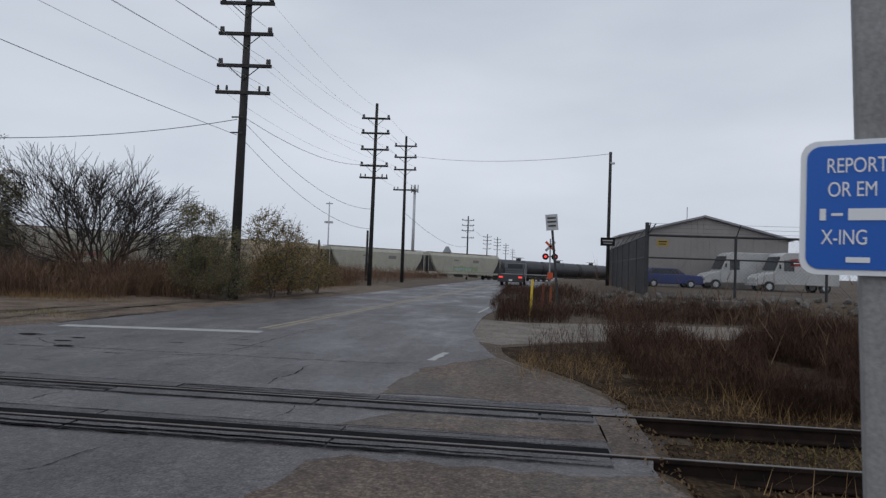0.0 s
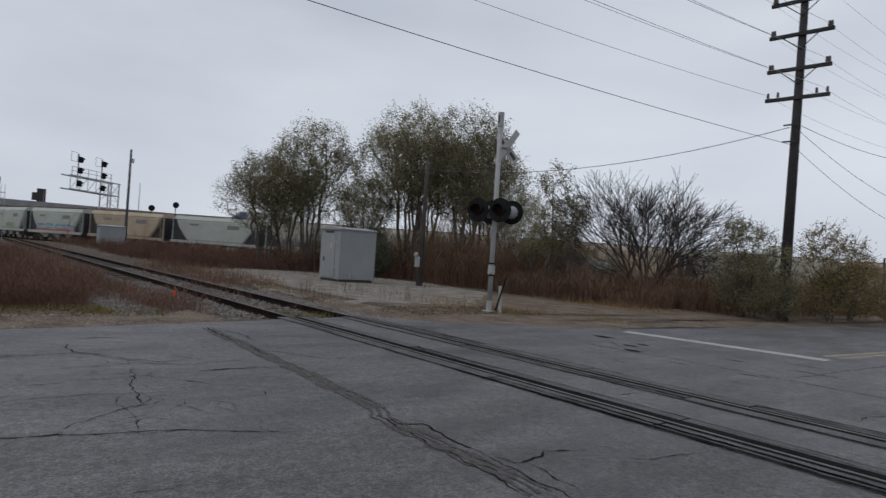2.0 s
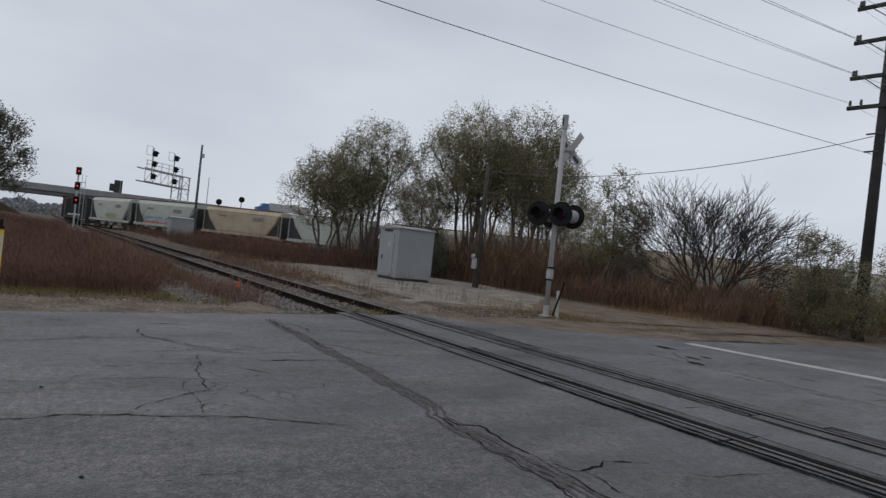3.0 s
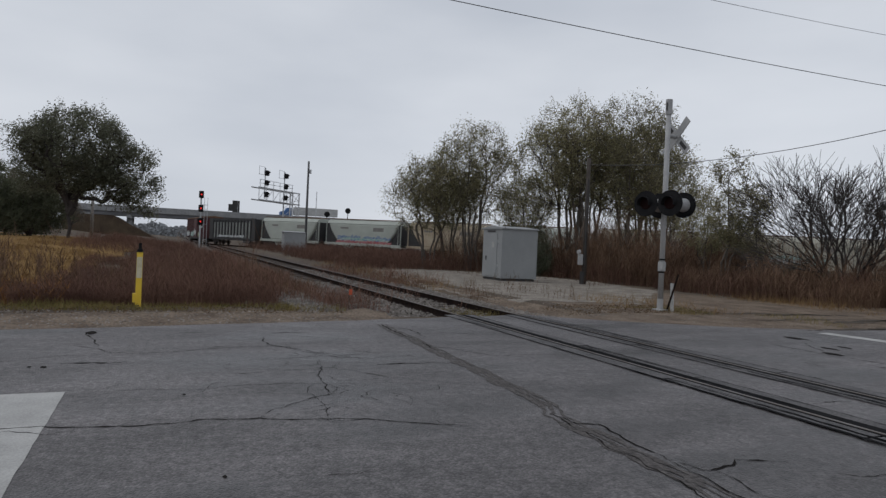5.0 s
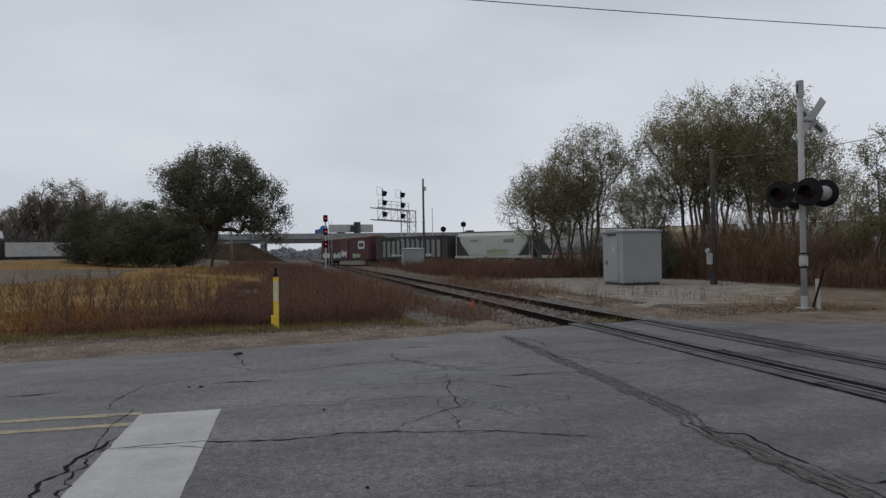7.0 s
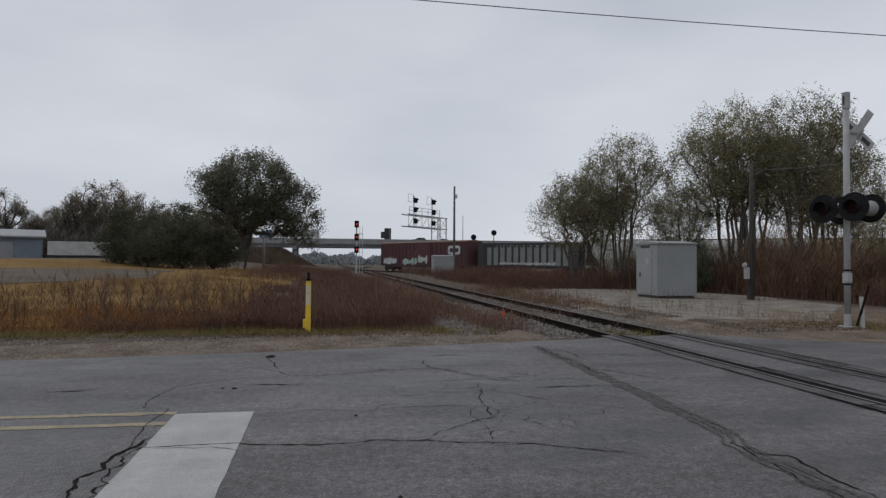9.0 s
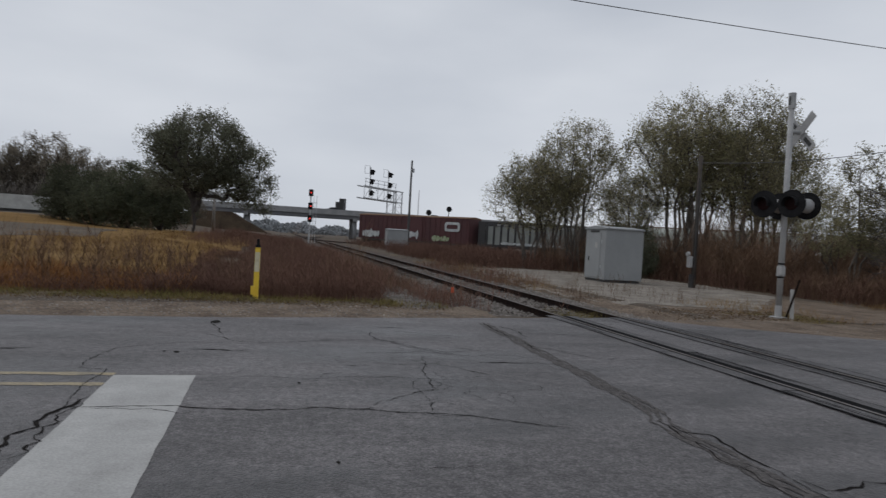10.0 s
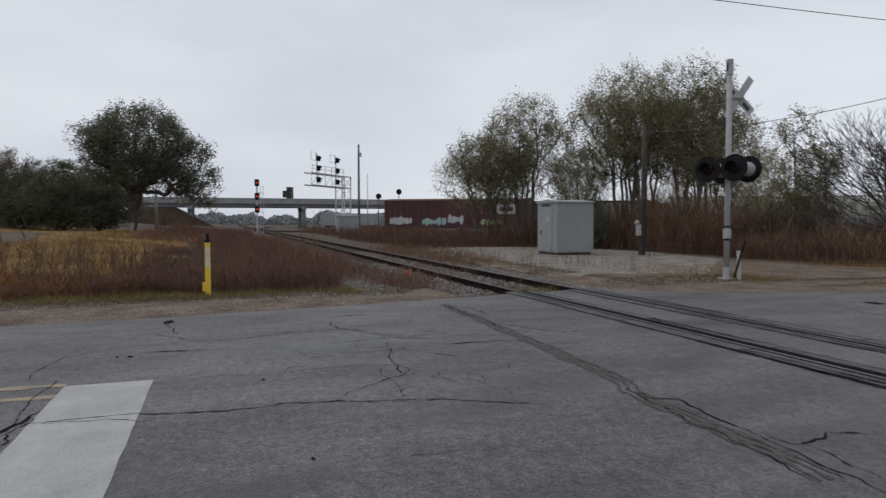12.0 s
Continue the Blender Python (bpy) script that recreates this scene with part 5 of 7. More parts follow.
place(bush3, -36.2, 13.0, 0.8, 300)

oak = crowned_tree("oak_tree", 41, [(0, 0, 0.3, 0.3, 8.6), (0.1, 0.05, -1.6, -2.2, 7.4, 2.3), (0.05, 0.05, 1.4, 2.8, 7.0, 2.1), (0.05, -0.05, 0.4, -3.0, 6.4, 2.8), (0.05, 0, -2.0, 2.0, 7.0, 3.0), (0.05, 0, 2.2, -1.4, 6.6, 2.6)], [(0, 0.7, 7.6, 4.3, 3.3), (0, -2.9, 7.6, 2.1, 1.8), (0.3, 4.5, 5.9, 2.5, 2.7), (0, 5.6, 3.6, 1.6, 1.7), (0.5, 2.8, 4.4, 2.4, 1.5), (0, -2.1, 5.4, 2.2, 1.6), (0.6, 0.3, 5.2, 2.6, 1.8)], 640, 106, 0.17, 0.62, 0.32, DARKBARK, LEAF_DARK, "large round-crowned oak with dark green-brown leaves on the lawn", "", 4, 3, 0.5)
place(oak, -60.6, -13.4, 0.97, 0, True)
fart = crowned_tree("far_tree", 47, [(0, 0, 0.5, 0.3, 10), (0.2, 0, -1.8, 1.0, 9), (0, 0.2, 1.5, -1.6, 9)], [(0, 0, 8.4, 3.2, 3.8), (1.8, -1.6, 6.5, 2.8, 3.0), (-2.0, 1.4, 6.2, 2.8, 3.0)], 120, 90, 0.24, 0.8, 0.22, DARKBARK, LEAF_FAR, "tree with dark olive leaves at the edge of the lot", "trees beyond the lawn", 4, 3)
spots = [(-127, -63, 1.0), (-127, -58.5, 0.7), (-126, -54.5, 0.74), (-126, -52, 0.9), (-125.5, -49, 1.12), (-125, -46, 1.0), (-124.5, -43, 1.12), (-124, -39.5, 0.95), (-124, -36.5, 0.82), (-123, -34, 0.84), (-123, -31, 0.8), (-122, -28, 0.76), (-122, -25, 0.7), (-104, -70, 0.8), (-100, -78, 0.9), (-92, -88, 1.0), (-85, -98, 1.0), (-112, -80, 0.85), (-120, -70, 0.8), (-135, -60, 0.75), (-134, -51, 0.85), (-133, -45, 0.8), (-132, -38, 0.75), (-131, -31, 0.7), (-131, -22, 0.5)]
for k, (x, y, s) in enumerate(spots):
    place(fart, x, y, s, 67 * k, k == 0)
cedar = crowned_tree("cedar_tree", 53, [(0, 0, 0.1, 0.1, 6.2), (0.1, 0.1, 0.9, 1.4, 4.6), (0, 0.1, -0.8, -1.5, 4.4)], [(0, 0, 3.9, 2.0, 2.5), (0.6, 1.9, 2.6, 1.9, 1.9), (-0.4, -1.9, 2.4, 1.9, 1.8), (0.2, 0.3, 1.4, 2.6, 1.3)], 240, 100, 0.2, 0.6, 0.2, DARKBARK, LEAF_CEDAR, "dense dark evergreen beside the oak", "evergreens by the oak", 4, 1, 0.5)
for k, (x, y, s) in enumerate([(-68, -17.4, 0.92), (-69.5, -20.6, 1.02), (-71, -24.2, 0.84), (-74, -27.5, 0.9)]):
    place(cedar, x, y, s, 50 * k, k == 0, -0.1)
st = thin_pole(-72, -12.8, 0.7, 4.2, 0.16, GREYWOOD, "weathered stub of a wooden pole on the lawn", "post")


def stems(name, areas, n, low, high, width, twigs, lean, material, label, category="brush", kind="stuff", seed=1):
    """Upright dead stems with side twigs, scattered over stretches of the plan."""
    r = np.random.RandomState(seed)
    size = np.array([(a[1] - a[0]) * (a[3] - a[2]) * (a[4] if len(a) > 4 else 1) for a in areas], float)
    pick = r.choice(len(areas), n, p=size / size.sum())
    box = np.array([a[:4] for a in areas], float)[pick]
    x = box[:, 0] + (box[:, 1] - box[:, 0]) * r.rand(n)
    y = box[:, 2] + (box[:, 3] - box[:, 2]) * r.rand(n)
    tone = np.array([noise.noise((a * 0.45, b * 0.45, seed)) + 0.35 * noise.noise((a * 1.6, b * 1.6, seed + 3)) for a, b in zip(x, y)])
    keep = tone > -0.22
    x, y, tone = x[keep], y[keep], tone[keep]
    n = len(x)
    z = np.array([height(a, b) for a, b in zip(x, y)]) - 0.03
    h = (low + (high - low) * r.rand(n)) * (0.82 + 0.85 * tone)
    base = np.stack([x, y, z], 1)
    up = np.stack([r.randn(n) * lean, r.randn(n) * lean, np.ones(n)], 1) * h[:, None]
    a = r.rand(n) * np.pi
    side = np.stack([np.cos(a), np.sin(a), 0 * a], 1) * width / 2
    tris = [np.stack([base - side, base + side, base + up], 1)]
    for k in range(twigs):
        t = 0.3 + 0.65 * r.rand(n)
        root = base + up * t[:, None]
        a = r.rand(n) * 2 * np.pi
        out = np.stack([np.cos(a), np.sin(a), 0.7 + 0.9 * r.rand(n)], 1) * (h * (0.16 + 0.2 * r.rand(n)))[:, None]
        s = np.stack([-np.sin(a), np.cos(a), 0 * a], 1) * width * 0.42
        tris.append(np.stack([root - s, root + s, root + out], 1))
    v = np.concatenate(tris).reshape(-1, 3)
    f = np.arange(len(v)).reshape(-1, 3)
    return stuff(name, v.tolist(), f.tolist(), material, label, category, kind)


stems("low_brush", [(-24, -15.6, -8.6, -6.4, 1.6), (-22, -15.8, -11.5, -8.6, 0.6), (-40, -24, -9.5, -7, 0.4)], 17000, 0.13, 0.42, 0.012, 4, 0.25, BRUSH, "low dead reddish-brown weeds beside the lawn", seed=21)
stems("brush_beside_track", [(-24, -15.6, -6.6, -3.4, 2.2), (-45, -24, -7.5, -3.0, 1.2), (-95, -45, -12, -3.4, 0.5)], 33000, 0.18, 0.82, 0.013, 4, 0.2, BRUSH, "thicket of dead reddish-brown weeds beside the track", seed=2)
stems("brush_beyond_track", [(-62, -37, 4.0, 15, 1.3), (-110, -62, 4.5, 22, 0.4), (-60, -36, 14, 36, 0.5), (-34, -16, 14.6, 20, 1.4)], 36000, 0.45, 1.15, 0.024, 3, 0.16, BRUSH, "wide stand of dead brown brush beyond the track", seed=3)
stems("thicket", [(-38, -25, 15.2, 24, 1.0), (-44, -38, 11, 16, 0.5), (-26, -17, 18.6, 23, 0.3)], 9000, 0.7, 2.9, 0.02, 7, 0.2, BRUSHGREY, "tangled thicket of bare grey-brown saplings under the trees", seed=14)
stems("saplings", [(-41, -36, 11, 19, 1), (-37, -29, 16, 23, 1.4), (-29, -23, 17.5, 21, 0.5)], 230, 2.0, 4.4, 0.04, 12, 0.09, BARK, "thin bare saplings crowded beneath the trees", seed=22)
stems("lawn_stalks", [(-26, -16, -16, -8, 1)], 160, 0.8, 1.5, 0.02, 16, 0.1, BRUSHGREY, "bushy dead weed stalks standing at the lawn edge", seed=16)
stems("far_undergrowth", [(-124, -112, -62, -24, 1)], 9000, 1.5, 4.5, 0.10, 6, 0.25, BARK, "grey-brown undergrowth beneath the far trees", seed=17)
stems("tall_stalks", [(-22, -15.8, -12, -3.4, 1), (-26, -17, -17, -10, 0.5), (2, 9, 3.4, 9, 0.8), (0.2, 6, 13.5, 17, 0.6), (-24, -15, 14.6, 18, 0.7)], 420, 0.9, 1.6, 0.014, 9, 0.12, BRUSHGREY, "single tall dead weed stalks standing above the brush", seed=15)
stems("brush_by_road", [(-24, -14.5, 14.8, 19, 2), (-17, -12.4, 17, 40, 1.5), (-34, -15, 20, 60, 0.4), (-30, -11.5, 40, 90, 0.2)], 26000, 0.6, 1.35, 0.022, 3, 0.14, BRUSHGREY, "tall dead brown brush along the road", seed=4)
stems("weeds_by_crossing", [(1.0, 3.0, 3.4, 7.2, 1.0), (2.4, 12, 2.7, 9.2, 2.6), (-0.5, 1.4, 4.6, 7.4, 0.12)], 62000, 0.22, 0.68, 0.008, 6, 0.2, BRUSHDARK, "dense dark brown dead weeds beside the crossing", seed=5)
stems("weeds_below_lot", [(-1.4, 3, 13.2, 18.5, 1.2), (3, 22, 15.2, 17.5, 1.3), (-1.9, 2.5, 18.5, 42, 0.5)], 15000, 0.22, 0.6, 0.014, 4, 0.2, BRUSHDARK, "dead brown weeds below the fenced lot", seed=6)
stems("orange_weeds", [(-24, -15.4, -20, -9.4, 1), (-20, -15.6, -9.4, -7.6, 0.4)], 9000, 0.12, 0.46, 0.016, 4, 0.5, RUSTWEED, "orange-brown dead weeds beside the road", seed=7)
stems("tawny_grass", [(0.5, 5, 2.6, 3.5, 1.5), (-0.6, 2.0, 3.4, 5.2, 0.6), (-46, -22, 2.8, 4.4, 0.5), (-28, -18, -3.4, -2.4, 0.2), (-19, -13.5, 5.6, 8.6, 0.35), (-20, -13.2, 13.2, 15.4, 0.6), (-14, -11.5, 22, 40, 0.3), (1, 10, -0.9, 2.4, 0.25)], 9000, 0.12, 0.42, 0.012, 0, 0.5, TAWNY, "tufts of tawny dead grass", "grass", seed=8)
stems("verge_grass", [(-15.6, -14.5, -16, -3.2, 1.5), (-15.2, -14.3, -3.2, -1.5, 0.8), (-15.4, -13.6, 5.4, 7.6, 1.4), (-16.5, -13.8, 0.2, 1.3, 0.8), (1, 8, 0.3, 1.3, 0.5), (-13.5, -11.0, 8.5, 10, 0.3)], 14000, 0.05, 0.2, 0.014, 0, 0.5, GRASS, "short yellowing verge grass", "grass", seed=9)
stems("pad_weeds", [(-24, -18, 2.9, 4.2, 1), (-22, -17.5, 5, 6.5, 0.4), (-26, -24.5, 11.5, 13.2, 0.8), (-35, -29, 9, 14, 0.3), (-30, -16, -3.4, -1.0, 1.6), (-40, -22, 2.4, 4.2, 0.5)], 3400, 0.2, 0.6, 0.012, 3, 0.2, BRUSHGREY, "scattered dry weeds on the gravel", seed=10)

stems("track_weeds", [(-30, -15.2, -3.8, -0.9, 1.5), (-60, -30, -3.8, -0.9, 0.5), (-34, -15.5, 0.2, 1.3, 0.3), (-40, -24, 2.2, 4.6, 0.6)], 9000, 0.1, 0.5, 0.012, 4, 0.25, BRUSH, "thin dead weeds among the ballast stones", seed=18)
stems("mossy_grass", [(0.9, 7, 0.1, 1.42, 1), (-16.6, -14.0, 0.25, 1.25, 0.5), (-15.8, -14.4, -12, -1.8, 0.6)], 5200, 0.03, 0.12, 0.012, 0, 0.6, GRASS, "short mossy yellow-green grass along the track", "grass", seed=19)
stems("front_tufts", [(0.7, 3.4, 2.5, 3.9, 1), (-0.7, 1.4, 3.8, 6.2, 0.7), (1.2, 5, -2.4, -0.9, 0.3)], 1700, 0.08, 0.26, 0.010, 1, 0.6, TAWNY, "matted tan grass tufts before the weeds", "grass", seed=20)

LOT = mat("dry_grey_lot", (0.105, 0.088, 0.072), (0.155, 0.128, 0.102), rough=1.0, size=3.0, fine=0.2, bump_size=0.1, spec=0.05)
patch("lawn", [(-22, -60), (-19, -18), (-19.5, -11.5), (-26, -9.2), (-46, -8.5), (-70, -7), (-80, -14), (-78, -40), (-90, -70), (-60, -90)], 0.03, LAWN, "sloping autumn lawn of orange and yellow grass", "lawn", wobble=0.6, step=1.5, drape=True)
patch("parking_lot", [(-32, -24), (-44, -16.8), (-55, -18.2), (-60, -24), (-56, -34), (-40, -34)], 0.06, LOT, "grey asphalt lot beyond the lawn", "parking lot", wobble=1.0, step=1.5, drape=True)
stems("lawn_grass", [(-44, -19.5, -20, -9.5, 1), (-66, -44, -15, -10, 0.7)], 16000, 0.1, 0.3, 0.05, 0, 0.4, mat("lawn_blades", (0.17, 0.098, 0.034), (0.27, 0.17, 0.066), rough=1.0, size=4.0, vary=0.3), "orange and yellow autumn grass", "grass", seed=12)

# leaf and grass litter near the rails
v, f = [], []
for _ in range(9000):
    x, y = random.choice(((random.uniform(0.6, 7), random.uniform(-2.2, 3.6)), (random.uniform(0.4, 3), random.uniform(-1.2, 3.6)), (random.uniform(-16, -13.8), random.uniform(3, 8)), (random.uniform(-15.5, -13.9), random.uniform(-14, -1.6))))
    z = height(x, y) + 0.03
    a, s = random.uniform(0, 6.3), random.uniform(0.008, 0.022)
    k = len(v)
    v += [(x + s * math.cos(a), y + s * math.sin(a), z), (x - s * 0.6 * math.sin(a), y + s * 0.6 * math.cos(a), z + 0.02), (x - s * math.cos(a), y - s * math.sin(a), z + random.uniform(0, 0.03)), (x + s * 0.6 * math.sin(a), y - s * 0.6 * math.cos(a), z)]
    f.append((k, k + 1, k + 2, k + 3))
stuff("leaf_litter", v, f, mat("wet_dead_leaves", (0.075, 0.045, 0.024), (0.15, 0.095, 0.045), rough=0.8, size=0.3, vary=0.6, spec=0.2), "scattered dead brown leaves", "leaves")

# ---- fenced lot ----
FENCEBLACK = mat("black_fence_paint", (0.02, 0.02, 0.022), (0.04, 0.04, 0.042), rough=0.6, size=0.3)
LINK = mat("chain_link_wire", (0.09, 0.09, 0.095), (0.14, 0.14, 0.145), rough=0.6, size=0.3)
SLAT = mat("dark_grey_privacy_slat", (0.050, 0.053, 0.06), (0.075, 0.078, 0.085), rough=0.7, size=0.4, vary=0.25)
SHEDWALL = mat("grey_tan_metal_wall", (0.235, 0.218, 0.205), (0.285, 0.268, 0.255), rough=0.6, size=2.0)
SHEDROOF = mat("grey_metal_roof", (0.20, 0.20, 0.21), (0.28, 0.28, 0.29), rough=0.5, size=2.0)
VANWHITE = mat("white_van_paint", (0.36, 0.36, 0.355), (0.46, 0.46, 0.45), rough=0.35, size=1.0)
GLASS = mat("dark_vehicle_glass", (0.02, 0.025, 0.03), (0.03, 0.035, 0.04), rough=0.08, size=1.0)
TYRE = mat("tyre_rubber", (0.015, 0.015, 0.016), (0.03, 0.03, 0.03), rough=0.9, size=0.2)
LOTZ = 0.67


def fence(ax, ay, bx, by, label, slats, posts):
    length, yaw = math.hypot(bx - ax, by - ay), math.degrees(math.atan2(by - ay, bx - ax))
    p = empty("chain_link_fence", pose(ax, ay, LOTZ, 0, 0, yaw), label, "fence", "fence round the lot")
    for i in range(posts + 1):
        x = length * i / posts
        big = i == 0
        part("post", Geo().tube((x, 0, -0.2), (x, 0, 2.75 if big else 2.3), 0.075 if big else 0.05, None, 8), FENCEBLACK, p)
        part("barb_arm", Geo().tube((x, 0, 2.25), (x + 0.05, -0.32, 2.72), 0.02), FENCEBLACK, p)
    part("top_rail", Geo().tube((0, 0, 2.28), (length, 0, 2.28), 0.045), FENCEBLACK, p)
    part("middle_rail", Geo().tube((0, 0, 1.45), (length, 0, 1.45), 0.03), FENCEBLACK, p)
    for k in range(3):
        part("barbed_wire", Geo().tube((0, -0.1 - 0.1 * k, 2.40 + 0.15 * k), (length, -0.1 - 0.1 * k, 2.40 + 0.15 * k), 0.006, None, 3), LINK, p)
    if slats:
        n = int(length / 0.12)
        v, f = [], []
        for i in range(n):
            x, k = i * length / n, len(v)
            w = 0.108
            v += [(x, -0.01, 0.05), (x + w, -0.01, 0.05), (x + w, -0.01, 2.22), (x, -0.01, 2.22), (x, 0.012, 0.05), (x + w, 0.012, 0.05), (x + w, 0.012, 2.22), (x, 0.012, 2.22)]
            f += [(k, k + 1, k + 2, k + 3), (k + 4, k + 7, k + 6, k + 5), (k, k + 3, k + 7, k + 4), (k + 1, k + 5, k + 6, k + 2)]
        ob = stuff("privacy_slats", v, f, SLAT, "dark grey upright privacy slats", "", parent=p)
    g = Geo()
    s, h = 0.14, 2.24
    x = -h
    while x < length:
        for sg in (0, 1):
            a, b = (x, 0.0), (x + h, h)
            if a[0] < 0:
                a = (0.0, -x)
            if b[0] > length:
                b = (length, length - x)
            if b[1] > a[1]:
                z0, z1 = (a[1], b[1]) if sg == 0 else (h - a[1], h - b[1])
                g.tube((a[0], 0.02 * sg, 0.03 + z0), (b[0], 0.02 * sg, 0.03 + z1), 0.0035, None, 3, False)
        x += s
    ob = part("chain_link", g, LINK, p)
    ob["kind"] = "stuff"
    return p


fence(3.9, 19.0, 23.0, 19.6, "black chain-link fence with barbed wire along the lot", False, 6)
fence(3.9, 19.0, 4.9, 37.0, "black chain-link fence with dark privacy slats", True, 6)
ns = empty("warning_sign", pose(4.45, 18.95, LOTZ + 2.0), "small yellow warning sign on the fence", "sign")
part("plate", Geo().box(0, 0, 0, 0.42, 0.012, 0.26), mat("weathered_yellow_plate", (0.36, 0.25, 0.06), (0.28, 0.20, 0.06), rough=0.6, size=0.2), ns)
part("writing_bar", Geo().box(0, -0.008, 0.05, 0.3, 0.004, 0.04).box(0, -0.008, -0.04, 0.26, 0.004, 0.03), BLACKMETAL, ns)


def shed():
    p = empty("metal_shed", pose(11.4, 39.5, LOTZ), "grey-tan gabled metal shed behind the fence", "shed")
    w, e, a, d = 5.4, 3.35, 4.75, 8
    part("wall", Geo().prism([(-w, -0.1), (w, -0.1), (w, e), (0, a), (-w, e)], 0, d, "y"), SHEDWALL, p)
    for s in (-1, 1):
        part("roof", Geo().prism([(0, a + 0.02), (s * (w + 0.25), e - 0.05), (s * (w + 0.25), e + 0.08), (0, a + 0.16)], -0.25, d + 0.2, "y"), SHEDROOF, p)
    ribs = Geo()
    for i in range(26):
        x = -w + 0.2 + i * 0.4
        top = a - (a - e) * abs(x) / w
        ribs.box(x, -0.012, top / 2, 0.05, 0.03, top - 0.1)
    part("wall_ribs", ribs, SHEDWALL, p)
    part("vent_pipe", Geo().tube((-0.4, 3, a - 0.3), (-0.4, 3, a + 1.0), 0.03), GALV, p)
    return p


shed()


def wheel(parent, x, y, r=0.38, w=0.24):
    t = part("wheel", Geo().tube((x, y - w / 2, r), (x, y + w / 2, r), r, r, 20), TYRE, parent, "black tyre")
    part("rim", Geo().tube((x, y - w / 2 - 0.01, r), (x, y + w / 2 + 0.01, r), r * 0.55, r * 0.55, 14), GALV, t)
    return t


def step_van(x, y, yaw, label, badge):
    p = empty("delivery_van", pose(x, y, LOTZ, 0, 0, yaw), label, "van", "parked vans")
    part("body", Geo().prism([(-2.4, 0.55), (2.35, 0.55), (2.35, 2.85), (2.2, 2.95), (-1.55, 2.95), (-1.85, 2.75), (-2.35, 1.55), (-2.4, 1.45)], -1.05, 1.05), VANWHITE, p, bevel=0.06)
    part("bonnet", Geo().prism([(-3.55, 0.5), (-2.3, 0.5), (-2.3, 1.5), (-3.3, 1.25), (-3.55, 1.05)], -0.9, 0.9), VANWHITE, p, bevel=0.08)
    part("windscreen", Geo().prism([(-2.37, 1.62), (-1.93, 2.62), (-1.95, 2.64), (-2.40, 1.63)], -0.92, 0.92), GLASS, p)
    for s in (-1, 1):
        part("side_window", Geo().box(-1.35, s * 1.052, 1.98, 0.75, 0.02, 0.8), GLASS, p)
        part("headlamp", Geo().tube((-3.57, s * 0.65, 0.98), (-3.52, s * 0.65, 0.98), 0.11, 0.11, 12), SIGNWHITE, p)
        for wx in (-2.75, 1.35):
            wheel(p, wx, s * 0.88, 0.4)
    part("bumper", Geo().box(-3.62, 0, 0.55, 0.14, 1.9, 0.22), GALV, p, bevel=0.02)
    if badge:
        part("badge", Geo().box(-0.3, -1.056, 2.3, 1.5, 0.012, 0.55), mat("dark_red_badge", (0.30, 0.02, 0.025), (0.26, 0.02, 0.025), rough=0.4, size=0.5), p, "dark red painted badge", at=pose(0, 0, 0, 0, -6, 0))
        part("badge_stroke", Geo().box(-0.3, -1.066, 2.3, 1.0, 0.006, 0.16), SIGNWHITE, p, "plain pale stroke", at=pose(0, 0, 0, 0, -6, 0))
    part("mirror", Geo().box(-2.1, -1.25, 1.9, 0.06, 0.16, 0.3), BLACKMETAL, p)
    p.scale = (0.8, 0.8, 0.8)
    return p


step_van(15.9, 35.4, 6, "white step van with a dark red badge in the lot", True)
step_van(13.4, 37.2, 6, "white delivery step van parked behind another", False)


def car(name, x, y, z, yaw, paint_mat, label, group=""):
    p = empty(name, pose(x, y, z, 0, 0, yaw), label, "car", group)
    part("body", Geo().prism([(-2.3, 0.3), (2.3, 0.3), (2.35, 0.75), (2.2, 0.98), (1.1, 1.05), (-1.3, 1.08), (-2.25, 0.95), (-2.35, 0.7)], -0.88, 0.88), paint_mat, p, bevel=0.08)
    part("cabin", Geo().prism([(-2.0, 1.0), (1.0, 1.03), (0.35, 1.5), (-1.5, 1.52)], -0.74, 0.74), paint_mat, p, bevel=0.06)
    for s in (-1, 1):
        part("side_window", Geo().prism([(-1.75, 1.08), (0.75, 1.08), (0.3, 1.43), (-1.4, 1.44)], s * 0.742, s * 0.752), GLASS, p)
        for wx in (-1.4, 1.4):
            wheel(p, wx, s * 0.8, 0.32, 0.2)
    part("windscreen", Geo().prism([(0.98, 1.06), (0.40, 1.47), (0.42, 1.49), (1.02, 1.07)], -0.66, 0.66), GLASS, p)
    part("headlamp", Geo().box(2.3, 0.6, 0.75, 0.06, 0.35, 0.14).box(2.3, -0.6, 0.75, 0.06, 0.35, 0.14), SIGNWHITE, p)
    return p


CARBLUE = mat("dark_blue_car_paint", (0.015, 0.03, 0.12), (0.02, 0.035, 0.13), rough=0.3, size=1.0)
car("parked_car", 8.6, 36.8, LOTZ, 4, CARBLUE, "dark blue car parked behind the fence", "").scale = (0.82, 0.82, 0.82)

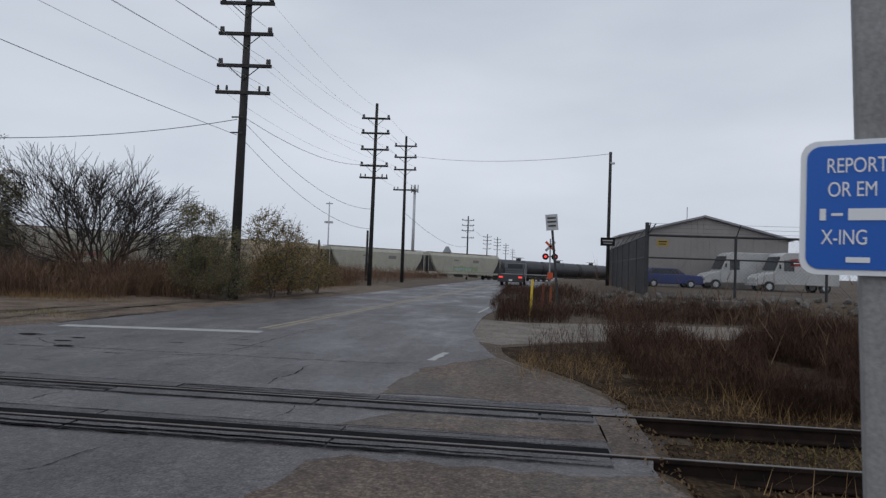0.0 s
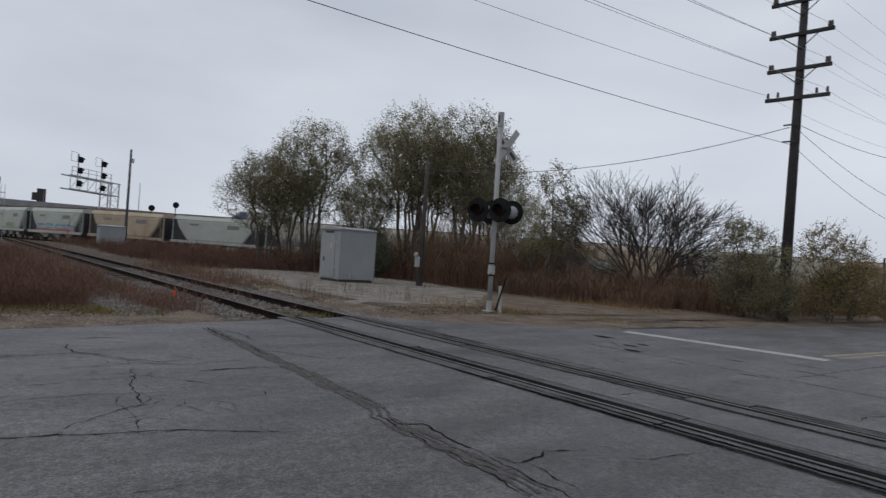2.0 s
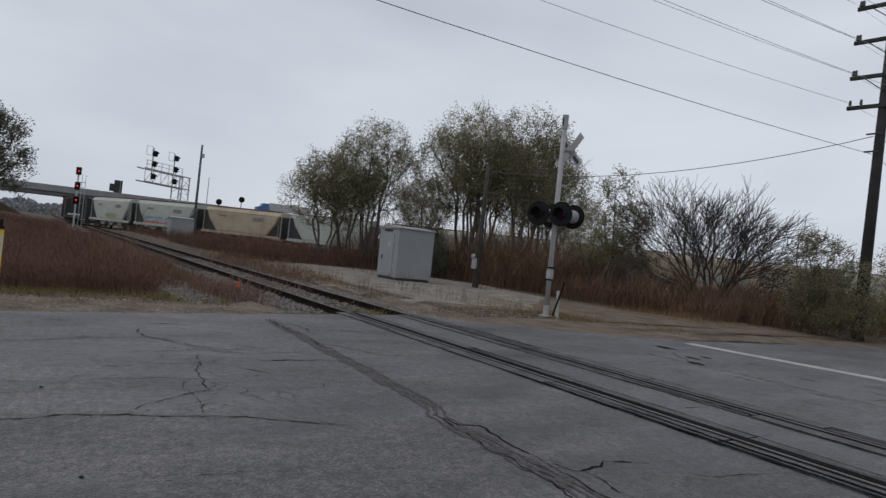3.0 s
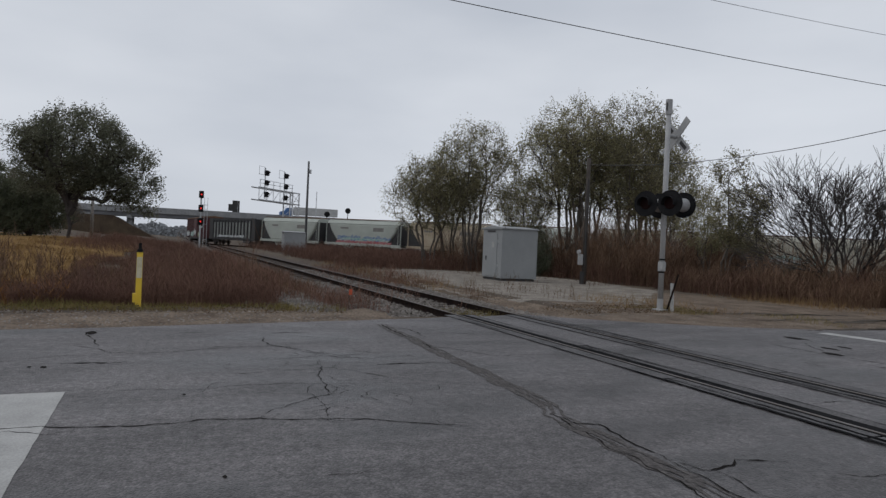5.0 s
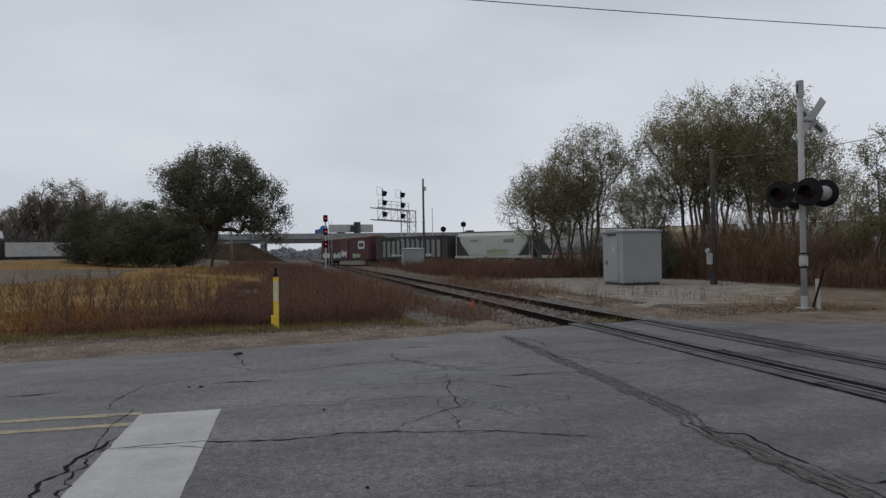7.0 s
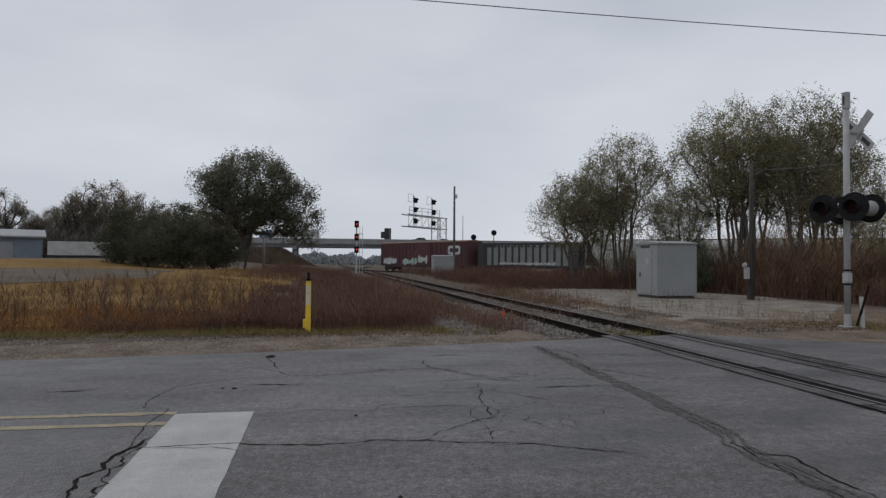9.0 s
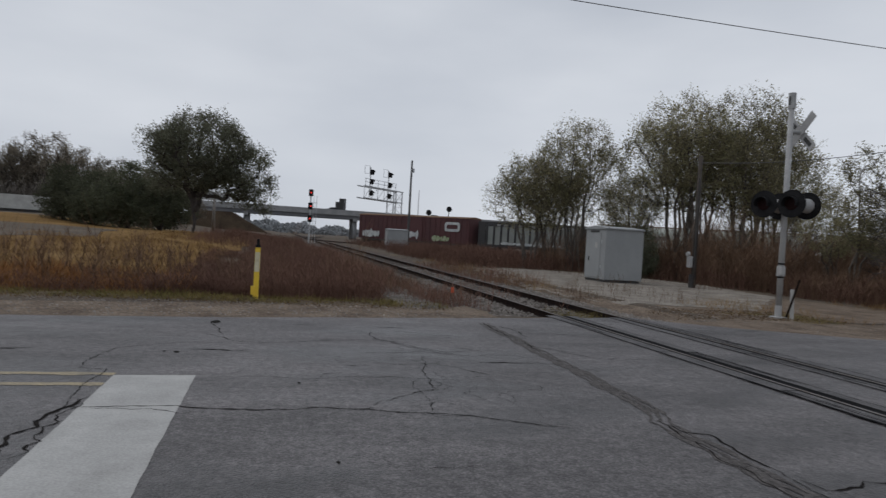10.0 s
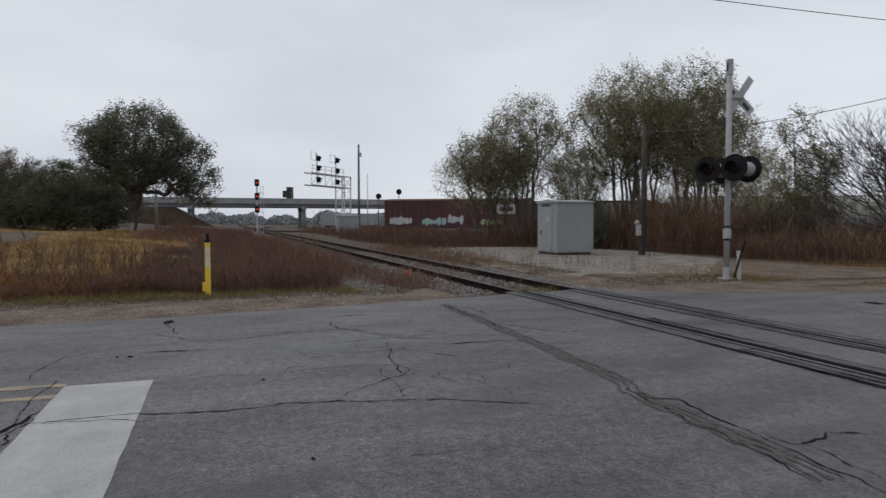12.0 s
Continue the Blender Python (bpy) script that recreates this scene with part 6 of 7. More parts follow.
# rip-rap at the edge of the lot
rr = random.Random(4)
riprap = empty("rip_rap", pose(0, 0, 0), "bank of pale broken rocks below the fenced lot", "rocks", kind="structure")
protos = []
for k in range(5):
    bm = bmesh.new()
    bmesh.ops.create_icosphere(bm, subdivisions=1, radius=1.0)
    for v in bm.verts:
        v.co *= rr.uniform(0.7, 1.2)
        v.co.z *= 0.7
    me = bpy.data.meshes.new("rock")
    bm.to_mesh(me)
    bm.free()
    me.materials.append(ROCK)
    protos.append(me)
for k in range(280):
    t = rr.random()
    x = 1.6 + 20 * t ** 1.3
    y = 17.9 + rr.uniform(-0.9, 0.7) if x > 3.4 else rr.uniform(17.6, 24)
    o = new("rock", protos[k % 5])
    s = rr.uniform(0.07, 0.19)
    o.parent = riprap
    o.matrix_basis = pose(x, y, height(x, y) + s * 0.35, rr.uniform(0, 90), rr.uniform(0, 90), rr.uniform(0, 360)) @ Matrix.Diagonal((s, s, s, 1))
part("concrete_chunk", Geo().box(6.2, 17.2, 0.55, 0.9, 0.5, 0.3, 20), ROCK, riprap, bevel=0.04)

# fallen log in the weeds
lg = empty("fallen_log", pose(5.0, 2.95, 0.02, 0, 0, 8), "dark rotting log lying in the weeds by the track", "log")
part("log", Geo().tube((-0.9, 0, 0.1), (1.0, 0, 0.12), 0.16, 0.13, 10), POLEWOOD, lg, smooth=True)

# road sign on a leaning post
rs = empty("road_sign", pose(0.80, 20.3, 0.0, 0, -6.0, 4), "white road sign seen on a leaning metal post", "sign")
part("post", Geo().box(0, 0.03, 1.8, 0.09, 0.06, 3.8), DARKSTEEL, rs)
part("plate", Geo().box(0.0, -0.02, 3.45, 0.48, 0.012, 0.64), mat("weathered_sign_face", (0.42, 0.43, 0.44), (0.52, 0.53, 0.53), rough=0.6, size=0.3), rs, bevel=0.004)
part("writing_bar", Geo().box(0.0, -0.03, 3.62, 0.34, 0.004, 0.07).box(0.0, -0.03, 3.47, 0.36, 0.004, 0.07).box(0.0, -0.03, 3.31, 0.3, 0.004, 0.07), DARKSTEEL, rs)
for x, y, h, m, t in ((-0.35, 16.2, 1.25, YELLOW, "yellow marker post in the weeds by the road"), (0.05, 17.0, 1.1, mat("rusty_red_post", (0.16, 0.04, 0.025), (0.11, 0.03, 0.02), size=0.2), "rusty red marker post in the weeds"), (0.4, 19.0, 0.95, mat("faded_orange", (0.30, 0.085, 0.03), (0.22, 0.06, 0.025), rough=0.8, size=0.2), "faded orange marker post in the weeds")):
    q = empty("marker_post", pose(x, y, -0.05, 0, 2, 0), t, "marker post")
    part("post", Geo().tube((0, 0, 0), (0, 0, h), 0.042, None, 8), m, q)

# far crossing signal with its lamps lit
fc = empty("crossing_signal", pose(1.75, 54, 0), "far crossing signal with red lamps flashing before the train", "crossing signal")
part("mast", Geo().tube((0, 0, 0), (0, 0, 4.4), 0.07, None, 8), SILVER, fc)
part("arm", Geo().tube((-0.5, 0, 2.75), (0.5, 0, 2.75), 0.05, None, 6), BLACKMETAL, fc)
for sx in (-0.42, 0.42):
    part("backing_disc", Geo().tube((sx, -0.1, 2.75), (sx, -0.13, 2.75), 0.3, None, 18), BLACKMETAL, fc)
    part("lens", Geo().tube((sx, -0.13, 2.75), (sx, -0.16, 2.75), 0.12, None, 12), REDLIT, fc, "lit red lens")
for a in (45, -45):
    part("crossbuck_blade", Geo().box(0, -0.1, 0, 1.2, 0.02, 0.22), ORANGE if a > 0 else SILVER, fc, at=pose(0, 0, 3.7, 0, a, 0))
part("gate_arm", Geo().tube((-0.2, -0.1, 1.0), (-4.6, -0.2, 1.05), 0.05, 0.03, 6), SILVER, fc, "lowered gate arm")
part("gate_housing", Geo().box(0.05, -0.1, 1.0, 0.5, 0.4, 0.6), ORANGE, fc)


def flatbed_truck():
    dark = mat("dark_truck_body", (0.03, 0.032, 0.036), (0.05, 0.05, 0.055), rough=0.5, size=0.6)
    silver = mat("grey_truck_cab", (0.085, 0.088, 0.095), (0.12, 0.124, 0.13), rough=0.35, size=0.8)
    p = empty("flatbed_truck", pose(-1.75, 51.5, 0.0, 0, 0, -4), "dark flatbed truck with lit tail lamps waiting in the lane", "truck")
    part("bed", Geo().box(0, 2.2, 0.95, 2.3, 4.4, 0.18), dark, p, bevel=0.02)
    part("tailgate", Geo().box(0, 0.0, 0.62, 2.3, 0.1, 0.55), dark, p, bevel=0.02)
    for z in (1.15, 1.35, 1.55):
        part("rack_bar", Geo().box(0, 0.05, z, 2.25, 0.05, 0.06), dark, p)
    for s in (-1, 1):
        part("side_board", Geo().box(s * 1.12, 2.2, 1.3, 0.06, 4.3, 0.55), dark, p)
        part("tail_lamp", Geo().box(s * 0.85, -0.06, 0.78, 0.32, 0.03, 0.13), REDLIT, p, "lit red tail lamp")
        wheel(p, 0, 0, 0.42).matrix_basis = pose(s * 0.85, 0.9, 0, 0, 0, 90)
        wheel(p, 0, 0, 0.42).matrix_basis = pose(s * 0.85, 5.4, 0, 0, 0, 90)
    part("cab", Geo().prism([(4.5, 0.6), (6.4, 0.6), (6.4, 1.3), (5.8, 2.05), (4.55, 2.1)], -0.98, 0.98, "x"), silver, p, bevel=0.06)
    part("rear_window", Geo().box(0, 4.49, 1.8, 1.4, 0.03, 0.38), GLASS, p)
    part("plate_bar", Geo().box(0, -0.06, 0.52, 0.3, 0.01, 0.14), SIGNWHITE, p)
    return p


flatbed_truck()

# ---- highway bridge ----
BX = -190.0


def bridge():
    p = empty("highway_bridge", pose(BX, 0, 0), "grey concrete highway overpass on round piers", "bridge")
    part("deck", Geo().box(0, 0, 7.1, 12, 420, 0.7), CONCRETE, p)
    for s in (-1, 1):
        part("girder", Geo().box(s * 5.2, 0, 6.35, 0.5, 420, 1.1), mat("weathered_girder", (0.13, 0.135, 0.145), (0.19, 0.19, 0.20), rough=0.8, size=4.0), p, "dark weathered steel girder")
        part("parapet", Geo().box(s * 5.8, 0, 7.85, 0.35, 420, 0.9), CONCRETE, p)
    for y in (-62, -15.5, 14.5, 48, 84):
        for x in (-3.5, 3.5):
            part("pier", Geo().tube((x, y, -0.5), (x, y, 5.6), 0.75, None, 14), CONCRETE, p, smooth=True)
        part("pier_cap", Geo().box(0, y, 5.6, 11, 1.3, 0.9), CONCRETE, p, bevel=0.05)
    part("abutment", Geo().box(0, -26.5, 3.0, 11, 4, 6.4), CONCRETE, p)
    part("slope_paving", Geo().prism([(-30, 5.6), (-19, 5.6), (-8, -0.3), (-30, -0.3)], -9, 9, "x"), GROUND, p, "grassy embankment slope")
    return p


bridge()
hs = empty("highway_sign", pose(BX + 5.6, 10.6, 8.3), "dark highway sign panels seen from behind on the overpass", "sign")
part("panel", Geo().box(0, 0, 1.6, 0.2, 1.9, 3.2), DARKSTEEL, hs)
part("panel", Geo().box(0.4, -1.5, 1.2, 0.2, 1.0, 1.9), DARKSTEEL, hs)
part("post", Geo().tube((0, 0.5, -0.4), (0, 0.5, 3.2), 0.12), GALV, hs)

# low pale building beyond the diamond, under the bridge
pb = empty("trailer", pose(-172, 25.5, 0, 0, 0, 84), "grey trackside trailer beyond the bridge pier", "trailer")
part("box", Geo().box(0, 0, 2.4, 15, 2.6, 3.2), SHELTER, pb, bevel=0.03)
part("chassis", Geo().box(0, 0, 0.6, 14, 2.2, 0.3), DARKSTEEL, pb)
part("wheels", Geo().tube((-6, -1.2, 0.5), (-6, 1.2, 0.5), 0.5, None, 14).tube((6, -1.2, 0.5), (6, 1.2, 0.5), 0.5, None, 14), TYRE, pb)

# buildings beyond the lawn
SIDING = mat("blue_grey_siding", (0.13, 0.16, 0.19), (0.18, 0.21, 0.24), rough=0.7, size=2.0)
lb = empty("low_warehouse", pose(-96.7, -57.6, 1.2, 0, 0, 113.4), "low blue-grey warehouse with a grey roof beyond the lot", "warehouse")
part("wall", Geo().box(0, 0, 1.7, 24, 10, 3.6), SIDING, lb)
part("roof", Geo().prism([(-5.6, 3.4), (5.6, 3.4), (5.6, 3.6), (0, 4.7), (-5.6, 3.6)], -12.4, 12.4, "x"), SHEDROOF, lb)
for k in range(4):
    part("loading_door", Geo().box(-8 + 5 * k, -5.02, 1.4, 3.2, 0.08, 2.8), SHEDROOF if k % 2 else SIDING, lb)
bt = empty("box_trailer", pose(-98.4, -39.6, 1.2, 0, 0, 109), "dirty white box trailer parked beyond the lot", "trailer")
part("box", Geo().box(0, 0, 2.0, 9.2, 2.6, 1.9), mat("dirty_white_panel", (0.45, 0.45, 0.43), (0.30, 0.30, 0.285), rough=0.6, size=1.2), bt, bevel=0.03)
part("chassis", Geo().box(0, 0, 0.85, 8.8, 2.2, 0.25), DARKSTEEL, bt)
for wx in (3.2, -3.4):
    part("wheelset", Geo().tube((wx, -1.2, 0.45), (wx, 1.2, 0.45), 0.45, None, 14), TYRE, bt)

# far trees on the skyline; distance haze is painted into their pale blue-grey
HAZE = mat("hazed_skyline_grey", (0.20, 0.215, 0.225), (0.26, 0.27, 0.28), rough=1.0, size=20, vary=0.05)
fr = random.Random(6)
v, f = [], []
for k in range(36000):
    a = radians(fr.uniform(55, 128))
    r = fr.uniform(430, 520)
    lump = 0.55 + 0.6 * noise.noise((a * 22, 1.0, 4.0)) + 0.25 * noise.noise((a * 90, 1.0, 4.0))
    x, y, z = -r * math.sin(a), r * math.cos(a), fr.uniform(0, 1) ** 0.8 * 13 * max(lump, 0.15)
    s = fr.uniform(0.3, 0.8)
    k0 = len(v)
    d = Vector((fr.gauss(0, 1), fr.gauss(0, 1), fr.gauss(0, 1))).normalized()
    u = d.orthogonal()
    w = d.cross(u)
    c = Vector((x, y, z))
    v += [tuple(c - u * s), tuple(c + w * s), tuple(c + u * s), tuple(c - w * s)]
    f.append((k0, k0 + 1, k0 + 2, k0 + 3))
stuff("far_woods", v, f, HAZE, "far line of bare woods on the skyline, haze painted into the grey", "woods")
# the tower takes the same haze-coloured grey
ft = empty("water_tower", pose(-52, 420, -1), "far tower on the skyline, haze painted into its pale colour", "tower")
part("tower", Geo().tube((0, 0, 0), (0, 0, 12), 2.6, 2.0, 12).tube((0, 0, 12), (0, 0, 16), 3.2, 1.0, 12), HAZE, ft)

# ---- train ----


def line_table():
    """The train's line: straight past the road, bending away to the west."""
    step, rows = 1.0, []
    heads = {}
    for s in range(-170, 320):
        phi = 47.8
        if s < 14:
            phi = max(47.8 - math.degrees(0.0154 * (14 - s)), -5.0)
        elif s > 37:
            phi += math.degrees(0.001 * (s - 37))
        heads[s] = phi
    x, y = -96.2, 11.2
    out = {0: (x, y)}
    for s in range(1, 320):
        a = radians(heads[s])
        x, y = x + math.cos(a), y + math.sin(a)
        out[s] = (x, y)
    x, y = -96.2, 11.2
    for s in range(-1, -170, -1):
        a = radians(heads[s])
        x, y = x - math.cos(a), y - math.sin(a)
        out[s] = (x, y)
    return out


LINE_XY = line_table()


def line_point(s):
    k = int(math.floor(s))
    (x0, y0), (x1, y1), t = LINE_XY[k], LINE_XY[k + 1], s - math.floor(s)
    return Vector((x0 + (x1 - x0) * t, y0 + (y1 - y0) * t, 0.12 - 0.0068 * max(s, 0.0)))


def at_line(s, half=4.0):
    a, b = line_point(s - half), line_point(s + half)
    d = b - a
    return Matrix.LocRotScale((a + b) / 2, Euler((0, -math.asin(d.z / d.length), math.atan2(d.y, d.x))), None)


WHEELSTEEL = mat("grimy_wheel_steel", (0.03, 0.027, 0.025), (0.06, 0.05, 0.045), rough=0.8, size=0.3)
CREAM = mat("grimy_cream_car_paint", (0.43, 0.415, 0.34), (0.33, 0.315, 0.26), rough=0.7, size=2.5, fine=0.06, bump_size=0.3)
PALE = mat("grimy_pale_grey_car_paint", (0.43, 0.46, 0.41), (0.34, 0.355, 0.32), rough=0.7, size=2.5)
BUFF = mat("rust_streaked_buff_paint", (0.44, 0.38, 0.28), (0.33, 0.25, 0.17), rough=0.75, size=1.8)
MAROON = mat("grimy_maroon_paint", (0.085, 0.030, 0.031), (0.058, 0.024, 0.026), rough=0.8, size=2.0)
# black paint of wagons and cars; also colours the hoppers' painted end shade
CHIP = mat("grimy_black_paint_and_end_shade", (0.028, 0.028, 0.03), (0.045, 0.043, 0.042), rough=0.75, size=1.5)
PANELGREEN = mat("grey_green_side_panel", (0.20, 0.215, 0.20), (0.27, 0.28, 0.265), rough=0.8, size=1.5)
TANK = mat("black_tank_paint", (0.022, 0.023, 0.026), (0.04, 0.04, 0.043), rough=0.5, size=1.5)
RUSTROOF = mat("rusty_roof_edge", (0.13, 0.065, 0.035), (0.19, 0.12, 0.08), rough=0.9, size=0.6)
TAGS = [mat(n, a, b, rough=0.7, size=0.25, spread=0.1) for n, a, b in (("blue_spray", (0.10, 0.16, 0.30), (0.30, 0.36, 0.42)), ("red_spray", (0.34, 0.06, 0.07), (0.42, 0.22, 0.22)), ("white_spray", (0.52, 0.54, 0.53), (0.34, 0.36, 0.37)), ("teal_spray", (0.18, 0.36, 0.34), (0.42, 0.48, 0.44)), ("green_spray", (0.22, 0.28, 0.14), (0.34, 0.36, 0.26)))]


def bogie(parent, x):
    b = part("bogie", Geo().box(x, -0.95, 0.55, 2.2, 0.16, 0.28).box(x, 0.95, 0.55, 2.2, 0.16, 0.28).box(x, 0, 0.6, 0.5, 2.0, 0.3), WHEELSTEEL, parent, "grimy steel bogie")
    for dx in (-0.87, 0.87):
        part("wheelset", Geo().tube((x + dx, -0.82, 0.44), (x + dx, -0.68, 0.44), 0.44, None, 16).tube((x + dx, 0.68, 0.44), (x + dx, 0.82, 0.44), 0.44, None, 16).tube((x + dx, -0.8, 0.44), (x + dx, 0.8, 0.44), 0.08, None, 6), WHEELSTEEL, b)


def tag(parent, x0, x1, z, h, y, material, seed):
    """Sprayed shapes as an uneven row of blots."""
    r = random.Random(seed)
    g = Geo()
    x = x0
    while x < x1:
        w = r.uniform(0.35, 0.8)
        hh = h * r.uniform(0.6, 1.1)
        n = 9
        k = r.uniform(0, 6)
        g.quad(*[(x + w / 2 + w * 0.62 * math.cos(math.tau * i / n) * r.uniform(0.6, 1.2), y, z + hh / 2 * math.sin(math.tau * i / n + 0.2) * r.uniform(0.6, 1.25)) for i in range(n)])
        x += w * r.uniform(0.7, 1.1)
    part("sprayed_tag", g, material, parent, "sprayed colour blots")["kind"] = "stuff"


def car_base(name, length, label, category, group):
    p = empty(name, pose(0, 0, 0), label, category, group)
    for s in (-1, 1):
        bogie(p, s * (length / 2 - 1.9))
        part("coupler", Geo().box(s * (length / 2 - 0.1), 0, 0.85, 0.9, 0.25, 0.25), WHEELSTEEL, p)
    return p


def hopper(paint_mat, seed, label, length=12.9):
    r = random.Random(seed)
    h = length / 2 - 0.35
    p = car_base("hopper_wagon", length, label, "hopper car", "hopper cars of the train")
    part("body", Geo().prism([(-h + 2.1, 1.25), (h - 2.1, 1.25), (h - 0.9, 2.9), (h - 0.45, 4.05), (-h + 0.45, 4.05), (-h + 0.9, 2.9)], -1.5, 1.5, "y"), paint_mat, p, bevel=0.25)
    part("roof", Geo().prism([(-1.5, 4.0), (1.5, 4.0), (1.2, 4.42), (0.6, 4.56), (-0.6, 4.56), (-1.2, 4.42)], -h + 0.35, h - 0.35, "x"), paint_mat, p)
    part("roof_walk", Geo().box(0, -0.75, 4.66, 2 * h - 0.6, 0.35, 0.06).box(0, 0.75, 4.66, 2 * h - 0.6, 0.35, 0.06), RUSTROOF, p, "rusty roof walkway")
    part("side_sill", Geo().box(0, -1.5, 1.18, 2 * h, 0.12, 0.34).box(0, 1.5, 1.18, 2 * h, 0.12, 0.34), paint_mat, p)
    for k in range(3):
        x = (k - 1) * 0.2 * length
        part("chute", Geo().prism([(x - 1.1, 1.25), (x + 1.1, 1.25), (x + 0.35, 0.45), (x - 0.35, 0.45)], -1.1, 1.1, "y"), paint_mat, p)
    for s in (-1, 1):
        for e in (-1.35, 1.35):
            part("end_post", Geo().tube((s * (h - 0.1), e, 1.2), (s * (h - 0.1), e, 4.2), 0.06), paint_mat, p)
        # added black slab fills the open end, standing in for the shade there
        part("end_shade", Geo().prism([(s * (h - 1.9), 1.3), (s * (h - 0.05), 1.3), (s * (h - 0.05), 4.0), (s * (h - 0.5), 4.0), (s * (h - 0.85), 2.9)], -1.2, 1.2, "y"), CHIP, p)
    part("ladder", Geo().line([(h - 0.4, -1.55, 1.3), (h - 0.4, -1.55, 4.1)], 0.035).line([(h - 0.05, -1.55, 1.3), (h - 0.05, -1.55, 4.1)], 0.035), paint_mat, p)
    if seed == 103:
        tag(p, -4.0, 3.9, 1.5, 0.55, -1.512, TAGS[1], seed + 50)
        tag(p, -3.9, -0.4, 2.05, 0.8, -1.515, TAGS[0], seed)
        tag(p, 0.2, 3.8, 2.05, 0.8, -1.518, TAGS[0], seed + 1)
        tag(p, -3.2, 3.2, 1.95, 0.35, -1.521, TAGS[3], seed + 2)
    elif seed == 102:
        tag(p, -1.0, 1.6, 1.9, 0.9, -1.515, TAGS[4], seed)
    elif r.random() < 0.75:
        tag(p, -3.6, r.uniform(0.5, 3.2), 2.0, 1.1, -1.515, r.choice(TAGS), seed)
        tag(p, -3.2, r.uniform(0.0, 2.0), 1.9, 0.5, -1.519, r.choice(TAGS), seed + 7)
    marks = mat("faded_marks", (0.16, 0.15, 0.14), (0.25, 0.24, 0.22), size=0.2)
    part("reporting_mark", Geo().box(-2.8, -1.512, 3.4, 1.2, 0.006, 0.25), marks, p)
    part("reporting_mark", Geo().box(2.4, -1.512, 3.3, 1.6, 0.006, 0.5), marks, p)
    return p


def boxcar(length=21.4):
    h = length / 2 - 0.35
    p = car_base("boxcar", length, "maroon boxcar with sprayed tags at the tail of the train", "boxcar", "")
    part("body", Geo().box(0, 0, 2.75, 2 * h, 3.0, 3.6), MAROON, p, bevel=0.04)
    part("roof", Geo().prism([(-1.55, 4.5), (1.55, 4.5), (1.5, 4.62), (0, 4.8), (-1.5, 4.62)], -h - 0.05, h + 0.05, "x"), RUSTROOF, p)
    part("sill", Geo().box(0, 0, 0.92, 2 * h - 3.4, 2.9, 0.35), CHIP, p)
    for k in range(23):
        part("rib", Geo().box(-h + 0.35 + k * (2 * h - 0.7) / 22, -1.52, 2.75, 0.09, 0.08, 3.5), MAROON, p)
    part("door", Geo().box(0.6, -1.57, 2.7, 3.4, 0.06, 3.3), MAROON, p, bevel=0.02)
    part("door_rail", Geo().box(0.6, -1.6, 1.0, 7.2, 0.08, 0.1), CHIP, p)
    part("painted_mark", Geo().prism(rounded(2.6, 1.3, 0.4), -1.605, -1.595), TAGS[2], p, "plain white painted emblem shape", at=pose(7.6, 0, 3.3))
    part("painted_mark", Geo().prism(rounded(1.9, 0.6, 0.25), -1.612, -1.596), MAROON, p, at=pose(7.6, 0, 3.3))
    tag(p, -9.4, -6.0, 1.7, 1.2, -1.615, TAGS[2], 3)
    tag(p, -4.4, -1.2, 1.6, 1.1, -1.615, TAGS[3], 4)
    tag(p, -0.6, 1.6, 1.9, 1.3, -1.615, TAGS[2], 5)
    tag(p, 4.2, 6.8, 1.6, 1.0, -1.615, TAGS[4], 6)
    return p


def chip_car(length=15.6):
    h = length / 2 - 0.35
    p = car_base("gondola_wagon", length, "black ribbed high-sided gondola with grey-green panels", "gondola", "")
    part("floor", Geo().box(0, 0, 1.0, 2 * h, 2.9, 0.3), CHIP, p)
    for s in (-1, 1):
        part("side_panel", Geo().box(0, s * 1.35, 2.4, 2 * h - 2.0, 0.06, 2.6), PANELGREEN, p)
        part("end_panel", Geo().box(s * (h - 0.55), 0, 2.55, 1.1, 3.0, 3.3), CHIP, p, bevel=0.03)
        part("top_rail", Geo().box(0, s * 1.45, 4.2, 2 * h, 0.16, 0.22), CHIP, p)
        part("bottom_rail", Geo().box(0, s * 1.45, 1.1, 2 * h, 0.16, 0.3), CHIP, p)
        for k in range(13):
            part("rib", Geo().box(-h + 1.3 + k * (2 * h - 2.6) / 12, s * 1.47, 2.6, 0.2, 0.2, 3.1), CHIP, p)
    tag(p, -4, 4, 1.5, 0.5, -1.6, TAGS[2], 9)
    return p


def tank_car(seed, length=14.2):
    h = length / 2 - 0.7
    p = car_base("tank_wagon", length, "black cylindrical tank wagon with a ladder and dome", "tank car", "tank cars of the train")
    part("tank", Geo().tube((-h, 0, 2.6), (h, 0, 2.6), 1.5, None, 24).tube((-h - 0.4, 0, 2.6), (-h, 0, 2.6), 0.9, 1.5, 24).tube((h, 0, 2.6), (h + 0.4, 0, 2.6), 1.5, 0.9, 24), TANK, p, smooth=False)
    part("dome", Geo().tube((0, 0, 4.0), (0, 0, 4.5), 0.5, None, 14), TANK, p)
    part("dome_rail", Geo().line([(-1, -0.7, 4.6), (1, -0.7, 4.6), (1, 0.7, 4.6), (-1, 0.7, 4.6), (-1, -0.7, 4.6)], 0.04), TANK, p)
    part("ladder", Geo().line([(-0.25, -1.6, 1.2), (-0.25, -1.2, 4.2)], 0.04).line([(0.25, -1.6, 1.2), (0.25, -1.2, 4.2)], 0.04), TANK, p)
    part("sill", Geo().box(0, 0, 1.0, 2 * h + 1.2, 0.6, 0.35), WHEELSTEEL, p)
    return p


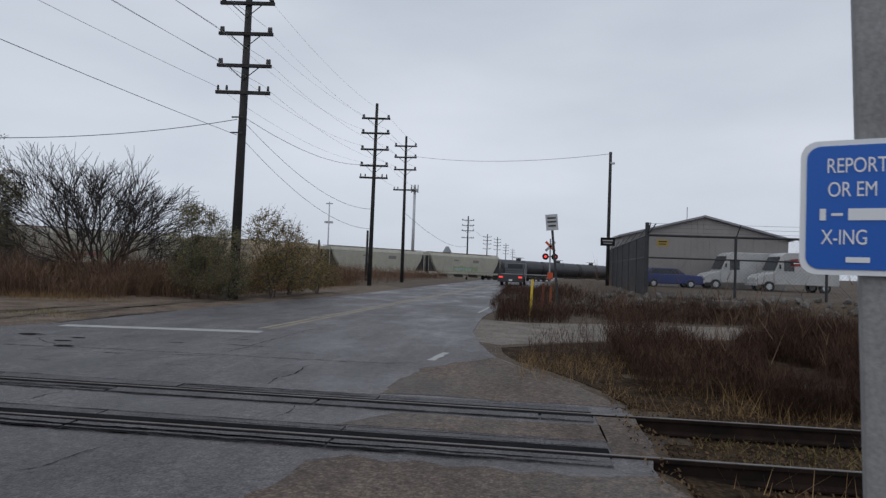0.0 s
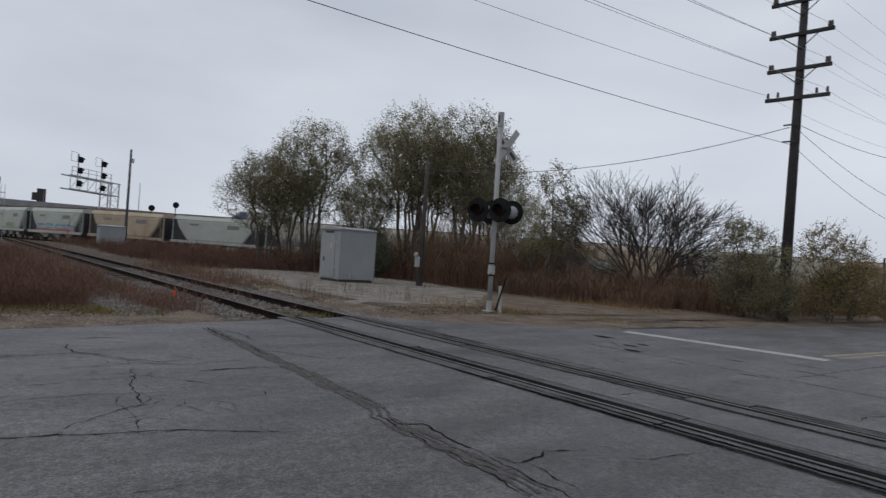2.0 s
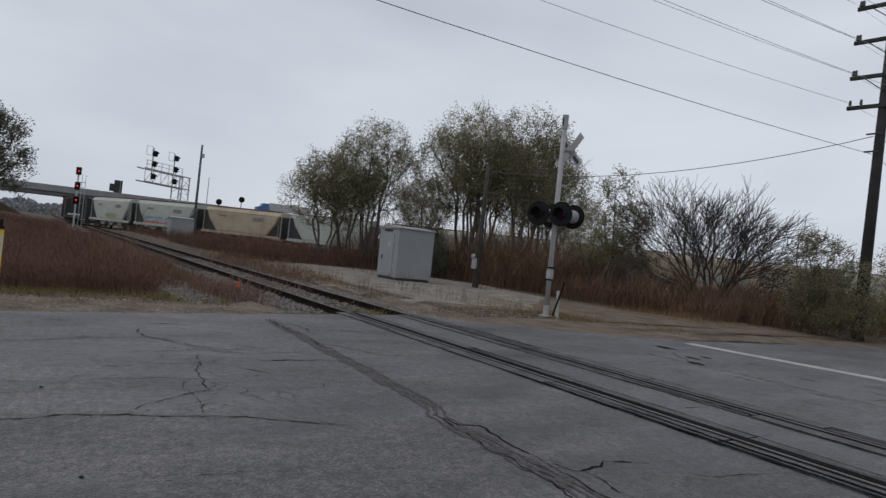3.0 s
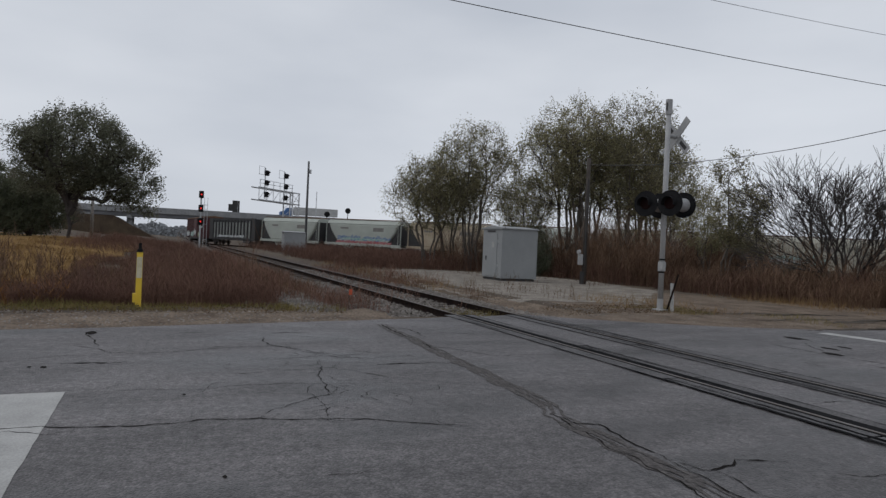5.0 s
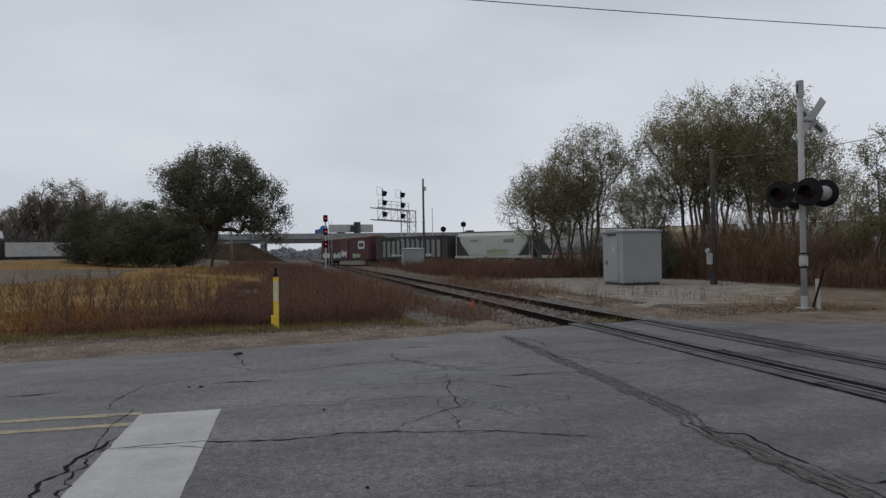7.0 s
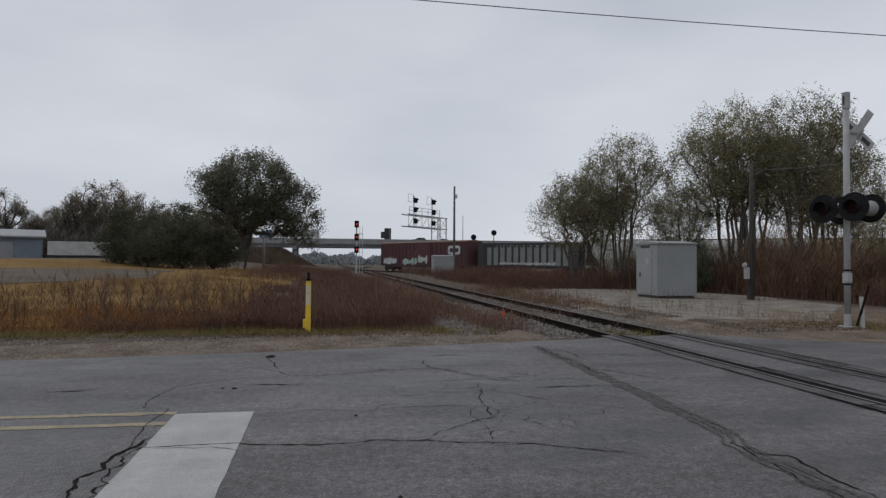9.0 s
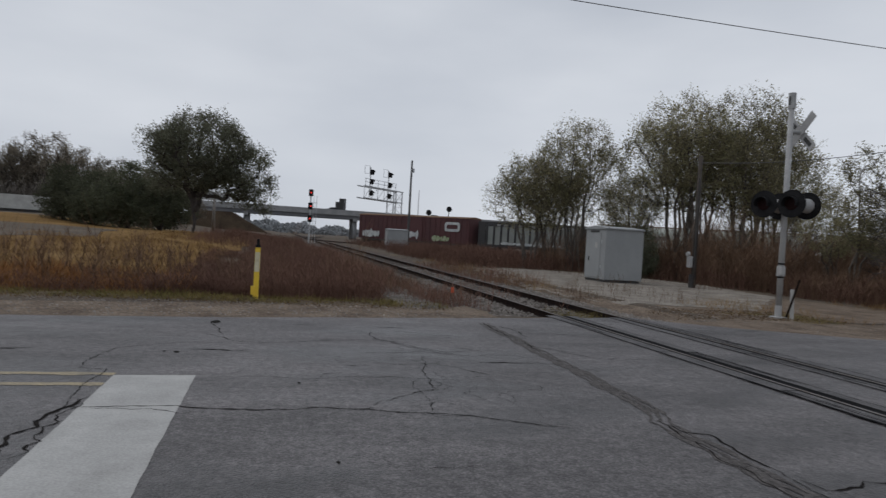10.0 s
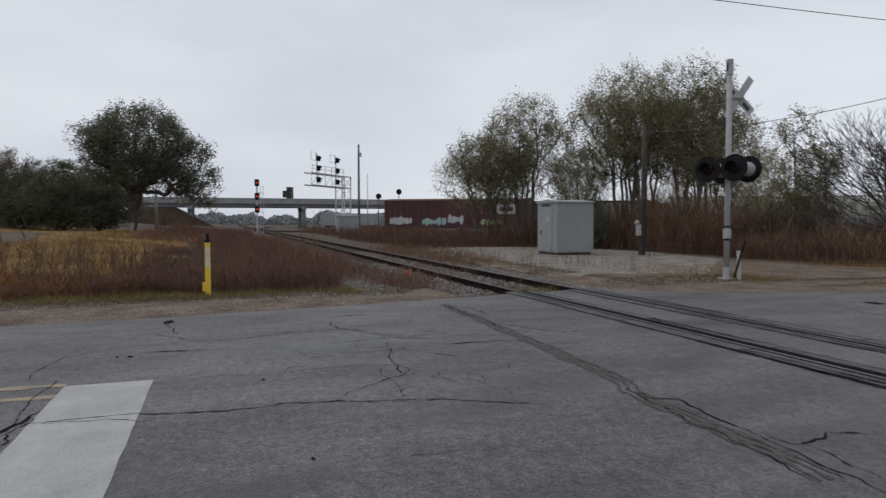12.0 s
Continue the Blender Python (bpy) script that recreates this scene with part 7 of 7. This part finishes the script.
train = []
at_s = -1.7
for k in range(19):
    if k == 0:
        ob, ln = boxcar(), 21.4
    elif k == 1:
        ob, ln = chip_car(), 15.6
    elif k < 13:
        paint_mat = (PALE, PALE, BUFF, PALE, CREAM, CREAM, BUFF, CREAM, BUFF, CREAM, CREAM)[k - 2]
        name = {CREAM: "cream", PALE: "pale grey", BUFF: "rust-streaked buff"}[paint_mat]
        ob, ln = hopper(paint_mat, 100 + k, name + " covered hopper wagon with a rusty roof walkway", 12.3 if k < 7 else 19.75), 12.3 if k < 7 else 19.75
    else:
        ob, ln = tank_car(k), 14.2
    train.append((ob, at_s + ln / 2))
    at_s += ln + 0.12

# track bed of the train's line
bed, rails = [], {-0.75: [], 0.75: []}
for s in range(-164, 312, 4):
    m = at_line(s)
    bed.append([tuple(m @ Vector((0, off, dz))) for off, dz in ((-4.2, -1.2), (-1.9, -0.16), (1.9, -0.16), (4.2, -1.2))])
    for yc in rails:
        rails[yc].append(tuple(m @ Vector((0, yc, -0.06))))
tv, tf = [q for row in bed for q in row], []
for i in range(1, len(bed)):
    for j in range(3):
        tf.append((4 * i - 4 + j, 4 * i - 3 + j, 4 * i + 1 + j, 4 * i + j))
stuff("train_bed", tv, tf, BALLAST, "low ballast bed under the train", "ballast", "structure")
tt = empty("train_track", pose(0, 0, 0), "railway track under the moving train", "railway track", kind="structure")
for yc in rails:
    part("rail", Geo().line(rails[yc], 0.07, 4), RAILSIDE, tt)

# ---- vehicles on the bridge ----
def semi():
    p = empty("semi_truck", pose(0, 0, 0), "blue semi truck pulling a white box trailer on the overpass", "truck")
    part("trailer", Geo().box(0, 4.2, 2.3, 2.6, 12.6, 2.2), VANWHITE, p, bevel=0.05)
    part("cab", Geo().prism([(-6.0, 0.7), (-2.6, 0.7), (-2.6, 3.1), (-4.2, 3.1), (-4.7, 2.2), (-6.0, 1.9)], -1.2, 1.2, "x"), mat("blue_truck_paint", (0.05, 0.13, 0.30), (0.04, 0.11, 0.26), rough=0.4, size=1.0), p, bevel=0.06)
    for y in (-5.2, -2.8, -1.6, 8.2, 9.5):
        part("wheel", Geo().tube((-1.2, y, 0.5), (1.2, y, 0.5), 0.5, None, 14), TYRE, p)
    return p


SEMI = semi()
CARS = [(car("hatchback", 0, 0, 0, 0, CHIP, "dark car driving on the overpass", "cars on the overpass"), 12.0, -11.0), (car("hatchback", 0, 0, 0, 0, PALE, "pale car driving on the overpass", "cars on the overpass"), -70.0, 11.0), (car("hatchback", 0, 0, 0, 0, CHIP, "dark car driving on the overpass", "cars on the overpass"), 128.0, -12.0)]


def motions():
    for ob, ahead in train:
        walk(ob, [(t, at_line(-77.9 + 7.25 * t + ahead)) for t in range(13)])
    # the semi and the cars cross the bridge
    walk(SEMI, [(t, pose(BX + 3.0, 88.8 - 12.0 * t, 7.45)) for t in (0, 3, 6, 9, 12)])
    for ob, y, speed in CARS:
        walk(ob, [(t, pose(BX + (3.0 if speed < 0 else -3.0), y + speed * t, 7.45, 0, 0, -90 if speed < 0 else 90)) for t in (0, 3, 6, 9, 12)])


motions()
